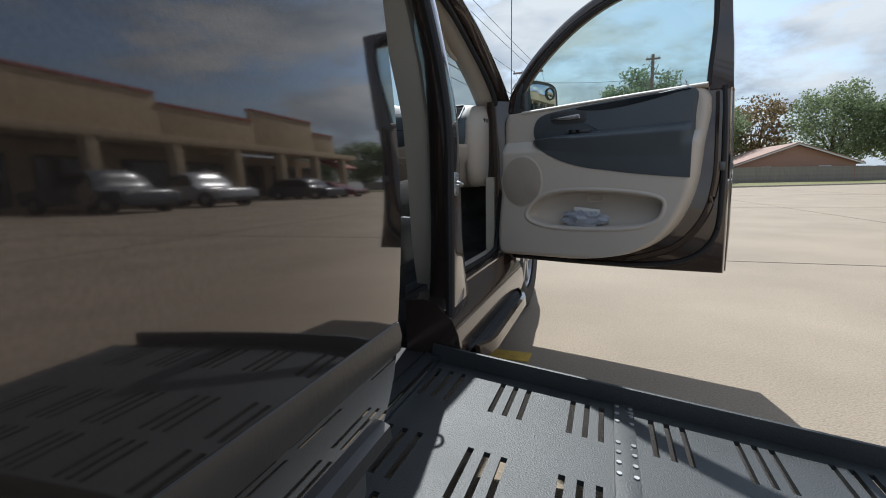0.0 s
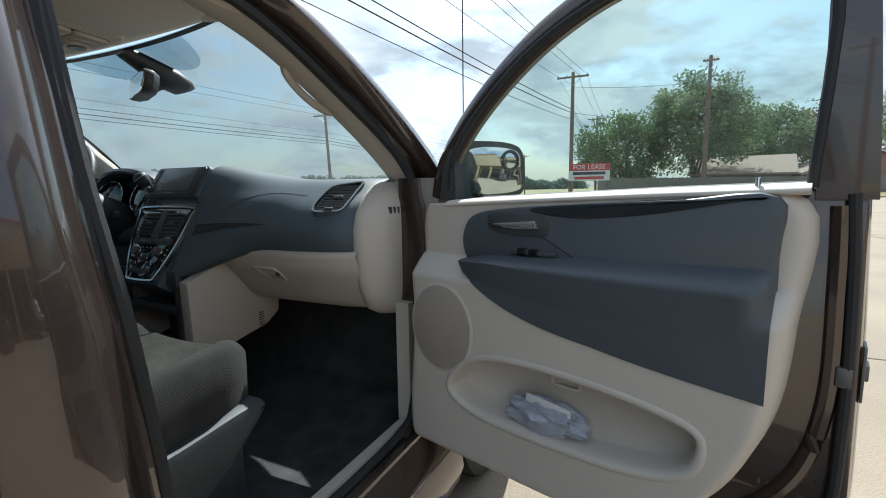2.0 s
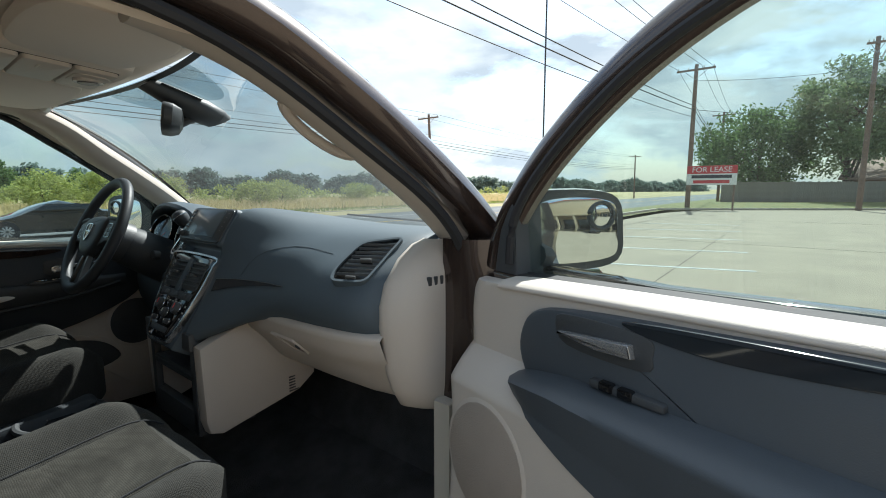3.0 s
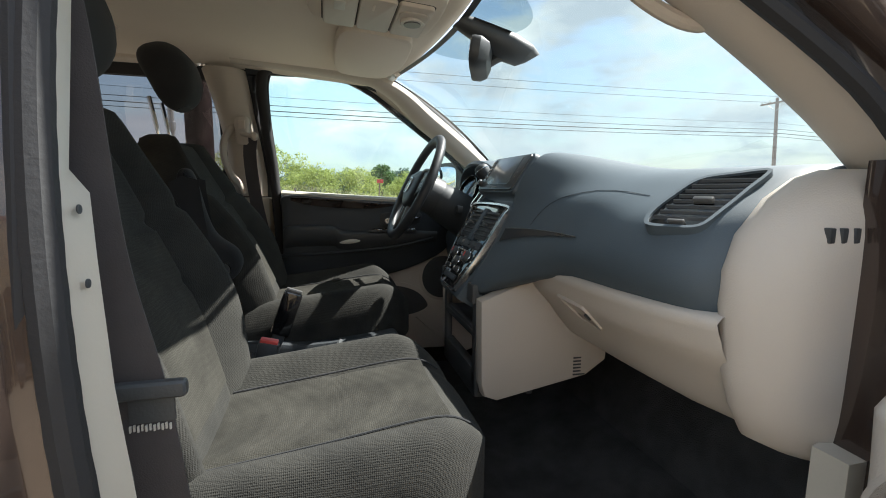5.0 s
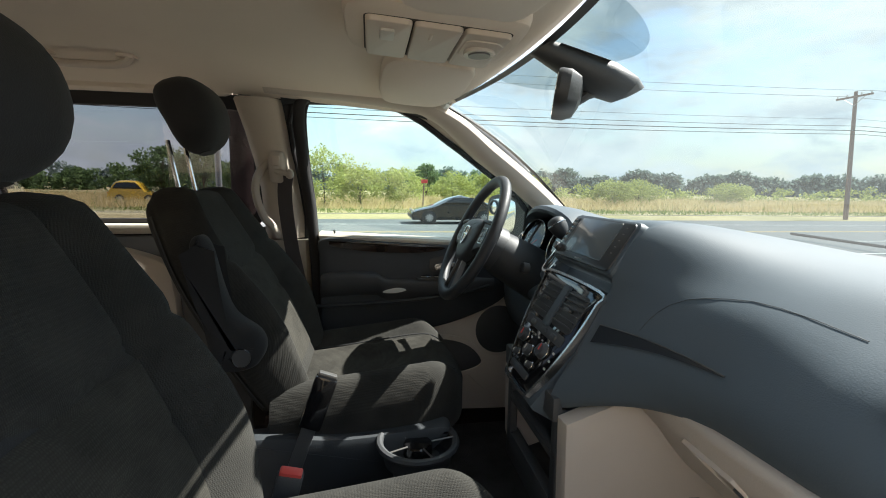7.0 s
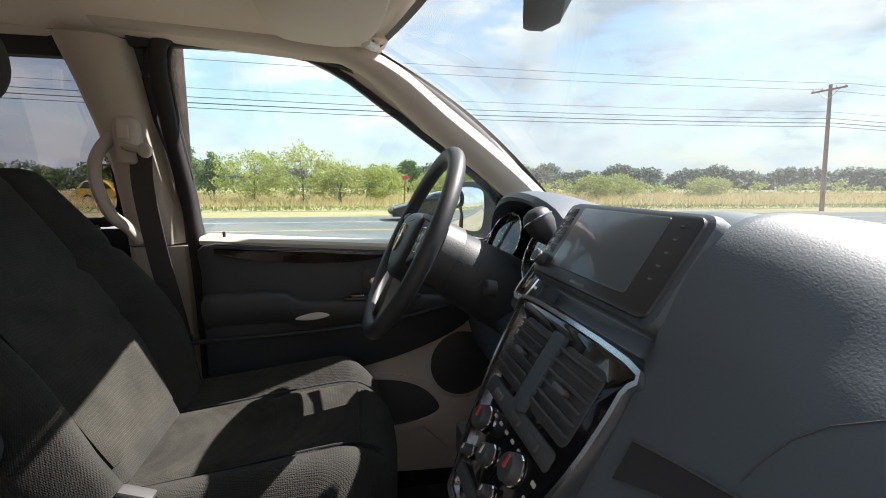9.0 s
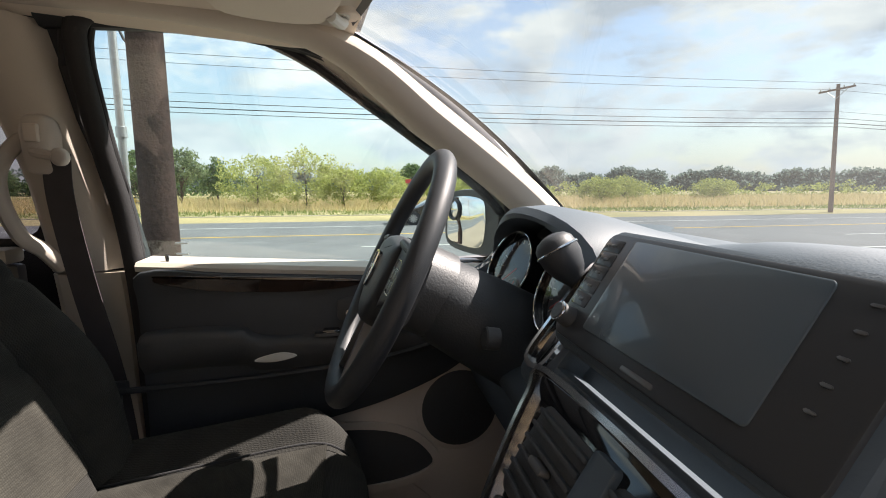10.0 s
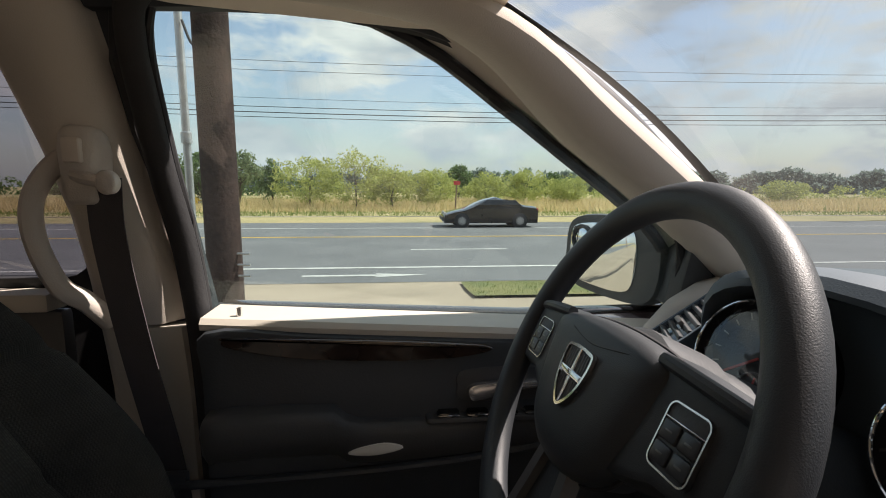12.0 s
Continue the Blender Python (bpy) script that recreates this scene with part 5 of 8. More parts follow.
    back = part("backrest", fv, CLOTH, s, "dark cloth backrest with bolsters", angle=60)
    part("backrest_insert", sheet(lambda u, v: bpt((u * 2 - 1) * 0.53, 0.06 + 0.52 * v, True) + Vector((0, 0.003, 0.0015)), 18, 24), CLOTH_C, back, "greyed centre insert", angle=60)
    part("back_cover", sheet(lambda u, v: bpt((u * 2 - 1) * 0.95, 0.02 + 0.9 * v, False) + Vector((0, -0.006, -0.003)), 12, 16), CLOTH_S, back, "plain black back cover", angle=60)
    # headrest on two chrome posts
    up = lambda h, off: Vector((0, 0.075 + off * math.cos(tilt) - h * math.sin(tilt), 0.735 + off * math.sin(tilt) + h * math.cos(tilt)))
    hr0 = 0.660 if inner > 0 else 0.588
    fwd = 0.030 if inner > 0 else 0.0
    rings = []
    for k in range(17):
        v = (1 - math.cos(math.pi * k / 16)) / 2
        h = hr0 + 0.200 * v
        q = max(0.06, 1 - abs(2 * v - 1) ** 2.8) ** 0.42 * (0.86 + 0.14 * min(1.0, v / 0.6))
        c = up(h, 0.078 + fwd + 0.5 * fwd * v + 0.02 * math.sin(v * 3.1))
        rings.append([c + Vector(((0.132 - 0.02 * v) * q * math.copysign(abs(math.cos(a)) ** 0.62, math.cos(a)), 0.070 * q * math.copysign(abs(math.sin(a)) ** 0.85, math.sin(a)) * math.cos(tilt), 0.058 * q * math.sin(a) * math.sin(tilt))) for a in (2 * math.pi * j / 28 for j in range(28))])
    hd = part("headrest", loft(rings), CLOTH_S, s, "black cloth headrest on chrome posts", angle=60)
    for sx in (-1, 1):
        part("headrest_post", tube([up(0.56, 0.0) + Vector((sx * 0.055, 0, 0)), up(hr0 + 0.06, 0.02 + fwd) + Vector((sx * 0.055, 0, 0))], 0.006, 10), CHROME, hd, "chrome post")
    if inner < 0:
        part("seat_skirt", loft([[Vector((x * (1 - 0.3 * max(0, z - 0.72)), y - 0.36 * max(0, z - 0.72) + 0.02, z)) for x, y in ((-0.262, 0.10), (-0.262, -0.01), (-0.235, -0.040), (0.235, -0.040), (0.262, -0.012), (0.272, 0.12))] for z in (0.38, 0.60, 0.72, 0.80, 0.95, 1.10, 1.22)]), CLOTH_S, back, "black cloth skirt behind the seat")
        tg_ = part("care_tag", box((0.020, 0.003, 0.030), (0.238, -0.042, 0.700), 0.001, m=Matrix.Rotation(radians(4), 4, "Y")), WHITE, back, "small white tag")
        part("tag_stitch", box((0.020, 0.003, 0.016), (0.256, -0.026, 0.692), 0.001), LINEY_T, back, "small yellow tag")
        return s
    # fold-up armrest on the inner side
    ix = inner * 0.30
    lm = lambda u, v, w: Vector((ix + v, u, w))
    side = smooth2([(-0.075, 1.155), (-0.058, 1.180), (-0.036, 1.160), (-0.012, 1.06), (0.012, 1.005), (0.060, 0.965), (0.072, 0.925), (0.050, 0.885), (0.0, 0.872), (-0.038, 0.885), (-0.052, 0.95), (-0.068, 1.06)], 5)
    ar = part("armrest", join(plate(side, 0.0, 0.032, 0.019, lm, 0.002), plate(side, 0.0, -0.032, 0.019, lm, 0.002)), CLOTH_S, s, "charcoal fold-up armrest", angle=50)
    part("armrest_pivot", cyl(0.030, 0.05, 28, m=Matrix.Translation((ix - inner * 0.075, 0.02, 0.912)) @ Matrix.Rotation(radians(90), 4, "Y")), DARK, ar)
    part("pivot_cap", cyl(0.020, 0.006, 24, m=Matrix.Translation((ix + 0.031, 0.026, 0.912)) @ Matrix.Rotation(radians(90), 4, "Y")), DARK, ar)
    part("pivot_ring", tube([(ix + 0.0355, 0.026 + 0.0205 * math.cos(a), 0.912 + 0.0205 * math.sin(a)) for a in (2 * math.pi * k / 24 for k in range(24))], 0.0014, 6, closed=True), GLOSS, ar)
    return s


make_seat(0.425, 0.022, -0.005, -1, "dark cloth passenger seat with a greyed worn cushion and side bolsters")
make_seat(-0.405, 0.04, 0.025, 1, "dark cloth driver seat with a raised headrest and folded armrest", 27)

# ---- cup holder on a post between the seats ----
ch = thing("cup_holder", "black ring-shaped cup holder on a post between the seats", "cup holder", Matrix.Translation((-0.10, 0.46, 0.695)))
circ = lambda r, z, n=36: [(r * math.cos(2 * math.pi * k / n), r * math.sin(2 * math.pi * k / n), z) for k in range(n)]
part("holder_ring", tube(circ(0.094, 0.0), 0.009, 8, closed=True), DARK, ch, "black outer ring")
part("holder_cup", loft([[Vector(p) for p in circ(r, z)] for r, z in ((0.092, -0.004), (0.082, -0.05), (0.03, -0.06))], caps=False), BLK, ch)
part("holder_hub", cyl(0.036, 0.03, 24, m=Matrix.Translation((0, 0, -0.035))), GLOSS, ch)
for k in range(5):
    a = 2 * math.pi * k / 5 + 0.3
    part("holder_spoke", tube([(0.034 * math.cos(a), 0.034 * math.sin(a), -0.004), (0.088 * math.cos(a), 0.088 * math.sin(a), 0.004)], 0.0022, 6), GREYTRIM, ch, "grey spoke")
part("post", box((0.09, 0.12, 0.30), (0, 0, -0.20), 0.015), DARK, ch)

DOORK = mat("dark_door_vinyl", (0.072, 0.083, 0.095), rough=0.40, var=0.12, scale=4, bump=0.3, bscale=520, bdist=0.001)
# ---- passenger front door, wide open ----
DM = Matrix.Translation((0.945, 0.985, 0)) @ Matrix.Rotation(radians(-15.2), 4, "Z")
pdoor = thing("front_door", "dark passenger door standing wide open, tan and charcoal inside", "car door", DM, "front doors")
# u along the door from its hinge, v towards the outside of the door (away from the cabin), w up
dp = lambda u, v, w: Vector((u, v, w))


def front_door(par, dp, s, opened):
    FR = PAINT_IN if opened else SEALF
    shell = [(-0.015, 0.40), (-0.01, 0.60), (-0.005, 0.9), (-0.02, 1.14), (0.30, 1.135), (0.60, 1.15), (0.915, 1.165), (0.925, 0.9), (0.93, 0.6), (0.93, 0.405), (0.6, 0.395), (0.3, 0.393)]
    if not opened:
        shell = [(min(u_, 0.850), w_ - 0.04 if w_ > 1.05 else w_) for u_, w_ in shell]
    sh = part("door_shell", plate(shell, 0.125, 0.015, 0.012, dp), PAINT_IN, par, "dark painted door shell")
    part("door_outer_skin", plate(inset(shell, -0.008), 0.150, 0.118, 0.01, dp), PAINT, par)
    # pressed channel round the trim at the free edge
    if opened:
        part("edge_channel", tube(spline([dp(0.56, 0.012, 0.436), dp(0.74, 0.012, 0.50), dp(0.845, 0.012, 0.62), dp(0.885, 0.012, 0.78), dp(0.885, 0.012, 1.0), dp(0.88, 0.012, 1.13)], 6), 0.014, 8), PAINT_IN, sh)
    if opened:
        part("door_seal", tube(spline([dp(0.01, 0.006, 0.41), dp(0.30, 0.006, 0.408), dp(0.60, 0.006, 0.415), dp(0.80, 0.006, 0.455), dp(0.895, 0.006, 0.56), dp(0.91, 0.006, 0.75), dp(0.905, 0.006, 1.0), dp(0.895, 0.006, 1.15)], 6), 0.009, 8), RUBBER, sh)
    lt = part("door_latch", join(plate(rect(-0.028, 0.028, -0.05, 0.05, 0.008), 0.0, 0.004, 0.001, lambda a, b, c: dp(0.928 + b, 0.055 + a, 0.84 + c)), plate(rect(-0.012, 0.03, -0.014, 0.014, 0.004), 0.0, 0.010, 0.002, lambda a, b, c: dp(0.928 + b, 0.055 + a, 0.84 + c)), box((0.022, 0.022, 0.036), tuple(dp(0.905, 0.008, 0.84)), 0.004)), GREYTRIM, sh, "zinc door latch")
    # window frame
    fo = spline([dp(-0.03, 0.05, 1.14), dp(0.0, 0.05, 1.24), dp(0.10, 0.05, 1.37), dp(0.25, 0.05, 1.495), dp(0.40, 0.05, 1.575), dp(0.55, 0.05, 1.615), dp(0.72, 0.05, 1.625), dp(0.86 if opened else 0.92, 0.05, 1.62)], 5)
    fr = part("window_frame", tube(fo, 0.036, 10, flat=(0.8, 1.0)), FR, par, "dark window frame")
    fi, fd = (0.01, 0.10) if opened else (0.064, 0.105)
    part("rear_frame", loft([[dp(u0, fi, w), dp(u1, fi, w), dp(u1, fd, w), dp(u0, fd, w)] for u0, u1, w in (((0.845, 0.925, 1.14), (0.845, 0.915, 1.30), (0.84, 0.90, 1.48), (0.825, 0.885, 1.64)) if opened else ((0.829, 0.915, 1.08), (0.858, 0.925, 1.30), (0.882, 0.945, 1.48), (0.899, 0.950, 1.64)))]), FR, par, "dark upright window frame")
    if not opened:
        # broad soft seal rolled over the rear of the opening and round its top corner
        part("rolled_seal", tube(spline([dp(0.822, 0.012, 0.62), dp(0.826, 0.012, 0.90), dp(0.836, 0.022, 1.085), dp(0.847, 0.030, 1.24), dp(0.860, 0.030, 1.356), dp(0.867, 0.030, 1.468), dp(0.869, 0.030, 1.54), dp(0.858, 0.030, 1.595), dp(0.815, 0.030, 1.622), dp(0.74, 0.030, 1.628)], 6), 0.020, 12, flat=(1.0, 0.75), up=(1, 0, 0)), RUBBER, par, "broad black rubber seal")
        for du_ in (0.004, 0.013):
            part("glass_channel", tube(spline([dp(0.838 - du_, 0.040, 1.085), dp(0.846 - du_, 0.040, 1.24), dp(0.860 - du_, 0.040, 1.40), dp(0.864 - du_, 0.040, 1.54), dp(0.850 - du_, 0.040, 1.60)], 6), 0.0060, 8), RUBBER, par)
    vs_ = 0.012 if opened else 0.046
    part("frame_seal", tube(spline([dp(0.035, vs_, 1.16), dp(0.05, vs_, 1.26), dp(0.13, vs_, 1.365), dp(0.27, vs_, 1.48), dp(0.41, vs_, 1.548), dp(0.56, vs_, 1.585), dp(0.83 if opened else 0.890, 0.012 if opened else 0.050, 1.59), dp(0.84 if opened else 0.836, 0.012 if opened else 0.058, 1.16)], 5), 0.009, 8), RUBBER, par)
    gls = part("door_glass", plate([(0.02, 1.13), (0.045, 1.26), (0.13, 1.375), (0.27, 1.49), (0.41, 1.56), (0.56, 1.60), (0.85 if opened else 0.895, 1.605), (0.855 if opened else 0.836, 1.13 if opened else 1.09)], 0.060, 0.064, 0.001, dp), GLASS_D, par, "lightly tinted door glass")
    gls.visible_shadow = False
    part("mirror_sail", plate([(-0.02, 1.13), (-0.005, 1.23), (0.035, 1.29), (0.05, 1.13)], 0.10, 0.022, 0.006, dp), DARK, par, "black mirror mount")
    # inner trim: tan carrier
    tan = smooth2([(-0.045, 1.105), (-0.04, 0.80), (-0.06, 0.52), (-0.02, 0.435), (0.20, 0.428), (0.45, 0.445), (0.62, 0.485), (0.74, 0.575), (0.815, 0.73), (0.838, 0.92), (0.838, 1.14), (0.60, 1.145), (0.30, 1.13), (0.06, 1.115)], 5)
    if not opened:
        tan = [(min(u_, 0.806), w_ - 0.04 if w_ > 1.05 else w_) for u_, w_ in tan]
    if opened:
        # the lower trim stands out from the door and holds a sunk map pocket
        deep = lambda w: 0.030 + 0.070 * min(1.0, max(0.0, (0.985 - w) / 0.055)) ** 0.7
        pk0 = [Vector(p) for p in smooth2([(0.118, 0.625), (0.15, 0.695), (0.23, 0.737), (0.36, 0.750), (0.55, 0.742), (0.69, 0.718), (0.715, 0.68), (0.69, 0.625), (0.60, 0.592), (0.42, 0.580), (0.22, 0.585)], 4)]

        def span(w):
            cut = [p[0] + (q[0] - p[0]) * (w - p[1]) / (q[1] - p[1]) for p, q in zip(tan, tan[1:] + tan[:1]) if (p[1] - w) * (q[1] - w) <= 0 and p[1] != q[1]]
            return min(cut), max(cut)

        def sunk(u, w):
            """Distance inside the pocket's outline, negative outside."""
            d, odd = 9.0, False
            for p, q in zip(pk0, pk0[1:] + pk0[:1]):
                e, r = q - p, Vector((u, w)) - p
                d = min(d, (r - e * min(1.0, max(0.0, r.dot(e) / e.dot(e)))).length)
                if (p.y > w) != (q.y > w) and u < p.x + (q.x - p.x) * (w - p.y) / (q.y - p.y):
                    odd = not odd
            return d if odd else -d

        wl_, wh_ = min(p[1] for p in tan) + 0.001, max(p[1] for p in tan) - 0.001

        def trim_skin(a, b):
            w = wl_ + (wh_ - wl_) * b
            u0, u1 = span(w)
            u = u0 + (u1 - u0) * a
            near = min(u - u0, u1 - u, (w - wl_) * 1.4, (wh_ - w) * 2)
            rim = 1 - max(0.0, 1 - near / 0.034) ** 2
            return dp(u, 0.012 - (0.012 + deep(w)) * max(0.0, rim) ** 0.5, w)
        skin = sheet(trim_skin, 84, 90)
        inside = {v for v in skin.verts if 0.56 < v.co.z < 0.77 and sunk(v.co.x, v.co.z) > 0}
        bmesh.ops.delete(skin, geom=[f for f in skin.faces if any(v in inside for v in f.verts)], context="FACES")
        tr = part("door_trim", skin, BEIGE, par, "tan plastic door trim", angle=60)
        rim_at = lambda d, v: [dp(p.x, -deep(p.y) + v, p.y) for p in inset(pk0, d)]
        bowl = loft([rim_at(-0.016, 0.004), rim_at(-0.013, -0.001), rim_at(-0.007, -0.0045), rim_at(0.0, -0.004), rim_at(0.005, 0.002), rim_at(0.009, 0.020), rim_at(0.011, 0.062), rim_at(0.018, 0.070)], caps=False)
        bowl.verts.ensure_lookup_table()
        bowl.faces.new(bowl.verts[-len(pk0):])
        part("map_pocket", bowl, BEIGE, tr, "deep tan map pocket", angle=60)
    else:
        deep = lambda w: 0.028
        tr = part("door_trim", plate(tan, 0.012, -0.028, 0.020, dp), BEIGE, par, "tan plastic door trim")
    dq = lambda u, v, w: dp(u, v + 0.028 - deep(w), w)
    dark = smooth2([(0.125, 1.06), (0.16, 1.100), (0.26, 1.117), (0.45, 1.130), (0.65, 1.142), (0.80, 1.147), (0.806, 1.04), (0.808, 0.82), (0.79, 0.797), (0.65, 0.80), (0.49, 0.822), (0.30, 0.862), (0.18, 0.925), (0.125, 1.0)], 4)
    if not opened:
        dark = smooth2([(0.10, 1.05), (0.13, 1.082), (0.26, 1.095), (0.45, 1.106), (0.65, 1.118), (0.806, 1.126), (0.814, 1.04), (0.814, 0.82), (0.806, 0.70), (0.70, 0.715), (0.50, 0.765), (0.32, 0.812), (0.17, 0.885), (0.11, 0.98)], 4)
    # closed door swaps the vinyl for a darker black, its shade held in colour
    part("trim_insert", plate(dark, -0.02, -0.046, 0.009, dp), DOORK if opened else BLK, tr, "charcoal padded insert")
    if opened:
        def pad_skin(u, v):
            a = 0.125 + 0.681 * u
            zt = 0.978 + 0.026 * min(1, max(0, a - 0.125) / 0.12) ** 0.6 + 0.018 * max(0, a - 0.25) / 0.55
            zb = 0.815 + 0.20 * math.exp(-((a - 0.10) / 0.17) ** 1.0) - 0.02 * max(0, a - 0.5) / 0.3
            zb = min(zb, zt - 0.004)
            end = min(1.0, u / 0.05, (1 - u) / 0.03) ** 0.5 if 0 < u < 1 else 0.0
            d_ = 0.040 + (0.074 * min(1.0, v / 0.16) ** 0.5 * (1 - 0.4 * v) ** 0.55) * end
            d_ = max(d_, deep(zt + (zb - zt) * v) + 0.003)
            return dp(a, -d_, zt + (zb - zt) * v)
        part("armrest_pad", sheet(pad_skin, 40, 24), DOORK, tr, "charcoal armrest pad", angle=60)
        part("belt_cap", loft([[dp(u, a, w + b) for a, b in ((-0.028, -0.014), (-0.034, -0.011), (-0.0350, -0.007), (-0.030, -0.002), (-0.014, 0.004), (0.030, 0.007), (0.030, -0.016))] for u, w in ((0.05, 1.130), (0.30, 1.142), (0.60, 1.155), (0.84, 1.163))]), BEIGE, tr, "tan belt cap", angle=60)
        part("window_sweep", loft([[dp(u, q, w + z) for q, z in ((0.032, -0.02), (0.032, 0.006), (0.058, 0.010), (0.058, -0.02))] for u, w in ((0.04, 1.130), (0.30, 1.142), (0.60, 1.155), (0.85, 1.163))]), RUBBER, tr, "black window sweep")
        part("decor_strip", plate(smooth2([(0.345, 1.122), (0.350, 1.106), (0.44, 1.098), (0.52, 1.102), (0.62, 1.114), (0.74, 1.136), (0.78, 1.144), (0.60, 1.138)], 4), -0.044, -0.0485, 0.003, dp), DECOR, tr, "dark gloss decor strip")
        du, dw = 0.0, 0.0
    else:
        part("wood_strip", plate(smooth2([(0.385, 1.094), (0.395, 1.084), (0.45, 1.076), (0.52, 1.074), (0.62, 1.078), (0.70, 1.086), (0.772, 1.102), (0.780, 1.114), (0.765, 1.118), (0.60, 1.111), (0.45, 1.102)], 4), -0.044, -0.0505, 0.003, dp), WOOD, tr, "dark glossy wood strip")
        part("belt_cap", loft([[dp(u, a, w + b) for a, b in ((-0.034, -0.010), (-0.036, 0.0), (-0.028, 0.008), (0.05, 0.010), (0.05, -0.03))] for u, w in ((0.05, 1.092), (0.30, 1.107), (0.60, 1.124), (0.815, 1.137))]), CREAM, tr, "cream belt cap")
        ledge = []
        for u, zt, d in ((0.20, 0.978, 0.052), (0.30, 0.978, 0.060), (0.52, 0.977, 0.068), (0.585, 0.980, 0.071), (0.605, 0.988, 0.074), (0.620, 1.004, 0.078), (0.70, 1.007, 0.082), (0.77, 1.006, 0.083), (0.803, 1.001, 0.080), (0.811, 0.988, 0.07)):
            ledge.append([dp(u, -q, z) for q, z in ((0.03, zt - 0.10), (0.03, zt + 0.001), (d - 0.012, zt), (d - 0.003, zt - 0.006), (d, zt - 0.018), (d - 0.006, zt - 0.050), (d - 0.03, zt - 0.085))])
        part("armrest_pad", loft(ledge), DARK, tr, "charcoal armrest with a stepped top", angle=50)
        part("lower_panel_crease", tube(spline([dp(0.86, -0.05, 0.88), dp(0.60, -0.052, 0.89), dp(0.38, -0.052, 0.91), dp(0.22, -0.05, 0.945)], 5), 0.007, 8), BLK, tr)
        part("door_reflector", plate(smooth2([(0.520, 0.938), (0.548, 0.948), (0.590, 0.940), (0.600, 0.931), (0.560, 0.928)], 4), -0.044, -0.070, 0.002, dp), WHITE, tr, "pale door reflector")
        du, dw = 0.092, -0.042
    part("lock_pin", cyl(0.0048, 0.017 if opened else 0.016, 12, 0.0040, m=Matrix.Translation(dp(0.765, -0.012, 1.163 if opened else 1.140))), CHROME, tr, "chrome lock pin")
    # handle
    if opened:
        du, dw = 0.030, 0.008
    hdl = part("door_handle", plate([(a_ + du, b_ + dw) for a_, b_ in smooth2([(0.188, 1.071), (0.24, 1.076), (0.29, 1.080), (0.314, 1.082), (0.317, 1.078), (0.320, 1.066), (0.318, 1.062), (0.29, 1.061), (0.26, 1.060), (0.22, 1.065)] if opened else [(0.185, 1.079), (0.25, 1.080), (0.322, 1.076), (0.326, 1.054), (0.31, 1.051), (0.26, 1.063), (0.20, 1.074)], 4)], -0.050, -0.062, 0.003, dp), HANDLE, tr, "chrome inner door handle")
    part("handle_bowl", plate([(a_ + du, b_ + dw) for a_, b_ in smooth2([(0.175, 1.085), (0.20, 1.10), (0.33, 1.098), (0.345, 1.07), (0.33, 1.045), (0.20, 1.048)], 4)], -0.044, -0.0485, 0.002, dp), DARK, tr)
    if opened:
        sp2 = part("switch_plate", plate(rect(0.28, 0.40, 1.006, 1.020, 0.005), -0.045, -0.058, 0.004, dp), DARK, tr)
        for k in range(2):
            part("window_switch", plate(rect(0.30 + 0.031 * k, 0.323 + 0.031 * k, 1.008, 1.023, 0.003), -0.050, -0.062, 0.003, dp), GLOSS, sp2)
    else:
        sp2 = part("switch_plate", plate(rect(0.29, 0.485, 0.038, 0.066, 0.008), 0.976, 0.983, 0.002, lambda a, b, c: dp(a, -c, b)), DARK, tr)
        for k in range(4):
            u0 = 0.30 + 0.045 * k
            part("window_switch", plate(rect(u0, u0 + 0.032, 0.041, 0.063, 0.004), 0.981, 0.990, 0.003, lambda a, b, c: dp(a, -c, b)), GLOSS, sp2)
            part("switch_edge", tube([dp(a, -c, 0.9865) for a, c in rect(u0 - 0.001, u0 + 0.033, 0.040, 0.064, 0.004, 2)], 0.0011, 6, closed=True), CHROME, sp2)
    # map pocket, speaker
    if opened:
        part("pocket_pull", ring_frame(rect(0.385, 0.465, 0.695, 0.730, 0.014), rect(0.393, 0.457, 0.701, 0.724, 0.010), -0.022, -0.040, dp), BEIGE, tr, "moulded pocket pull")
    else:
        pk = smooth2([(0.228, 0.625), (0.26, 0.695), (0.34, 0.737), (0.47, 0.750), (0.66, 0.742), (0.745, 0.718), (0.759, 0.68), (0.745, 0.625), (0.71, 0.592), (0.53, 0.580), (0.33, 0.585)], 4)
        po = part("map_pocket", ring_frame(inset(pk, -0.008), inset(pk, 0.010), -0.024, -0.036, dp), BEIGE, tr, "tan map pocket")
        # flat dark plate stands in for the pocket's shaded depth
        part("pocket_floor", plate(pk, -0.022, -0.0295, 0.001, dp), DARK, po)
        part("pocket_pull", ring_frame(rect(0.495, 0.575, 0.695, 0.730, 0.014), rect(0.503, 0.567, 0.701, 0.724, 0.010), -0.028, -0.034, dp), BEIGE, po)
    sc = (0.088, 0.795) if opened else (0.172, 0.765)
    spk = part("speaker", plate(ell(*sc, 0.112 if opened else 0.105, 0.128 if opened else 0.112, 36), -0.022, -0.0300, 0.008, dq), BEIGE, tr, "round speaker cover")
    # closed door's mesh is darkened, standing in for the shade over it
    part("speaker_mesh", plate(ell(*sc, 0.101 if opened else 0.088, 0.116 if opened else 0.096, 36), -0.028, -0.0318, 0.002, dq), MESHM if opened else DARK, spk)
    return tr


ptrim = front_door(pdoor, dp, 1, True)
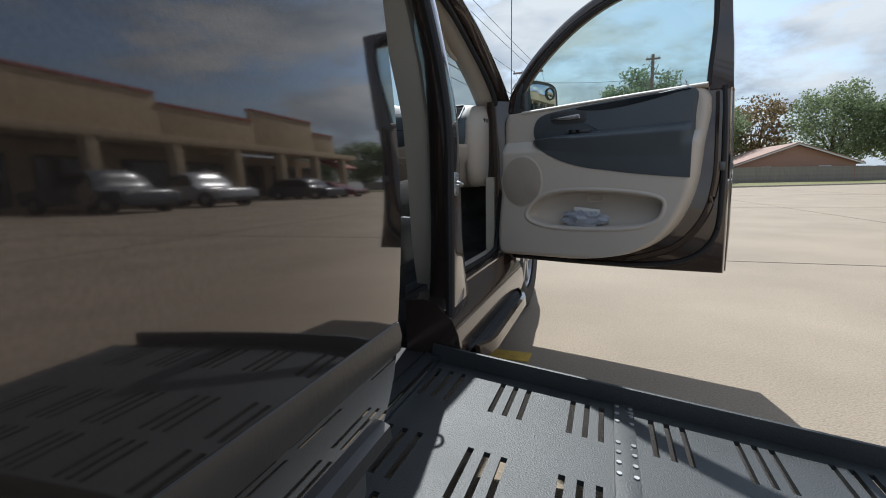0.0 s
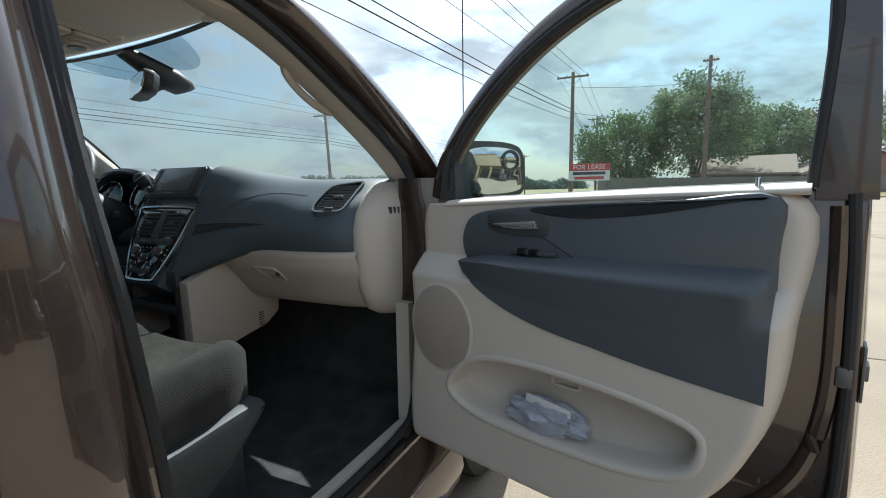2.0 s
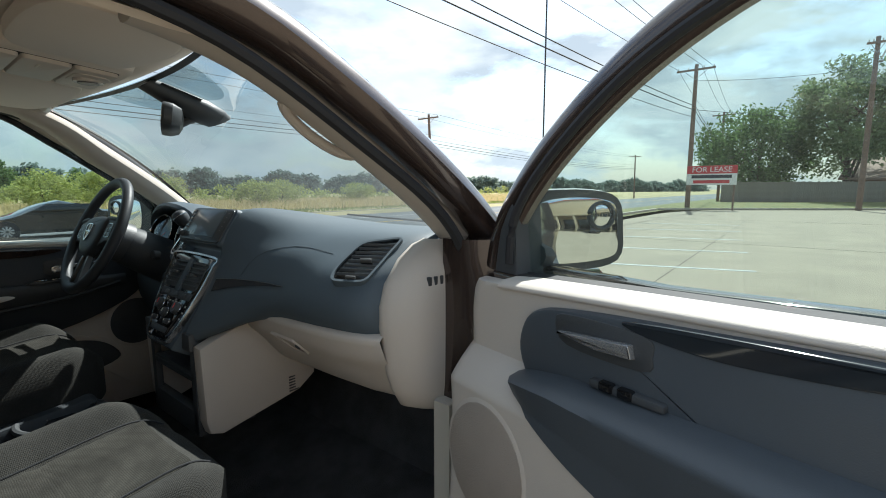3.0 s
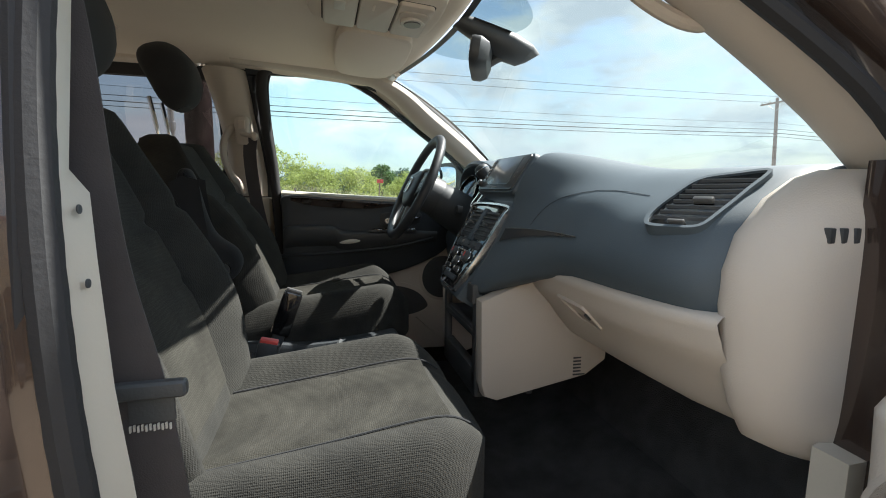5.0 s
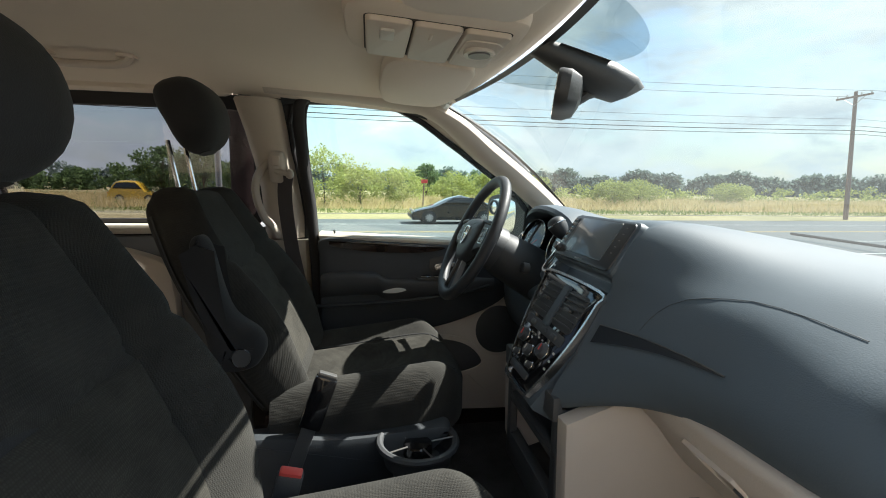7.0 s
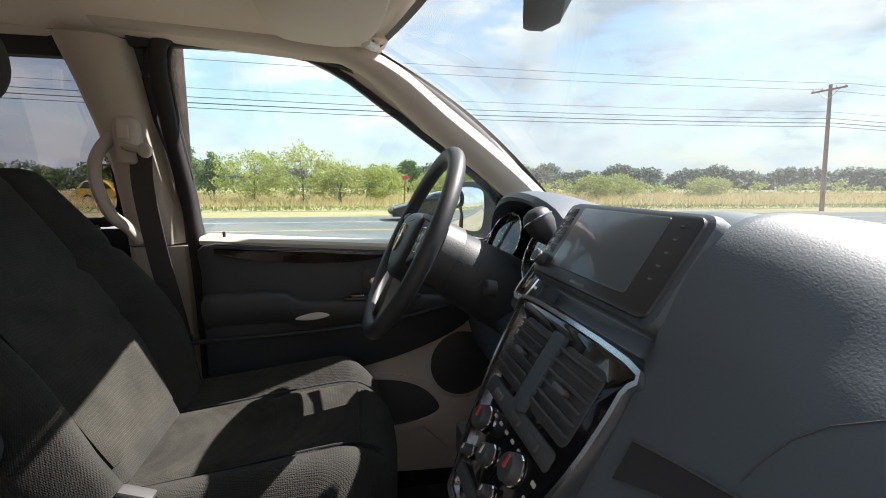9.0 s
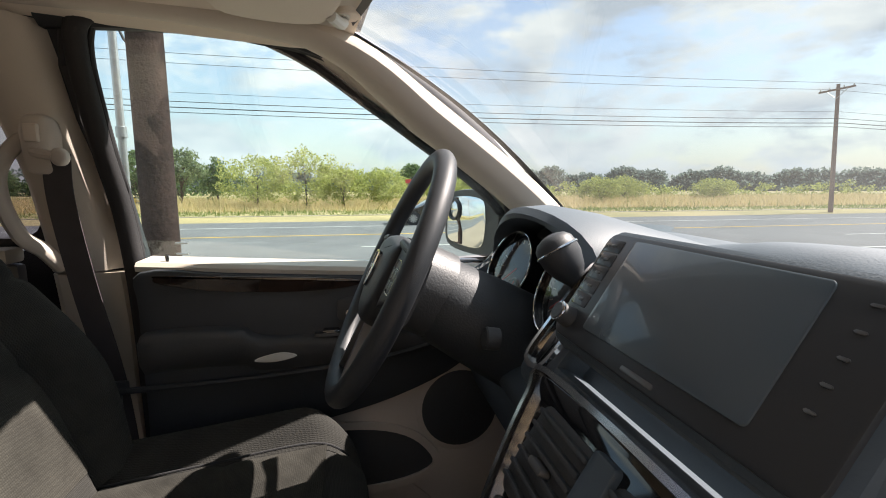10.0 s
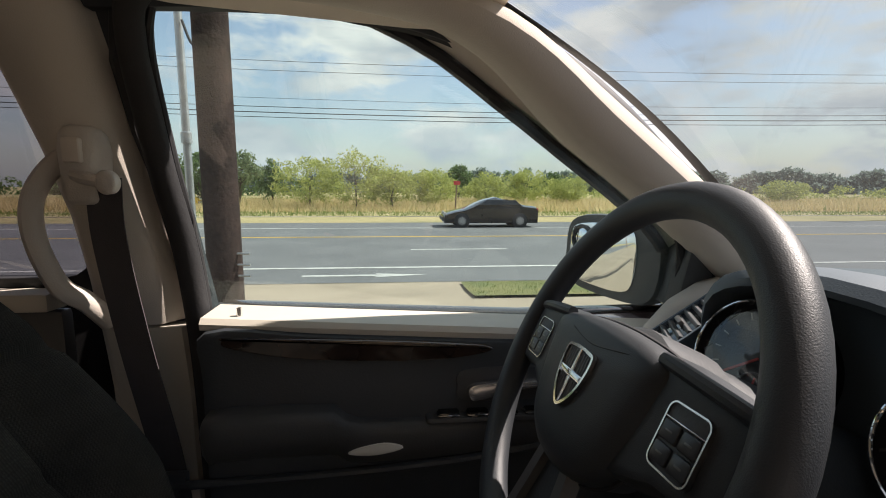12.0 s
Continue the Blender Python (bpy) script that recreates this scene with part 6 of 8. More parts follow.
# things lying in the map pocket
bag = bmesh.new()
bmesh.ops.create_icosphere(bag, subdivisions=4, radius=1)
for v in bag.verts:
    n = noise.noise(v.co * 2.3) * 0.35 + noise.noise(v.co * 6) * 0.18
    v.co = v.co * (1 + n)
bag.transform(DM @ Matrix.Translation((0.385, -0.066, 0.622)) @ Matrix.Diagonal((0.098, 0.028, 0.044, 1)))
tagged(part("plastic_bag", bag, FROSTBAG), "crumpled clear plastic bag in the door's map pocket", "bag")
card = box((0.115, 0.004, 0.020), (0, 0, 0), 0.001)
card.transform(DM @ Matrix.Translation((0.398, -0.078, 0.660)) @ Matrix.Rotation(radians(6), 4, "Y"))
tagged(part("folded_paper", card, PAPER), "folded white paper standing in the map pocket", "paper")

# passenger wing mirror
mir = thing("wing_mirror", "black wing mirror with a round blind-spot mirror stuck on", "mirror", None, "wing mirrors")


def wing_mirror(par, C, face_n, s):
    """Housing round C, its glass facing face_n."""
    q = Vector(face_n).to_track_quat("Y", "Z").to_matrix().to_4x4()
    M = Matrix.Translation(C) @ q
    out = smooth2([(-0.105 * s, -0.070), (-0.115 * s, 0.0), (-0.10 * s, 0.066), (-0.02 * s, 0.084), (0.08 * s, 0.078), (0.115 * s, 0.05), (0.118 * s, -0.03), (0.09 * s, -0.080), (0.0, -0.088)], 4)
    shell_ = [(a + 0.042 * s * min(1, max(0, a * s) / 0.06), b) for a, b in inset(out, -0.006)]
    rings = []
    for y, k in ((0.012, 0.97), (0.0, 1.0), (-0.03, 0.99), (-0.07, 0.85), (-0.10, 0.55)):
        rings.append([M @ Vector((a * k, y, b * k)) for a, b in shell_])
    part("housing", loft(rings), DARK, par, "black mirror housing")
    gl = inset(out, 0.014)
    part("mirror_glass", plate(gl, 0.008, 0.0145, 0.001, lambda u, v, w: M @ Vector((u, v, w))), MIRROR, par, "mirror glass")
    bx = -0.058 * s
    bs = bmesh.new()
    bmesh.ops.create_uvsphere(bs, u_segments=24, v_segments=12, radius=0.075)
    bmesh.ops.bisect_plane(bs, geom=bs.verts[:] + bs.edges[:] + bs.faces[:], plane_co=(0, 0.0695, 0), plane_no=(0, 1, 0), clear_inner=True)
    bs.transform(M @ Matrix.Translation((bx, 0.016 - 0.0695, 0.030)))
    part("blind_spot_mirror", bs, MIRROR, par, "small round convex mirror")
    part("blind_spot_rim", tube([M @ Vector((bx + 0.0295 * math.cos(a), 0.018, 0.030 + 0.0295 * math.sin(a))) for a in (2 * math.pi * k / 28 for k in range(28))], 0.004, 8, closed=True), DARK, par)
    return M


MC = Vector((1.047, 1.163, 1.222))
wing_mirror(mir, MC, (0.81, -0.58, 0.03), 1)
part("mirror_arm", tube([DM @ Vector((0.03, 0.09, 1.17)), (1.0, 1.12, 1.165), (1.02, 1.19, 1.19)], 0.03, 10), DARK, mir)

# ---- driver's door, closed: same build, mirrored ----
ddoor = thing("front_door", "closed driver door with charcoal armrest and dark wood strip", "car door", None, "front doors")


def ddp(u, v, w):
    """Door coordinates laid along the closed left side."""
    x = -(0.755 + v)
    if w > 1.14:
        x += 0.10 * ((w - 1.14) / 0.5) ** 1.2
    return Vector((x, 1.025 - u * 1.055, w))


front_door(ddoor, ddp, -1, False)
dm = thing("wing_mirror", "black driver wing mirror reflecting the roadside", "mirror", None, "wing mirrors")
wing_mirror(dm, Vector((-0.99, 0.93, 1.20)), (0.32, -1.0, 0.02), -1)
part("mirror_arm", tube([(-0.87, 1.0, 1.16), (-0.92, 0.99, 1.15), (-0.96, 0.97, 1.17)], 0.03, 10), DARK, dm)

# ---- seat belts ----
def belt(label, pts, w, anchor):
    b = thing("seat_belt", label, "seat belt", None, "seat belts")
    sp = spline(pts, 8)
    bm = bmesh.new()
    rows = []
    for i, p in enumerate(sp):
        d = (sp[min(i + 1, len(sp) - 1)] - sp[max(i - 1, 0)]).normalized()
        side = d.cross(Vector((1, 0, 0))).normalized()
        nrm = Vector((1, 0, 0))
        rows.append([p + side * w + nrm * 0.001, p - side * w + nrm * 0.001, p - side * w - nrm * 0.001, p + side * w - nrm * 0.001])
    loft(rows, bm=bm)
    part("webbing", bm, WEB, b, "black belt webbing")
    return b


pb = belt("black passenger seat belt hanging along the pillar", [(0.70, 0.075, 1.45), (0.735, 0.112, 1.31), (0.755, 0.136, 1.10), (0.762, 0.164, 0.96), (0.77, 0.184, 0.80), (0.78, 0.20, 0.60)], 0.022, None)
part("latch_plate", join(box((0.014, 0.064, 0.017), (0.766, 0.172, 0.968), 0.006, 3), box((0.004, 0.040, 0.030), (0.764, 0.172, 0.950), 0.002)), DARK, pb, "black latch tongue")
part("belt_stop_stitch", join(*[box((0.0035, 0.0016, 0.006), (0.765, 0.153 + 0.0034 * k, 0.930 + 0.001 * (k % 2)), 0) for k in range(11)]), LABEL, pb, "pale stitching")
db = belt("black driver seat belt hanging from the pillar", [(-0.690, 0.066, 1.362), (-0.708, 0.055, 1.27), (-0.722, 0.070, 1.10), (-0.722, 0.105, 0.90), (-0.715, 0.125, 0.70), (-0.71, 0.14, 0.5)], 0.024, None)
part("latch_plate", join(box((0.014, 0.058, 0.03), (-0.712, 0.108, 0.885), 0.006), box((0.006, 0.024, 0.05), (-0.708, 0.112, 0.850), 0.002)), DARK, db, "black latch tongue")
part("latch_tongue", box((0.005, 0.016, 0.04), (-0.702, 0.115, 0.838), 0.002), STEEL, db)
for s, bb in ((-1, db), (1, pb)):
    oy, oz, zs = (-0.030, -0.048, 0.74) if s < 0 else (0.0, 0.0, 1.0)
    body = [[Vector((s * 0.705, 0, 0)) + Vector((s * a * k, b * k + 0.062 + oy, 1.372 + (z - 1.372) * zs + oz)) for a, b in smooth2([(0.028, -0.03), (0.028, 0.03), (-0.012, 0.030), (-0.024, 0.018), (-0.026, 0.0), (-0.024, -0.018), (-0.012, -0.030)], 2)] for z, k in ((1.368, 0.45), (1.372, 0.62), (1.378, 0.72), (1.42, 0.80), (1.47, 0.86), (1.50, 0.76), (1.510, 0.6), (1.515, 0.4))]
    an = part("belt_guide", loft(body), BEIGE if s < 0 else PODS, bb, "tan belt height adjuster", angle=60)
    part("adjuster_button", box((0.010, 0.024, 0.034 if s < 0 else 0.05), (s * 0.682, 0.064 + oy, 1.372 + 0.096 * zs + oz), 0.004, 3), PODS, an, "pale adjuster button")
    if s < 0:
        part("guide_arm", tube(spline([(-0.690, 0.030, 1.362), (-0.680, 0.050, 1.357), (-0.676, 0.070, 1.353)], 4), 0.009, 10), BEIGE, an)
        part("guide_knob", loft([[Vector((-0.676 + h, 0.078 + r * math.cos(q), 1.352 + 1.15 * r * math.sin(q))) for q in (2 * math.pi * k / 24 for k in range(24))] for h, r in ((-0.012, 0.010), (-0.008, 0.0140), (0.002, 0.0145), (0.006, 0.0125), (0.008, 0.008))]), BEIGE, an, "round tan guide knob", angle=60)
    else:
        part("guide_loop", tube(spline([(0.690, 0.030, 1.405), (0.668, 0.045, 1.400), (0.664, 0.080, 1.400), (0.668, 0.104, 1.412), (0.672, 0.108, 1.432), (0.68, 0.096, 1.436)], 4), 0.0075, 10), PODS, an)
# pillar grab handle by the driver's belt
gh = part("pillar_handle", tube(spline([(-0.750, 0.020, 1.388), (-0.722, -0.008, 1.384), (-0.700, -0.034, 1.335), (-0.695, -0.036, 1.275), (-0.702, -0.016, 1.205), (-0.722, 0.006, 1.175), (-0.752, 0.018, 1.135)], 6), 0.0145, 12, flat=(1.1, 0.9), up=(0, 1, 0)), BEIGE, van, "tan pillar grab handle")

# belt buckles between the seats
bk = thing("belt_buckle", "black belt buckle with a red button by the passenger seat", "buckle", None, "belt buckles")
M = Matrix.Translation((0.160, 0.202, 0.796)) @ Matrix.Rotation(radians(-14), 4, "X") @ Matrix.Rotation(radians(8), 4, "Y")
part("buckle_body", box((0.028, 0.046, 0.085), (0, 0, -0.03), 0.007, m=M), DARK, bk)
part("buckle_button", box((0.020, 0.040, 0.012), (0, 0, 0.012), 0.004, m=M), RED, bk, "red release button")
part("buckle_stalk", box((0.012, 0.032, 0.12), (0, 0, -0.12), 0.003, m=M), DARK, bk)
bk2 = thing("belt_buckle", "black belt buckle leaning beside the driver seat", "buckle", None, "belt buckles")
M = Matrix.Translation((-0.143, 0.236, 0.838)) @ Matrix.Rotation(radians(-20), 4, "X") @ Matrix.Rotation(radians(-6), 4, "Y")
part("buckle_body", box((0.032, 0.055, 0.13), (0, 0, -0.05), 0.008, m=M), GLOSS, bk2)
part("buckle_button", box((0.024, 0.046, 0.014), (0, 0, 0.018), 0.005, m=M), GREYTRIM, bk2)
part("buckle_stalk", box((0.014, 0.034, 0.14), (0, 0, -0.16), 0.003, m=M), DARK, bk2)

# ---- overhead: console, visors, rear-view mirror, handles ----
oh = thing("overhead_console", "tan overhead console with map lamps and storage lid", "overhead console")
ohp = lambda u, v, w: Vector((u, w, roof_z(u, w) - 0.01 - v))
part("console_body", plate(smooth2([(-0.105, 0.32), (-0.118, 0.45), (-0.112, 0.59), (-0.075, 0.632), (0.12, 0.632), (0.165, 0.59), (0.17, 0.45), (0.155, 0.32), (0.02, 0.30)], 4), 0.0, 0.036, 0.016, ohp), LINER, oh, "tan console body")
# dark backing paints the shade between the console panels
part("console_gap", plate(rect(-0.098, 0.118, 0.336, 0.606, 0.016), 0.030, 0.0368, 0.002, ohp), GAP, oh)
for k, (w0, w1) in enumerate(((0.340, 0.4225), (0.426, 0.513), (0.5165, 0.602))):
    pod_ = part("console_pod", plate(rect(-0.095, 0.115, w0, w1, 0.012), 0.030, 0.047, 0.006, ohp), PODS, oh, "tan console panel")
    if k == 0:
        part("lamp_button", plate(rect(0.030, 0.085, w0 + 0.026, w0 + 0.052, 0.004), 0.045, 0.052, 0.002, ohp), LABEL, pod_, "pale lamp button")
    elif k == 1:
        part("pod_slot", plate(rect(0.05, 0.085, w0 + 0.030, w0 + 0.036, 0.002), 0.045, 0.0485, 0.001, ohp), LINER, pod_)
    else:
        part("lamp_rim", plate(rect(-0.022, 0.088, w0 + 0.006, w1 - 0.006, 0.025, 6), 0.045, 0.050, 0.002, ohp), PODS, pod_)
        part("map_lamp", cyl(0.031, 0.008, 28, m=Matrix.Translation(ohp(0.030, 0.048, 0.560)) @ Matrix.Rotation(math.pi, 4, "X")), LENS, pod_, "round map lamp lens")
        part("lamp_reflector", cyl(0.022, 0.003, 24, m=Matrix.Translation(ohp(0.030, 0.0555, 0.560)) @ Matrix.Rotation(math.pi, 4, "X")), GREYTRIM, pod_)

for s in (1, -1):
    vis = thing("sun_visor", "tan sun visor folded up against the headliner", "sun visor", None, "sun visors")
    o = smooth2([(0.165, 0.40), (0.155, 0.53), (0.18, 0.60), (0.38, 0.612), (0.52, 0.585), (0.575, 0.54), (0.58, 0.43), (0.54, 0.385), (0.36, 0.375)], 4)
    part("visor_board", plate([(u * s, w) for u, w in o], 0.012, 0.036, 0.010, ohp), LINER, vis, "padded tan visor")
    part("visor_label", plate(rect(min(s * 0.33, s * 0.40), max(s * 0.33, s * 0.40), 0.445, 0.495, 0.003), 0.034, 0.0372, 0.0004, ohp), LABEL, vis, "pale warning label")
    part("visor_label_print", join(*[plate(rect(min(s * 0.338, s * (0.39 - 0.01 * (k % 2))), max(s * 0.338, s * (0.39 - 0.01 * (k % 2))), 0.452 + 0.009 * k, 0.4555 + 0.009 * k, 0.0005, 1), 0.0368, 0.0376, 0.0002, ohp) for k in range(4)]), BEIGE, vis)
    part("visor_pivot", tube(spline([ohp(s * 0.57, 0.005, 0.60), ohp(s * 0.565, 0.028, 0.595), ohp(s * 0.53, 0.032, 0.578)], 4), 0.010, 10), WHITE, vis, "pale visor pivot")
    part("visor_pivot_base", cyl(0.024, 0.012, 18, m=Matrix.Translation(ohp(s * 0.575, 0.0, 0.605)) @ Matrix.Rotation(math.pi, 4, "X")), LINER, vis)

rv = thing("rear_view_mirror", "black rear-view mirror on a windshield sensor housing", "mirror")
M = Matrix.Translation((0.0, 0.745, 1.508)) @ Matrix.Rotation(radians(-21), 4, "Z") @ Matrix.Rotation(radians(-8), 4, "X")
o = smooth2([(-0.12, -0.02), (-0.125, 0.015), (-0.10, 0.035), (0.0, 0.038), (0.10, 0.035), (0.125, 0.012), (0.118, -0.022), (0.08, -0.036), (0.0, -0.036), (-0.08, -0.036)], 4)
part("mirror_shell", loft([[M @ Vector((a * k, y, b * k)) for a, b in o] for y, k in ((-0.012, 0.97), (-0.006, 1.0), (0.012, 0.99), (0.032, 0.8), (0.040, 0.4))]), DARK, rv)
part("mirror_glass", plate(inset(o, 0.006), -0.006, -0.0135, 0.001, lambda u, v, w: M @ Vector((u, v, w))), MIRROR, rv, "mirror glass")
part("sensor_housing", loft([[Vector((0.02 + w * math.cos(a), y + 0.02 * math.sin(a), z + h * math.sin(a))) for a in (2 * math.pi * k / 18 for k in range(18))] for y, z, w, h in ((0.69, 1.598, 0.026, 0.014), (0.75, 1.575, 0.040, 0.022), (0.82, 1.545, 0.058, 0.032), (0.875, 1.525, 0.046, 0.026), (0.90, 1.520, 0.02, 0.012))]), DARK, rv, "black sensor housing")
part("mirror_ball", tube([(0.0, 0.76, 1.49), (0.01, 0.80, 1.515), (0.015, 0.83, 1.525)], 0.012, 8), DARK, rv)

gz = lambda y, d: (-0.50, y, roof_z(-0.50, y) - d)
gr = part("roof_grab_handle", tube(spline([gz(-0.535, 0.0), gz(-0.525, 0.028), gz(-0.49, 0.040), gz(-0.42, 0.042), gz(-0.35, 0.040), gz(-0.315, 0.028), gz(-0.305, 0.0)], 5), 0.013, 10, flat=(1.3, 0.8)), PODS, van, "tan roof grab handle")
for y in (-0.525, -0.315):
    part("handle_mount", box((0.040, 0.046, 0.02), gz(y, 0.012), 0.006), PODS, gr)
dl = part("dome_lamp", cyl(0.04, 0.012, 24, m=Matrix.Translation((0.0, -0.42, roof_z(0, -0.42) - 0.01)) @ Matrix.Rotation(math.pi, 4, "X")), LENS, van, "round dome lamp")

# ---- outside: lot, drive, road, field ----
CONC = mat("lot_concrete", (0.235, 0.188, 0.136), rough=0.9, var=0.10, scale=0.9, bump=0.5, bscale=110, grain=0.16, col2=(0.325, 0.264, 0.195), bdist=0.01, detail=10)
ASPH = mat("road_asphalt", (0.105, 0.107, 0.112), rough=0.88, var=0.15, scale=0.6, bump=0.5, bscale=60, grain=0.2, col2=(0.15, 0.152, 0.156), bdist=0.01, detail=10)
GRASSG = mat("verge_ground", (0.10, 0.12, 0.04), rough=0.95, var=0.3, scale=1.5, bump=0.8, bscale=40, col2=(0.22, 0.19, 0.07), bdist=0.03, detail=10)
FIELD = mat("dry_field", (0.44, 0.34, 0.17), rough=0.95, var=0.3, scale=0.25, bump=0.8, bscale=15, col2=(0.27, 0.235, 0.105), bdist=0.05, detail=10)
LINEW = mat("road_paint_white", (0.42, 0.42, 0.40), rough=0.8, var=0.3, scale=3, bump=0.2)
LINEY = mat("road_paint_yellow", (0.62, 0.40, 0.06), rough=0.8, var=0.25, scale=12, bump=0.3)
# dark brown wood, darkened further for the pole's backlit side
POLED = mat("backlit_pole_wood", (0.020, 0.014, 0.013), spec=0.1, rough=0.9, var=0.3, scale=7, bump=0.6, bscale=40, col2=(0.048, 0.030, 0.026), bdist=0.012, grain=0.3)
POLEW = mat("pole_wood", (0.14, 0.10, 0.085), rough=0.9, var=0.3, scale=9, bump=0.9, bscale=60, col2=(0.26, 0.17, 0.13), bdist=0.01)
WIRE = mat("cable_black", (0.02, 0.02, 0.022), rough=0.6, bump=0)
GALV = mat("galvanised_steel", (0.42, 0.43, 0.44), rough=0.4, metal=0.8, var=0.15, scale=20, bump=0.1)


def ground_z(x):
    """The lot is level; the drive falls to the road."""
    if x > -3.0:
        return 0.0
    if x > -9.0:
        t = (x + 3.0) / -6.0
        return -0.55 * (3 * t * t - 2 * t ** 3)
    if x > -28.6:
        return -0.55
    return -0.45


def flat(name, x0, x1, y0, y1, dz, material, kind="structure", nx=1, ny=1, label=""):
    bm = sheet(lambda u, v: Vector((x0 + (x1 - x0) * u, y0 + (y1 - y0) * v, ground_z(x0 + (x1 - x0) * u) + dz)), nx, ny)
    ob = part(name, bm, material, None, "", None, 60)
    return tagged(ob, label, name.replace("_", " "), "", kind)


# one sheet to the horizon
gx = [-2500, -400, -120, -60, -40, -29.2, -28.7, -28.6, -24, -18, -12, -9.3, -9.0, -8.5, -7.5, -6.5, -5.5, -4.5, -3.5, -3.0, 0, 6, 20, 60, 200, 2500]
gy = [-2500, -300, -80, -30, -10, 0, 10, 20, 34, 60, 120, 400, 2500]
bm = bmesh.new()
grid = [[bm.verts.new((x, y, (ground_z(x) - 0.012 if x > -28.6 else -0.47))) for y in gy] for x in gx]
for i in range(len(gx) - 1):
    for j in range(len(gy) - 1):
        bm.faces.new((grid[i][j], grid[i + 1][j], grid[i + 1][j + 1], grid[i][j + 1]))
tagged(part("ground", bm, FIELD, None, "", None, 60), "dry grassy ground reaching the horizon", "ground", "", "structure")

lot = bmesh.new()
xs = [-9.0, -8, -7, -6, -5, -4, -3, 0, 5, 12, 20, 40]
def lot_far(x):
    return 31.1 + max(0.0, x + 5.6) * 0.70
vv = [[lot.verts.new((x, y if k < 4 else lot_far(x), ground_z(x))) for k, y in enumerate((-40, -10, 1.75, 12, 0))] for x in xs]
for i in range(len(xs) - 1):
    for j in range(4):
        lot.faces.new((vv[i][j], vv[i + 1][j], vv[i + 1][j + 1], vv[i][j + 1]))
tagged(part("parking_lot", lot, CONC, None, "", None, 60), "pale tan concrete parking lot with joints and stains", "parking lot", "", "structure")
flat("road", -28.59, -9.0, -400, 900, 0.006, ASPH, label="grey asphalt road with white and yellow lines")

# painted lines
def stripe(name, x0, x1, y0, y1, material, label, z=0.012):
    ob = part(name, box((x1 - x0, y1 - y0, 0.004), ((x0 + x1) / 2, (y0 + y1) / 2, ground_z((x0 + x1) / 2) + z)), material)
    return tagged(ob, label, "road marking", "road markings", "structure")


stripe("edge_line", -10.79, -10.63, -200, 400, LINEW, "solid white line on the road")
stripe("centre_line", -17.67, -17.51, -200, 400, LINEY, "solid yellow line on the road")
stripe("lane_line", -21.51, -21.35, -200, 400, LINEW, "long white line on the road")
dash_line = part("lane_dash", box((0.15, 3.0, 0.004), (0, 0, 0)), LINEW, None, "", Matrix.Translation((-13.85, 2.2, -0.538)))
tagged(dash_line, "short white lane dash on the road", "road marking", "lane dashes", "structure")
for k in range(-6, 14):
    if k:
        copy_thing(dash_line, Matrix.Translation((-13.85, 2.2 + 9.2 * k, -0.538)))
arrow = plate([(-1.7, 0.08), (-0.1, 0.08), (-0.15, 0.22), (0.95, 0.0), (-0.15, -0.22), (-0.1, -0.08), (-1.7, -0.08)], 0.0, 0.005, 0.0005, lambda u, v, w: Vector((-9.75 + w, 0.0 + u, -0.55 + 0.009 + v)))
tagged(part("turn_arrow", arrow, LINEW), "white arrow painted on the road", "road marking", "", "structure")
tagged(part("parking_mark", box((0.29, 0.105, 0.004), (0.942, 0.64, 0.003)), LINEY), "worn yellow paint mark on the concrete", "road marking", "", "structure")
for k, yy in enumerate((8.4, 10.9, 13.6, 16.4, 19.3)):
    ln = part("bay_line", box((3.3, 0.10, 0.004), (0, 0, 0)), LINEW, None, "", Matrix.Translation((-0.6 - 0.3 * k, yy, 0.003)) @ Matrix.Rotation(radians(17), 4, "Z"))
    tagged(ln, "faded white parking bay line", "road marking", "bay lines", "structure")
JOINT = mat("joint_filler", (0.13, 0.10, 0.08), rough=0.95, var=0.3, scale=6, bump=0.3)
for k, (x0, y0, x1, y1) in enumerate(((-5.5, 3.55, 30, 3.95), (-5.5, 13.0, 30, 13.4), (-5.5, 23, 30, 23.4), (-0.1, 7.0, -0.35, 30), (6.0, -20, 5.6, 45), (12, -20, 12, 45))):
    L = math.hypot(x1 - x0, y1 - y0)
    j = part("slab_joint", box((L, 0.018, 0.003), (0, 0, 0)), JOINT, None, "", Matrix.Translation(((x0 + x1) / 2, (y0 + y1) / 2, 0.0015)) @ Matrix.Rotation(math.atan2(y1 - y0, x1 - x0), 4, "Z"))
    tagged(j, "dark joint between concrete slabs", "slab joint", "slab joints", "structure")

# kerbs and verges
KERB = mat("kerb_concrete", (0.40, 0.36, 0.30), rough=0.9, var=0.15, scale=4, bump=0.4, bscale=60)
def kerb(x0, y0, x1, y1, z=0.0, h=0.13):
    L = math.hypot(x1 - x0, y1 - y0)
    ob = part("kerb", box((L, 0.15, h), (0, 0, h / 2), 0.02), KERB, None, "", Matrix.Translation(((x0 + x1) / 2, (y0 + y1) / 2, z)) @ Matrix.Rotation(math.atan2(y1 - y0, x1 - x0), 4, "Z"))
    return tagged(ob, "pale concrete kerb", "kerb", "kerbs", "structure")


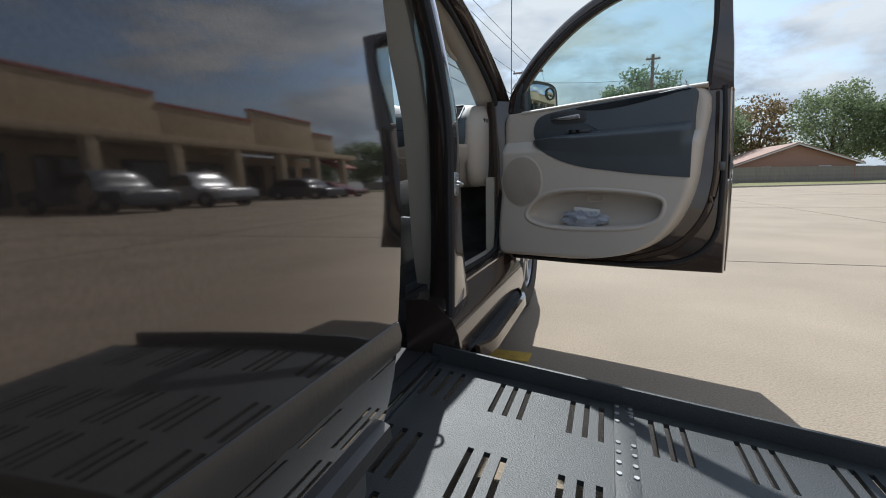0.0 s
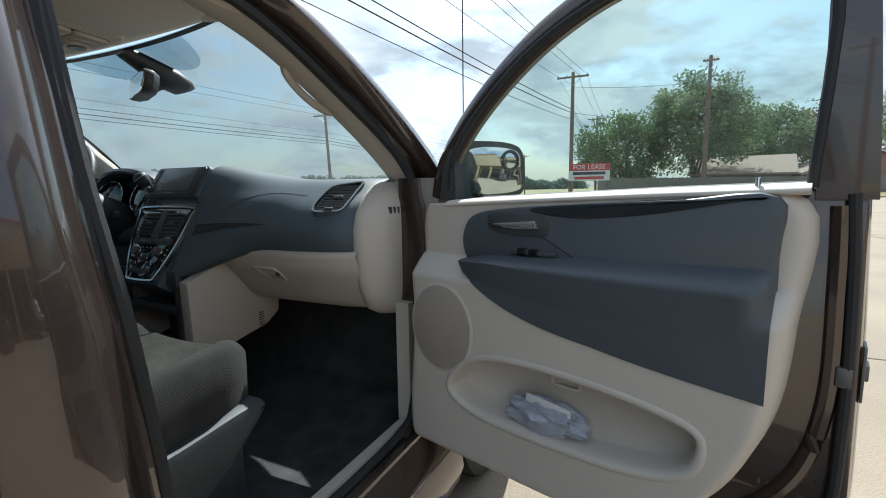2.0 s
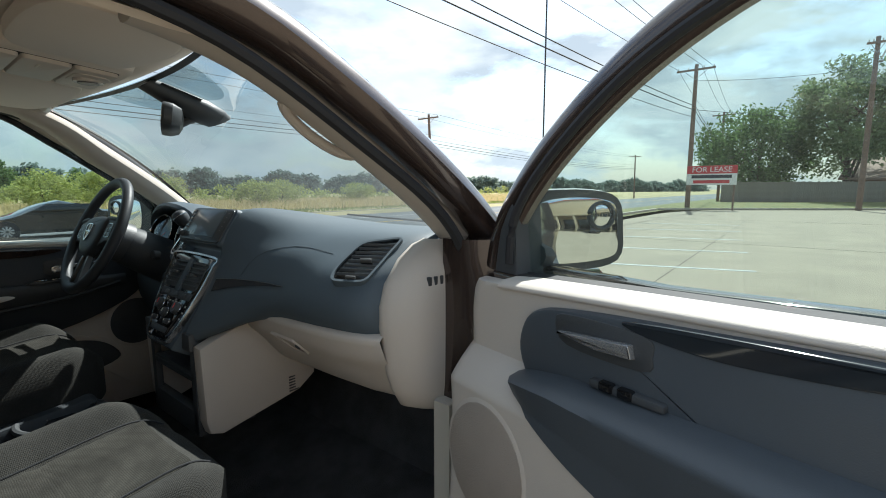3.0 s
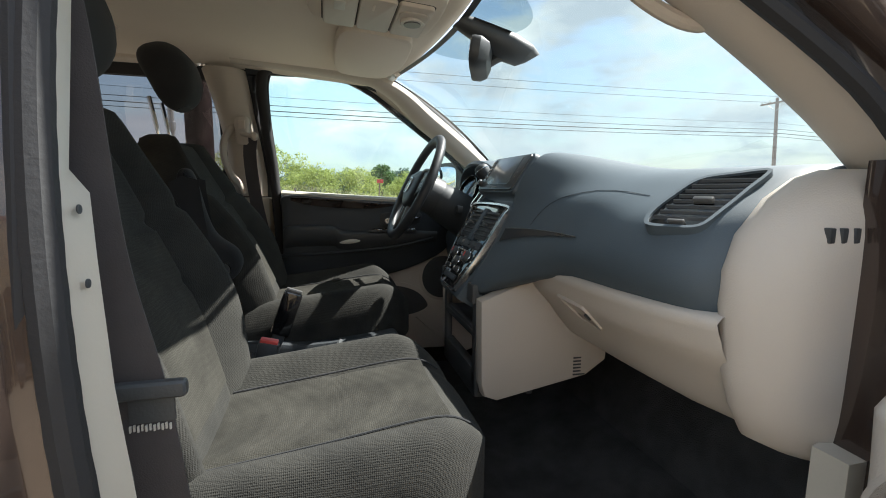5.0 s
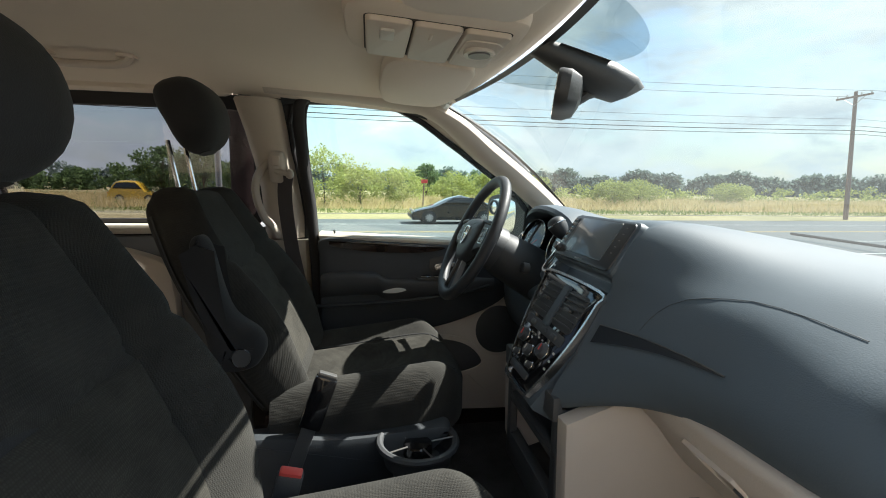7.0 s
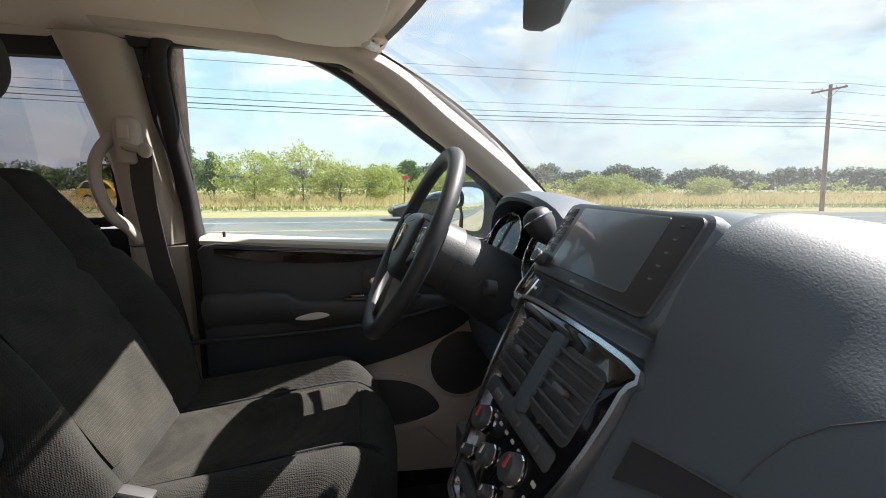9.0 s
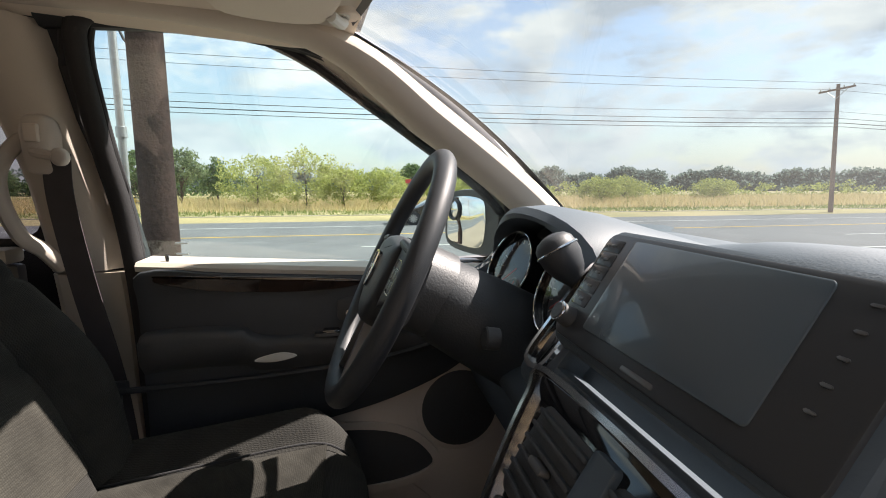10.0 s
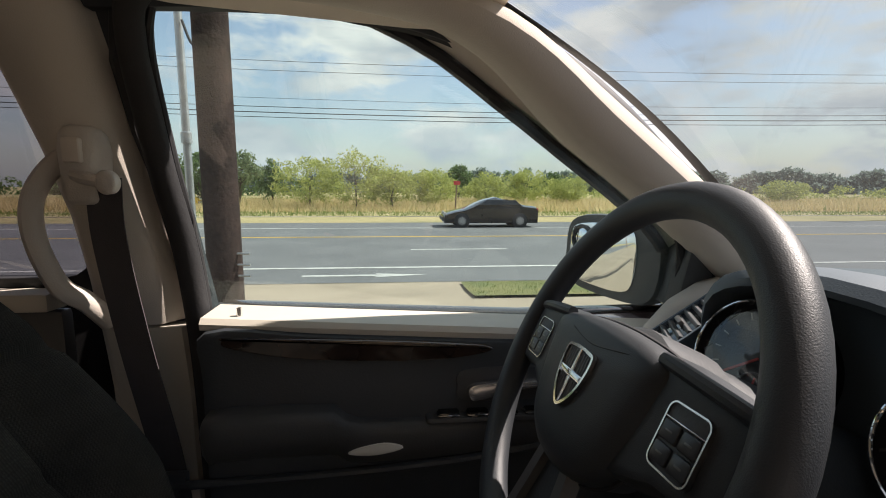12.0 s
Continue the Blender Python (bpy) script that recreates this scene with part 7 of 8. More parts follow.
kerb(-28.7, -200, -28.7, 400, -0.55, 0.12)
kerb(-5.6, 14, -5.6, 30.6)
kerb(-5.6, 31.2, 40, 63.1)
tagged(part("verge_grass", sheet(lambda u, v: Vector((-5.6 + 46 * u, 31.3 + 32.2 * u + (9.5 - 5 * u) * v, 0.10 + 0.22 * v)), 20, 4), GRASSG), "short green verge beyond the lot", "grass", "", "structure")
tagged(part("roadside_verge", sheet(lambda u, v: Vector((-9.0 + 3.4 * u, 14 + 130 * v, ground_z(-9.0 + 3.4 * u) * (1 - min(1, v * 12)) + 0.03 + (-0.45 if u < 0.05 else -0.1) * min(1, v * 12))), 6, 20), GRASSG), "grass verge along the road", "grass", "", "structure")
tagged(part("grass_island", sheet(lambda u, v: Vector((-8.75 + 1.75 * u, 1.6 + 12.5 * v, ground_z(-8.75 + 1.75 * u) + 0.05)), 6, 10), GRASSG), "patch of mown grass beside the drive", "grass", "", "structure")


def grass_blades(name, n, area, h0, h1, w, material, label, seed, zf=ground_z):
    """Many thin blades in one mesh."""
    rng = np.random.default_rng(seed)
    x = rng.uniform(area[0], area[1], n)
    y = rng.uniform(area[2], area[3], n)
    h = rng.uniform(h0, h1, n) * (0.6 + 0.7 * (np.sin(x * 0.7 + 1.3 * np.sin(y * 0.23)) * 0.5 + 0.5))
    a = rng.uniform(0, math.pi, n)
    dx, dy = np.cos(a) * w, np.sin(a) * w
    lx, ly = rng.normal(0, 0.38, n) * h, rng.normal(0, 0.38, n) * h
    z = np.array([zf(q) for q in x])
    v = np.empty((n, 3, 3))
    v[:, 0] = np.stack((x - dx, y - dy, z), 1)
    v[:, 1] = np.stack((x + dx, y + dy, z), 1)
    v[:, 2] = np.stack((x + lx, y + ly, z + h), 1)
    me = bpy.data.meshes.new(name)
    me.from_pydata(v.reshape(-1, 3).tolist(), [], np.arange(n * 3).reshape(-1, 3).tolist())
    me.materials.append(material)
    return tagged(new(name, me), label, "grass", "", "stuff")


BLADE_Y = leaf("dry_grass", (0.50, 0.38, 0.18), (0.70, 0.57, 0.33))
BLADE_G = leaf("green_grass", (0.10, 0.15, 0.035), (0.26, 0.30, 0.08))
grass_blades("tall_dry_grass", 120000, (-62, -33.5, -60, 110), 0.22, 0.80, 0.026, BLADE_Y, "tall dry yellow grass across the road", 3)
grass_blades("green_weeds", 16000, (-80, -34, -60, 120), 0.2, 0.7, 0.04, BLADE_G, "green weeds among the dry grass", 4)
grass_blades("verge_blades", 14000, (-33.5, -29.0, -60, 90), 0.06, 0.25, 0.03, BLADE_G, "short roadside grass", 5)
grass_blades("island_blades", 9000, (-8.72, -7.05, 1.65, 14), 0.03, 0.09, 0.008, BLADE_G, "mown grass blades", 6)


# ---- plants ----
def leaves(bm_pts, rng, size, n_each, spread):
    """Leaf cards scattered round clump centres; returns verts and faces."""
    c = np.asarray(bm_pts)
    n = len(c) * n_each
    base = np.repeat(c, n_each, 0)
    d = rng.normal(0, 1, (n, 3))
    d /= np.linalg.norm(d, axis=1)[:, None]
    p = base + d * (spread * rng.uniform(0.2, 1.0, n) ** 0.6)[:, None] * np.array((1, 1, 0.8))
    a = rng.normal(0, 1, (n, 3))
    b = rng.normal(0, 1, (n, 3))
    a /= np.linalg.norm(a, axis=1)[:, None]
    b -= (a * b).sum(1)[:, None] * a
    b /= np.linalg.norm(b, axis=1)[:, None]
    s = (size * rng.uniform(0.6, 1.3, n))[:, None]
    v = np.stack((p - a * s, p + b * s * 0.5, p + a * s, p - b * s * 0.5), 1)
    return v.reshape(-1, 3), np.arange(n * 4).reshape(-1, 4)


BARK = mat("bark", (0.10, 0.075, 0.055), rough=0.95, var=0.3, scale=6, bump=1.0, bscale=30, bdist=0.02)


def tree(name, loc, h, rad, seed, material, label, clumps=150, n_each=26, size=0.22, spread=0.8, trunk=0.25, crown_from=0.3, group="", shape=1.0):
    rng = np.random.default_rng(seed)
    t = thing(name, label, "tree" if h > 4.5 else "bush", Matrix.Translation(loc), group)
    bm = bmesh.new()
    top = Vector((rng.normal(0, 0.05) * h, rng.normal(0, 0.05) * h, h * 0.72))
    trunk_pts = spline([(0, 0, -0.2), (top.x * 0.3, top.y * 0.3, h * 0.3), tuple(top)], 5)
    tube(trunk_pts, 1, 8, bm=bm, radii=[trunk * (1 - 0.8 * i / (len(trunk_pts) - 1)) for i in range(len(trunk_pts))])
    cs = []
    k = 0
    while len(cs) < clumps:
        a, e = rng.uniform(0, 2 * math.pi), rng.uniform(-1, 1)
        r = rng.uniform(0.25, 1.0) ** 0.5
        q = math.sqrt(1 - e * e)
        lob = 1 + 0.28 * math.sin(3 * a + seed) * math.cos(2 * e + seed)
        z = h * (crown_from + (1 - crown_from) * (0.5 + 0.5 * e * r))
        w = rad * lob * r * q * (1.0 if shape == 1.0 else (1.25 - (z / h - crown_from) / (1 - crown_from)) * shape)
        cs.append((w * math.cos(a), w * math.sin(a), z))
    for i in range(0, len(cs), max(1, len(cs) // 16)):
        e = Vector(cs[i])
        st = trunk_pts[min(len(trunk_pts) - 1, 2 + i % (len(trunk_pts) - 2))]
        mid = (st + e) / 2 + Vector((0, 0, 0.06 * h))
        tube(spline([st, mid, e], 3), 1, 5, bm=bm, radii=[trunk * 0.35, trunk * 0.3, trunk * 0.26, trunk * 0.2, trunk * 0.15, trunk * 0.1, trunk * 0.05])
    part("trunk", bm, BARK, t)
    v, f = leaves(cs, rng, size, n_each, spread)
    me = bpy.data.meshes.new("crown")
    me.from_pydata(v.tolist(), [], f.tolist())
    me.materials.append(material)
    cr = new("crown", me)
    cr.parent = t
    return t


LEAF_L = leaf("light_leaves", (0.28, 0.31, 0.08), (0.50, 0.52, 0.19))
LEAF_D = leaf("dark_leaves", (0.07, 0.115, 0.045), (0.19, 0.26, 0.10))
LEAF_M = leaf("mid_leaves", (0.125, 0.165, 0.085), (0.26, 0.31, 0.165))
# distance haze is mixed into these paler, bluer leaf colours
LEAF_F = leaf("hazed_far_leaves", (0.17, 0.22, 0.20), (0.28, 0.33, 0.28))

# ---- trees and bushes across the road ----
zf = -0.47
for k, (x, y, h, r, sd) in enumerate(((-40, -7.6, 4.4, 3.3, 1), (-38, -3.4, 4.9, 2.9, 2), (-39, -0.4, 3.6, 2.2, 3), (-40, 3.2, 3.5, 2.2, 4), (-46, 9.0, 3.3, 2.4, 5), (-48, 13.5, 3.9, 2.6, 6), (-50, 19.0, 3.2, 2.4, 7), (-44, 26, 2.8, 2.2, 8), (-52, 34, 3.0, 2.6, 9), (-50, 45, 2.8, 2.6, 10))):
    tree("bush", (x, y, zf), h, r, sd, LEAF_L, "feathery light green bush in the dry field", clumps=120, n_each=36, size=0.11, spread=0.55, trunk=0.06, crown_from=0.08, group="field bushes")
tree("tree", (-45, -15.2, zf), 5.2, 2.2, 21, LEAF_M, "small green tree across the road", 90, 30, 0.16, 0.6, 0.13, 0.35, "field trees")
tree("tree", (-52, -14.0, zf), 5.0, 1.6, 22, LEAF_D, "small dark conical evergreen across the road", 90, 34, 0.13, 0.45, 0.12, 0.1, "field trees", 1.1)
tree("tree", (-47, -19.4, zf), 5.2, 2.5, 23, LEAF_D, "dark rounded tree across the road", 110, 30, 0.17, 0.65, 0.16, 0.25, "field trees")
tree("tree", (-62, 8.0, zf), 4.8, 1.9, 25, LEAF_D, "small dark tree in the field", 80, 30, 0.18, 0.55, 0.14, 0.35, "field trees")


def tree_line(name, pts, h0, h1, seed, material, label, size=0.5, n_each=14, spread=1.7):
    """A far wood as one mesh of leaf clumps."""
    rng = np.random.default_rng(seed)
    cs = []
    for (x0, y0), (x1, y1), n in pts:
        for k in range(n):
            t = rng.uniform()
            hh = h0 + (h1 - h0) * (0.5 + 0.3 * math.sin(t * 23 + seed) + 0.2 * math.sin(t * 61)) * rng.uniform(0.75, 1.1)
            m = int(hh * 1.7) + 2
            for q in range(m):
                w = (1 - (q / m) ** 2) * 2.0
                cs.append((x0 + (x1 - x0) * t + rng.normal(0, w), y0 + (y1 - y0) * t + rng.normal(0, w), zf + hh * (q + 0.4) / m))
    v, f = leaves(cs, rng, size, n_each, spread)
    me = bpy.data.meshes.new(name)
    me.from_pydata(v.tolist(), [], f.tolist())
    me.materials.append(material)
    return tagged(new(name, me), label, "woods", "", "stuff")


tree_line("far_woods", [((-190, -140), (-170, 60), 150), ((-170, 60), (-150, 190), 200), ((-150, 190), (-60, 420), 300)], 5.0, 9.5, 31, LEAF_F, "wood along the far edge of the field, haze in its leaf colour", 0.75, 12, 1.7)
tree_line("field_scrub", [((-80, 10), (-90, 70), 60), ((-80, 70), (-75, 170), 60)], 1.2, 3.2, 32, LEAF_L, "pale green scrub in the field", 0.28, 16, 0.8)
tree_line("mid_woods", [((-110, -95), (-105, -20), 60), ((-120, 8), (-115, 45), 40)], 3.0, 6.0, 33, LEAF_D, "dark trees beyond the field", 0.45, 14, 1.2)

# ---- trees beyond the lot ----
tree("tree", (4.6, 53, 0), 12.0, 5.2, 41, LEAF_M, "large green shade tree behind the fence", 260, 62, 0.175, 1.1, 0.35, 0.22, "lot trees")
tree("tree", (-2.0, 54, 0), 8.8, 5.4, 42, LEAF_D, "broad dark green tree behind the fence", 240, 62, 0.175, 1.1, 0.3, 0.12, "lot trees")
tree("tree", (14.5, 72, 0), 11.5, 5.0, 43, LEAF_M, "green tree behind the house", 200, 56, 0.19, 1.1, 0.3, 0.2, "lot trees")
LEAF_B = leaf("browning_leaves", (0.10, 0.075, 0.035), (0.24, 0.17, 0.09))
tree("tree", (20.5, 74, 0), 12.0, 4.8, 44, LEAF_B, "browning half-bare tree behind the house", 150, 22, 0.26, 1.2, 0.3, 0.25, "lot trees")
tree("tree", (29, 73, 0), 12.5, 5.6, 45, LEAF_M, "large green tree behind the fence", 240, 56, 0.19, 1.2, 0.35, 0.15, "lot trees")
tree("tree", (37, 72, 0), 11.5, 5.6, 46, LEAF_M, "large green tree behind the fence", 240, 56, 0.19, 1.2, 0.35, 0.15, "lot trees")
tree("tree", (46, 70, 0), 11.0, 5.6, 47, LEAF_D, "large dark green tree behind the fence", 240, 56, 0.19, 1.2, 0.35, 0.15, "lot trees")
tree("tree", (9.5, 66, 0), 9.0, 4.8, 48, LEAF_D, "dark green tree behind the fence", 200, 56, 0.19, 1.1, 0.3, 0.15, "lot trees")

# ---- fence and house ----
FENCEW = mat("weathered_boards", (0.20, 0.17, 0.145), rough=0.95, var=0.25, scale=3, bump=0.6, bscale=50, col2=(0.30, 0.27, 0.235))
fence = thing("board_fence", "weathered grey board fence beyond the lot", "fence", Matrix.Translation((-3.5, 42.5, 0)) @ Matrix.Rotation(math.atan2(21.0, 36.0), 4, "Z"))
bm = bmesh.new()
rng = random.Random(5)
pk = box((0.135, 0.022, 1.85), (0, 0, 0.95), 0)
pm = bpy.data.meshes.new("board")
pk.to_mesh(pm)
pk.free()
pm.materials.append(FENCEW)
for k in range(290):
    ob = new("board", pm)
    ob.parent = fence
    ob.matrix_basis = Matrix.Translation((0.145 * k, rng.uniform(-0.006, 0.006), rng.uniform(-0.03, 0.03)))
for z in (0.4, 1.5):
    part("rail", box((42.2, 0.04, 0.09), (21, 0.032, z)), FENCEW, fence)

BRICK = mat("brick_far", (0.30, 0.16, 0.11), rough=0.9, var=0.3, scale=14, bump=0.5, bscale=18, col2=(0.42, 0.27, 0.20), bdist=0.02)
ROOFM = mat("roof_shingle", (0.30, 0.19, 0.15), rough=0.9, var=0.2, scale=3, bump=0.5, bscale=12, col2=(0.38, 0.26, 0.21), bdist=0.03)
FASCIA = mat("white_fascia", (0.60, 0.58, 0.54), rough=0.7, var=0.06, bump=0.1)


def house(loc, w, d, hw, hp, rz, label, wallm):
    h = thing("house", label, "house", Matrix.Translation(loc) @ Matrix.Rotation(radians(rz), 4, "Z"), "houses")
    wall = bmesh.new()
    loft([[Vector((x, y, 0)) for x, y in ((-w / 2, -d / 2), (w / 2, -d / 2), (w / 2, d / 2), (-w / 2, d / 2))], [Vector((x, y, hw)) for x, y in ((-w / 2, -d / 2), (w / 2, -d / 2), (w / 2, d / 2), (-w / 2, d / 2))]], bm=wall)
    for y in (-d / 2 + 0.01, d / 2 - 0.01):
        vs = [wall.verts.new(p) for p in ((-w / 2, y, hw), (w / 2, y, hw), (0, y, hp))]
        wall.faces.new(vs)
    part("wall", wall, wallm, h)
    for sx in (-1, 1):
        part("roof", loft([[Vector((sx * (w / 2 + 0.6), y, hw - 0.22)), Vector((0, y, hp + 0.05)), Vector((0, y, hp + 0.22)), Vector((sx * (w / 2 + 0.6), y, hw - 0.05))] for y in (-d / 2 - 0.5, d / 2 + 0.5)]), ROOFM, h, "red-brown shingle roof")
    for sx in (-1, 1):
        part("fascia", loft([[Vector((sx * (w / 2 + 0.6), y, hw - 0.30)), Vector((0, y, hp - 0.03)), Vector((0, y, hp + 0.1)), Vector((sx * (w / 2 + 0.6), y, hw - 0.17))] for y in (-d / 2 - 0.53, -d / 2 - 0.50)]), FASCIA, h)
    for x in (-w * 0.25, w * 0.25):
        wd = part("window", box((1.2, 0.06, 1.1), (x, -d / 2 - 0.03, 1.45), 0.02), FASCIA, h)
        part("pane", box((1.0, 0.03, 0.9), (x, -d / 2 - 0.06, 1.45)), GLOSS, wd)
    return h


house((20.0, 63.5, 0), 11.5, 9, 2.3, 4.3, 8, "brick house with a low red-brown gable roof behind the fence", BRICK)
house((9.5, 58.5, 0), 12, 8, 2.3, 4.0, 80, "house with a low tan roof behind the fence", BRICK)

# ---- lease sign ----
SIGNR = mat("sign_red", (0.55, 0.05, 0.06), rough=0.6, var=0.06, bump=0.05)
SIGNW = mat("sign_white", (0.75, 0.75, 0.74), rough=0.6, var=0.05, bump=0.05)
SIGNK = mat("sign_ink", (0.03, 0.03, 0.04), rough=0.6, bump=0)
sg = thing("lease_sign", "red and white lease sign on two posts", "sign", Matrix.Translation((-3.05, 33.2, 0)))
part("board", box((2.75, 0.04, 1.20), (0, 0, 2.18), 0.005), SIGNW, sg, "white sign board")
part("red_band", box((2.75, 0.05, 0.50), (0, -0.003, 2.53), 0.004), SIGNR, sg, "red upper band")
UP = Matrix.Rotation(radians(90), 4, "X")
bars_text("FOR LEASE", 0.46, SIGNW, sg, Matrix.Translation((0, -0.031, 2.52)) @ UP, "lettering", 0.003)
part("name_bar", box((2.2, 0.008, 0.20), (0, -0.024, 2.10)), SIGNK, sg)
part("number_bar", box((2.0, 0.008, 0.20), (0, -0.024, 1.78)), SIGNR, sg)
for sx in (-1, 1):
    part("post", box((0.10, 0.10, 2.75), (sx * 1.25, 0.07, 1.375), 0.008), POLEW, sg)


# ---- poles and cables ----
def pole(loc, h, r, arm=1.2, label="wooden utility pole with a crossarm", gear=False):
    p = thing("utility_pole", label, "utility pole", Matrix.Translation(loc) @ Matrix.Rotation(radians(3.6 if loc[0] < -18 else 0.0), 4, "X"), "utility poles")
    part("shaft", tube([(0, 0, -0.3), (0, 0, h * 0.5), (0, 0, h)], 1, 16, radii=[r, r * 0.88, r * 0.7]), POLEW, p)
    if arm:
        cr = part("crossarm", box((arm * 2, 0.10, 0.12), (0, -0.12, h - 0.35), 0.01), POLEW, p)
        for x in (-arm + 0.1, -arm * 0.4, arm * 0.4, arm - 0.1):
            part("insulator", cyl(0.04, 0.14, 10, 0.03, m=Matrix.Translation((x, -0.12, h - 0.29))), FASCIA, cr)
        for sx in (-1, 1):
            part("brace", tube([(0, -0.1, h - 0.95), (sx * arm * 0.6, -0.12, h - 0.40)], 0.018, 6), GALV, p)
    if gear:
        part("transformer_bracket", box((0.25, 0.5, 0.08), (0.2, 0, h - 1.4), 0.01), GALV, p)
        for k in range(3):
            part("fuse_cutout", tube([(0.25 + 0.0 * k, -0.2 + 0.2 * k, h - 1.2), (0.38, -0.2 + 0.2 * k, h - 0.8)], 0.04, 8), FASCIA, p)
    return p


pole((-4.4, 33.8, 0), 9.2, 0.16, 1.1)
pole((4.3, 37.5, 0), 10.1, 0.16, 0.5, "wooden utility pole with fittings at its top", True)
pole((-5.9, 60, 0), 9.8, 0.16, 1.1)
pole((-8.2, 112, -0.3), 9.5, 0.15, 1.1)
pole((-6.6, -34, -0.2), 9.6, 0.16, 1.1)
pole((-26, 33.5, -0.5), 8.7, 0.15, 1.2, "wooden utility pole across the road")
pole((-26, 100, -0.5), 8.9, 0.15, 1.2, "wooden utility pole across the road")
pole((-26, -34, -0.5), 9.2, 0.15, 1.2, "wooden utility pole across the road")
wp_ = thing("utility_pole", "thick dark brown wooden utility pole beside the drive", "utility pole", Matrix.Translation((-2.92, -0.64, 0)), "utility poles")
part("shaft", tube([(0, 0, -0.3), (0, 0, 2), (0, 0, 5), (0, 0, 9.0)], 1, 24, radii=[0.106, 0.102, 0.095, 0.08]), POLED, wp_, "weathered brown pole shaft")
for z in (0.80, 0.87, 0.94):
    part("bolt", tube([(0.04, 0.08, z), (0.05, 0.17, z)], 0.007, 8), GALV, wp_)
cd = thing("conduit_pipe", "galvanised conduit pipe standing beside the pole", "pipe", Matrix.Translation((-3.06, -0.88, 0)))
part("pipe", tube([(0, 0, -0.1), (0, 0, 3.5), (0, 0, 7.0)], 0.024, 14), GALV, cd)
for z in (1.62, 0.55):
    part("coupling", cyl(0.033, 0.07, 14, m=Matrix.Translation((0, 0, z))), GALV, cd)
for z in (0.84, 0.92):
    part("clamp", box((0.03, 0.24, 0.02), (0.03, 0.10, z), 0.004), GALV, cd)
part("drop_wire", tube(spline([(0.02, 0.03, 2.35), (0.06, 0.10, 2.20), (0.10, 0.16, 2.30), (0.12, 0.19, 2.8)], 5), 0.008, 8), WIRE, cd)


def cable(a, b, sag, r, label="thin black overhead power cable"):
    pts = []
    for k in range(17):
        t = k / 16
        p = Vector(a).lerp(Vector(b), t)
        p.z -= sag * 4 * t * (1 - t)
        pts.append(p)
    ob = part("overhead_cable", tube(pts, r, 6), WIRE)
    return tagged(ob, label, "cable", "overhead cables")


for dx, z, r in ((-1.0, 9.0, 0.012), (0.3, 9.15, 0.012), (0.95, 9.0, 0.012)):
    cable((-6.6 + dx, -34, z), (-4.4 + dx, 33.7, z - 0.05), 1.1, r)
    cable((-4.4 + dx, 33.7, z - 0.05), (-5.9 + dx, 60, z + 0.5), 0.5, r)
for z, r, s in ((6.9, 0.019, 1.0), (6.65, 0.022, 1.05), (6.2, 0.013, 1.1)):
    cable((-6.5, -34, z), (-4.3, 33.8, z - 0.3), s, r)
    cable((-4.3, 33.8, z - 0.3), (-5.8, 60, z), s * 0.5, r)
cable((-4.4, 33.8, 8.2), (4.3, 37.5, 8.4), 0.2, 0.012)
cable((-4.4, 33.8, 6.4), (24, 60, 6.2), 0.6, 0.014)
for y0, y1 in ((-34, 33.5), (33.5, 100)):
    for dx, z, r in ((-1.0, 8.05, 0.012), (1.0, 8.05, 0.012), (0.1, 5.9, 0.018), (0.15, 5.6, 0.025), (0.15, 5.35, 0.018), (-0.15, 6.4, 0.010)):
        cable((-26 + dx, y0, z + (0.5 if y0 < 0 else 0)), (-26 + dx, y1, z), 0.55, r)

rs = thing("road_sign", "small red sign on a leaning wooden post", "sign", Matrix.Translation((-33.8, 4.35, zf)))
part("post", tube([(0, 0, 0), (0, 0.10, 2.25)], 0.05, 10), POLEW, rs)
part("plate", box((0.03, 0.50, 0.28), (0.06, 0.11, 2.2), 0.01), SIGNR, rs)

# ---- shops behind, seen in the paint and the mirrors ----
STUCCO = mat("tan_stucco", (0.50, 0.40, 0.27), rough=0.92, var=0.08, scale=1.5, bump=0.5, bscale=40)
REDT = mat("red_trim", (0.36, 0.08, 0.05), rough=0.6, var=0.1, bump=0.1)
shop = thing("shop_building", "tan stucco shop row with stepped parapet and dark shopfronts", "building", Matrix.Translation((21.0, 0, 0)) @ Matrix.Diagonal((1, 1, 1.32, 1)))
part("rear_wall", box((0.3, 64, 5.4), (11, 2, 2.7)), STUCCO, shop)
part("roof", box((11, 64, 0.2), (5.5, 2, 4.9)), STUCCO, shop)
for y0, y1, h in ((-30, -10, 5.6), (-10, 4, 6.5), (4, 17, 5.6), (17, 24, 5.1), (24, 31, 5.8), (31, 34, 5.0)):
    part("parapet", box((0.35, y1 - y0 - 0.004, h - 3.1), (0, (y0 + y1) / 2, (h + 3.1) / 2), 0.02), STUCCO, shop, "tan stucco parapet")
    part("red_coping", box((0.5, y1 - y0 - 0.01, 0.14), (0, (y0 + y1) / 2, h + 0.05), 0.02), REDT, shop, "red coping")
part("canopy", box((2.2, 64, 0.35), (-1.0, 2, 3.15), 0.03), STUCCO, shop)
part("shopfront_wall", box((0.2, 64, 3.1), (2.4, 2, 1.55)), STUCCO, shop)
for k in range(16):
    y = -28 + 4 * k
    part("column", box((0.5, 0.5, 3.0), (-1.8, y, 1.5), 0.03), STUCCO, shop)
    w = part("shop_window", box((0.06, 3.1, 2.3), (2.28, y + 2, 1.35), 0.02), DARK, shop)
    part("pane", box((0.03, 2.8, 2.0), (2.245, y + 2, 1.35)), GLOSS, w)
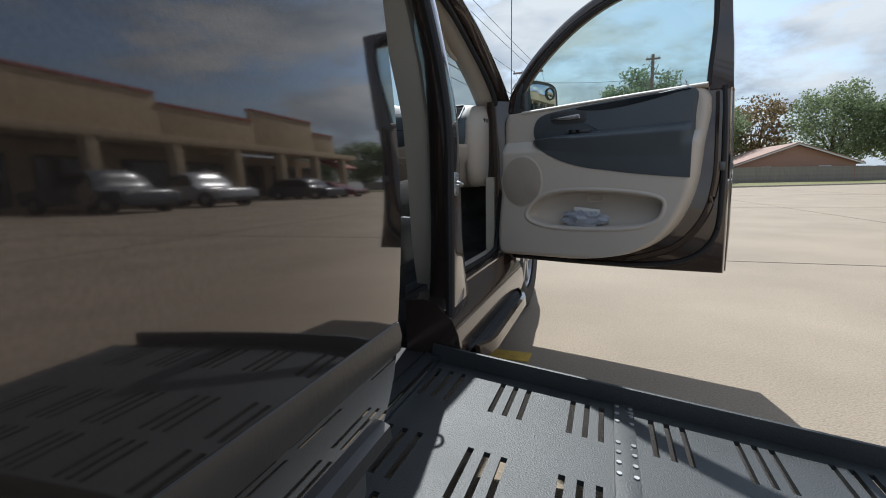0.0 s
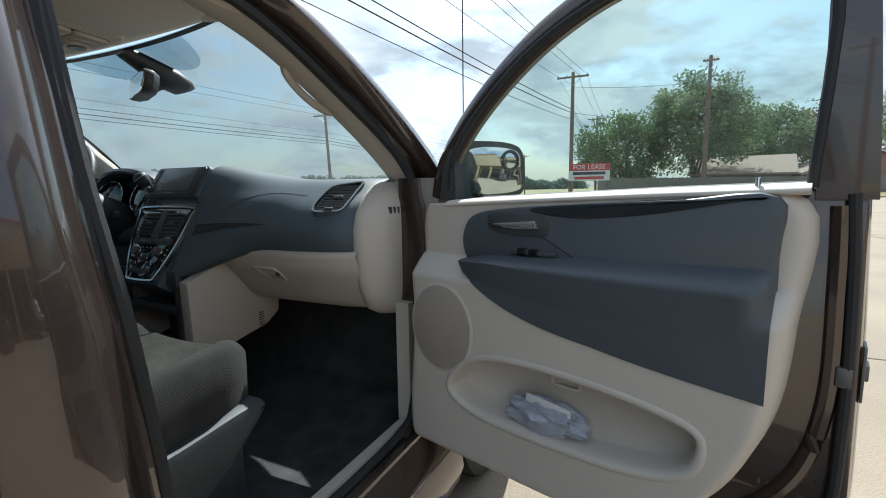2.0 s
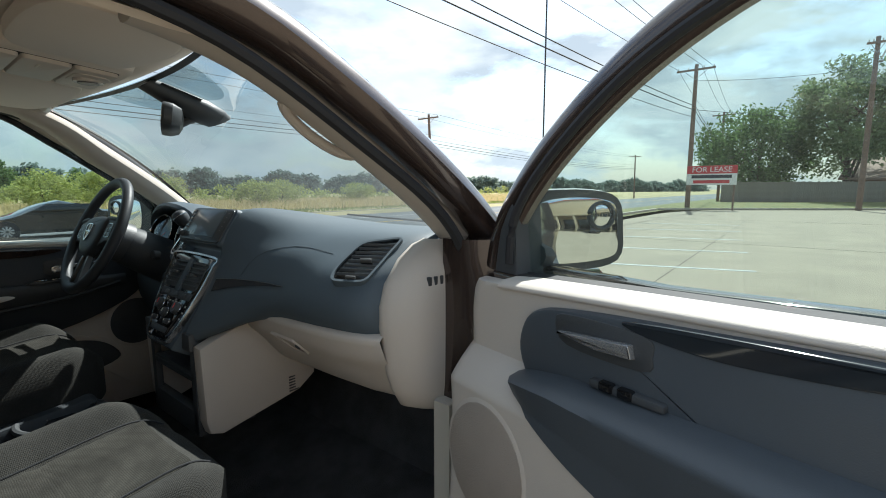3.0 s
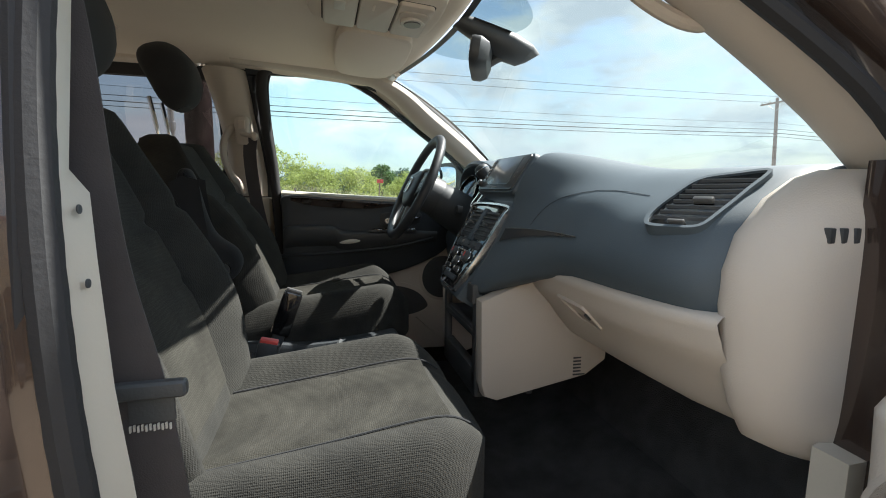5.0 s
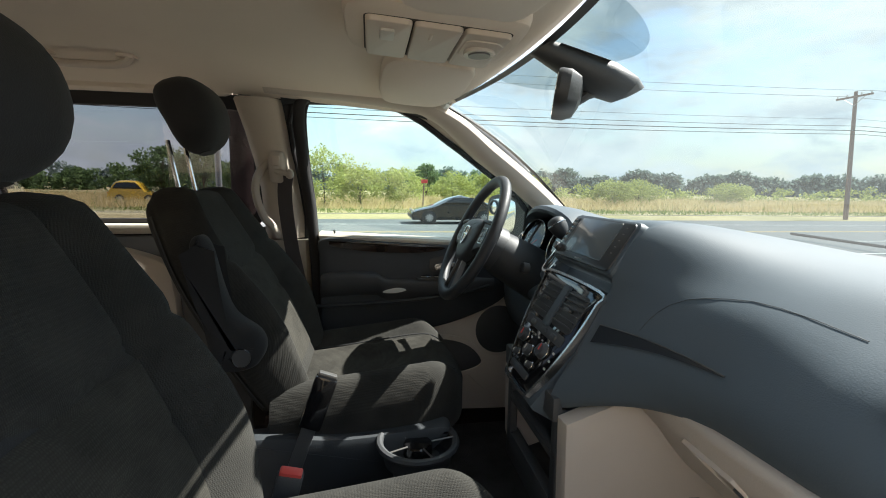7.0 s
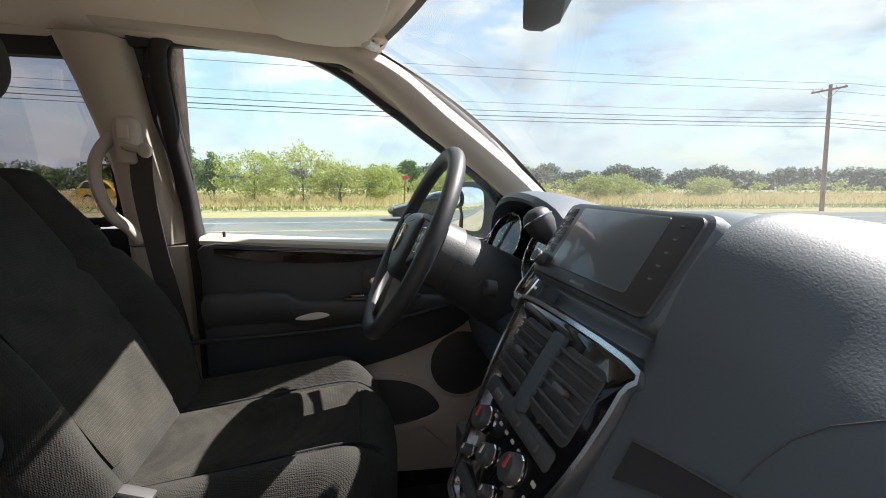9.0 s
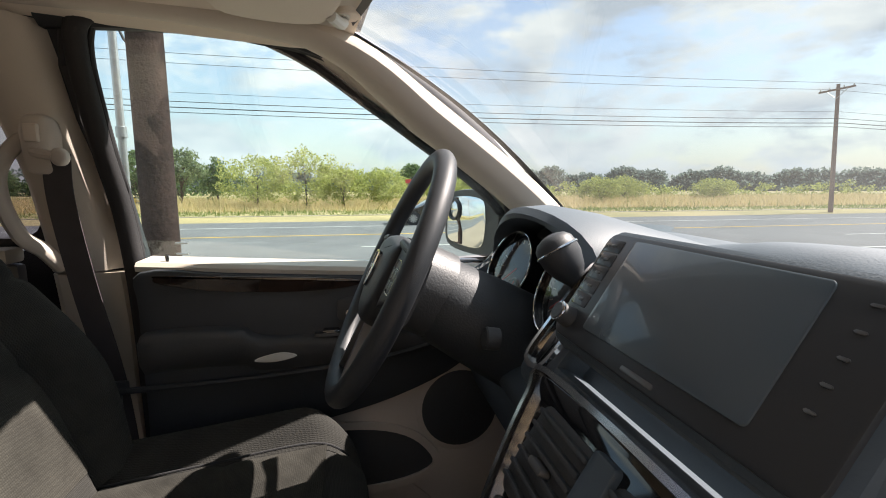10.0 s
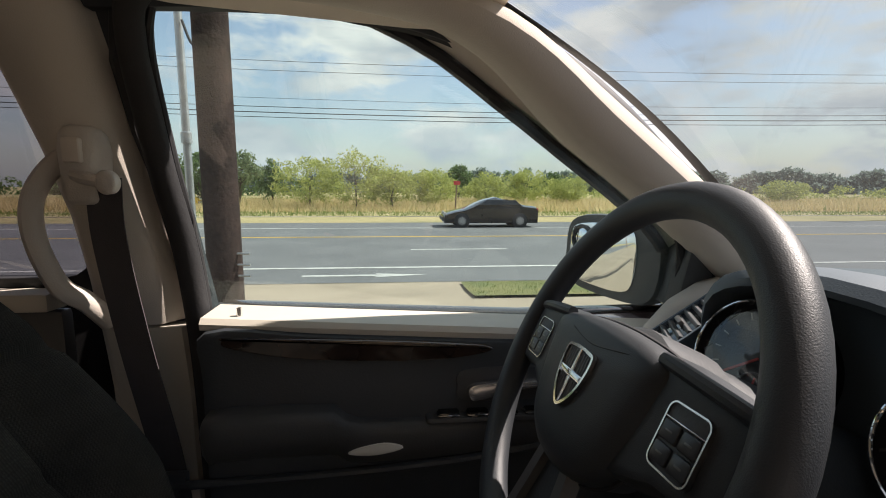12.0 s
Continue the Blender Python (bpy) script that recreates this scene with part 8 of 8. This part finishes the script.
part("red_awning", loft([[Vector((x, y, z)) for x, z in ((0, 3.0), (-1.6, 2.35), (-1.6, 2.25), (0, 2.85))] for y in (31.2, 35.0)]), REDT, shop, "red awning")


# ---- vehicles ----
def car(name, m, L, W, H, style, colour, label, rough=0.25):
    c = thing(name, label, "car" if style != "pickup" else "pickup truck", m, "parked cars" if style != "sedan_road" else "")
    pm_ = mat(name + "_paint", colour, rough=rough, metal=0.3, var=0.06, bump=0, coat=1.0)
    hl = L / 2
    belt_ = H * 0.60
    # outline from nose (+y) to tail: lower body then greenhouse
    if style == "pickup":
        top = [(hl, 0.55), (hl - 0.1, 0.95), (hl - 0.5, 1.05), (hl - 1.35, 1.12), (hl - 1.95, H), (hl - 3.2, H), (hl - 3.45, 1.15), (-hl + 0.1, 1.12), (-hl, 0.6)]
        gh_ = (hl - 1.4, hl - 1.95, hl - 3.15, hl - 3.4)
    elif style == "suv":
        top = [(hl, 0.5), (hl - 0.1, 0.85), (hl - 0.9, 1.0), (hl - 1.25, 1.05), (hl - 1.9, H), (-hl + 0.7, H), (-hl + 0.15, 1.1), (-hl, 0.6)]
        gh_ = (hl - 1.3, hl - 1.9, -hl + 0.75, -hl + 0.3)
    else:
        top = [(hl, 0.45), (hl - 0.06, 0.62), (hl - 0.5, 0.78), (hl - 1.15, 0.93), (hl - 1.9, 1.27), (hl - 2.5, H - 0.01), (-0.35, H), (-hl + 1.3, 1.24), (-hl + 0.6, 1.06), (-hl + 0.08, 0.99), (-hl, 0.7)]
        gh_ = (hl - 1.35, hl - 2.1, -hl + 1.15, -hl + 0.6)
    prof = spline([(0, y, z) for y, z in top], 4)
    low = 0.22 if style != "pickup" else 0.42
    rings = []
    nw = 9
    for i in range(nw):
        u = i / (nw - 1) * 2 - 1
        ring = []
        for p in prof:
            tk = max(0.0, (p.z - belt_) / (H - belt_))
            q = W / 2 * (1 - 0.16 * tk)
            e = 1 - 0.10 * (abs(u) ** 6)
            ring.append(Vector((u * q, p.y * (1 - 0.025 * abs(u) ** 4), low + (p.z - low) * e)))
        ring += [Vector((u * W / 2, -hl * 0.97, low)), Vector((u * W / 2, hl * 0.97, low))]
        rings.append(ring)
    part("body", loft(rings), pm_, c, "", None, 40)
    y1, y2, y3, y4 = gh_
    for sx in (-1, 1):
        o = [(y1 - 0.12, belt_ + 0.06), (y2 - 0.05, H - 0.10), (y3 + 0.02, H - 0.12), (y4 + 0.15, belt_ + 0.10)]
        part("side_window", plate(o, 0.0, 0.012, 0.004, lambda u, v, w, sx=sx: Vector((sx * (W / 2 * (1 - 0.16 * max(0, (w - belt_) / (H - belt_))) - 0.004 + v), u, w))), GLOSS, c)
    for y in (hl - 0.92, -hl + 0.95):
        for sx in (-1, 1):
            r = 0.33 if style != "pickup" else 0.39
            part("arch", cyl(r * 1.14, 0.05, 24, m=Matrix.Translation((sx * (W / 2 - 0.035), y, r)) @ Matrix.Rotation(radians(90 * sx), 4, "Y")), RUBBER, c)
            ty = part("wheel", cyl(r, 0.22, 28, m=Matrix.Translation((sx * (W / 2 - 0.19), y, r)) @ Matrix.Rotation(radians(90 * sx), 4, "Y")), RUBBER, c)
            rim = cyl(r * 0.66, 0.03, 24, m=Matrix.Translation((sx * (W / 2 + 0.018), y, r)) @ Matrix.Rotation(radians(90 * sx), 4, "Y"))
            rr = part("rim", rim, DARK, ty)
            part("spokes", join(*[box((0.02, 0.05, r * 1.2), (sx * (W / 2 + 0.045), 0, 0), 0.004, m=Matrix.Translation((0, y, r)) @ Matrix.Rotation(radians(a), 4, "X")) for a in (0, 36, 72, 108, 144)]), STEEL, ty)
    for sx in (-1, 1):
        part("headlight", box((0.34, 0.10, 0.12), (sx * W * 0.36, hl - 0.12, 0.68 if style != "pickup" else 0.86), 0.03), LENS, c)
        part("tail_light", box((0.22, 0.08, 0.16), (sx * W * 0.40, -hl + 0.06, 0.86), 0.03), RED, c)
    part("bumper", box((W * 0.94, 0.10, 0.18), (0, hl - 0.02, 0.42), 0.04), DARK, c)
    return c


def at(x, y, rz, z=None):
    return Matrix.Translation((x, y, ground_z(x) + 0.006 if z is None else z)) @ Matrix.Rotation(radians(rz), 4, "Z")


car("sedan", at(-22.4, 4.7, 180), 4.7, 1.85, 1.44, "sedan_road", (0.011, 0.014, 0.018), "dark grey electric sedan on the road")
car("pickup_truck", at(17.0, 10.5, 96), 5.8, 2.0, 1.9, "pickup", (0.10, 0.105, 0.11), "dark grey pickup truck parked before the shops")
car("pickup_truck", at(17.0, 14.6, 96), 5.6, 2.0, 1.88, "pickup", (0.45, 0.46, 0.47), "silver pickup truck parked before the shops")
car("parked_suv", at(17.5, 24.0, 95), 4.7, 1.9, 1.72, "suv", (0.10, 0.10, 0.11), "dark suv parked before the shops")
car("parked_sedan", at(17.5, 27.5, 95), 4.6, 1.82, 1.45, "sedan", (0.20, 0.03, 0.03), "dark red car parked before the shops")
car("parked_suv", at(17.5, 4.0, 95), 4.7, 1.9, 1.72, "suv", (0.03, 0.03, 0.035), "black suv parked before the shops")
car("yellow_car", at(-43.5, -20.2, 8, -0.45), 4.1, 1.85, 1.85, "suv", (0.70, 0.42, 0.03), "boxy yellow off-road car across the road")
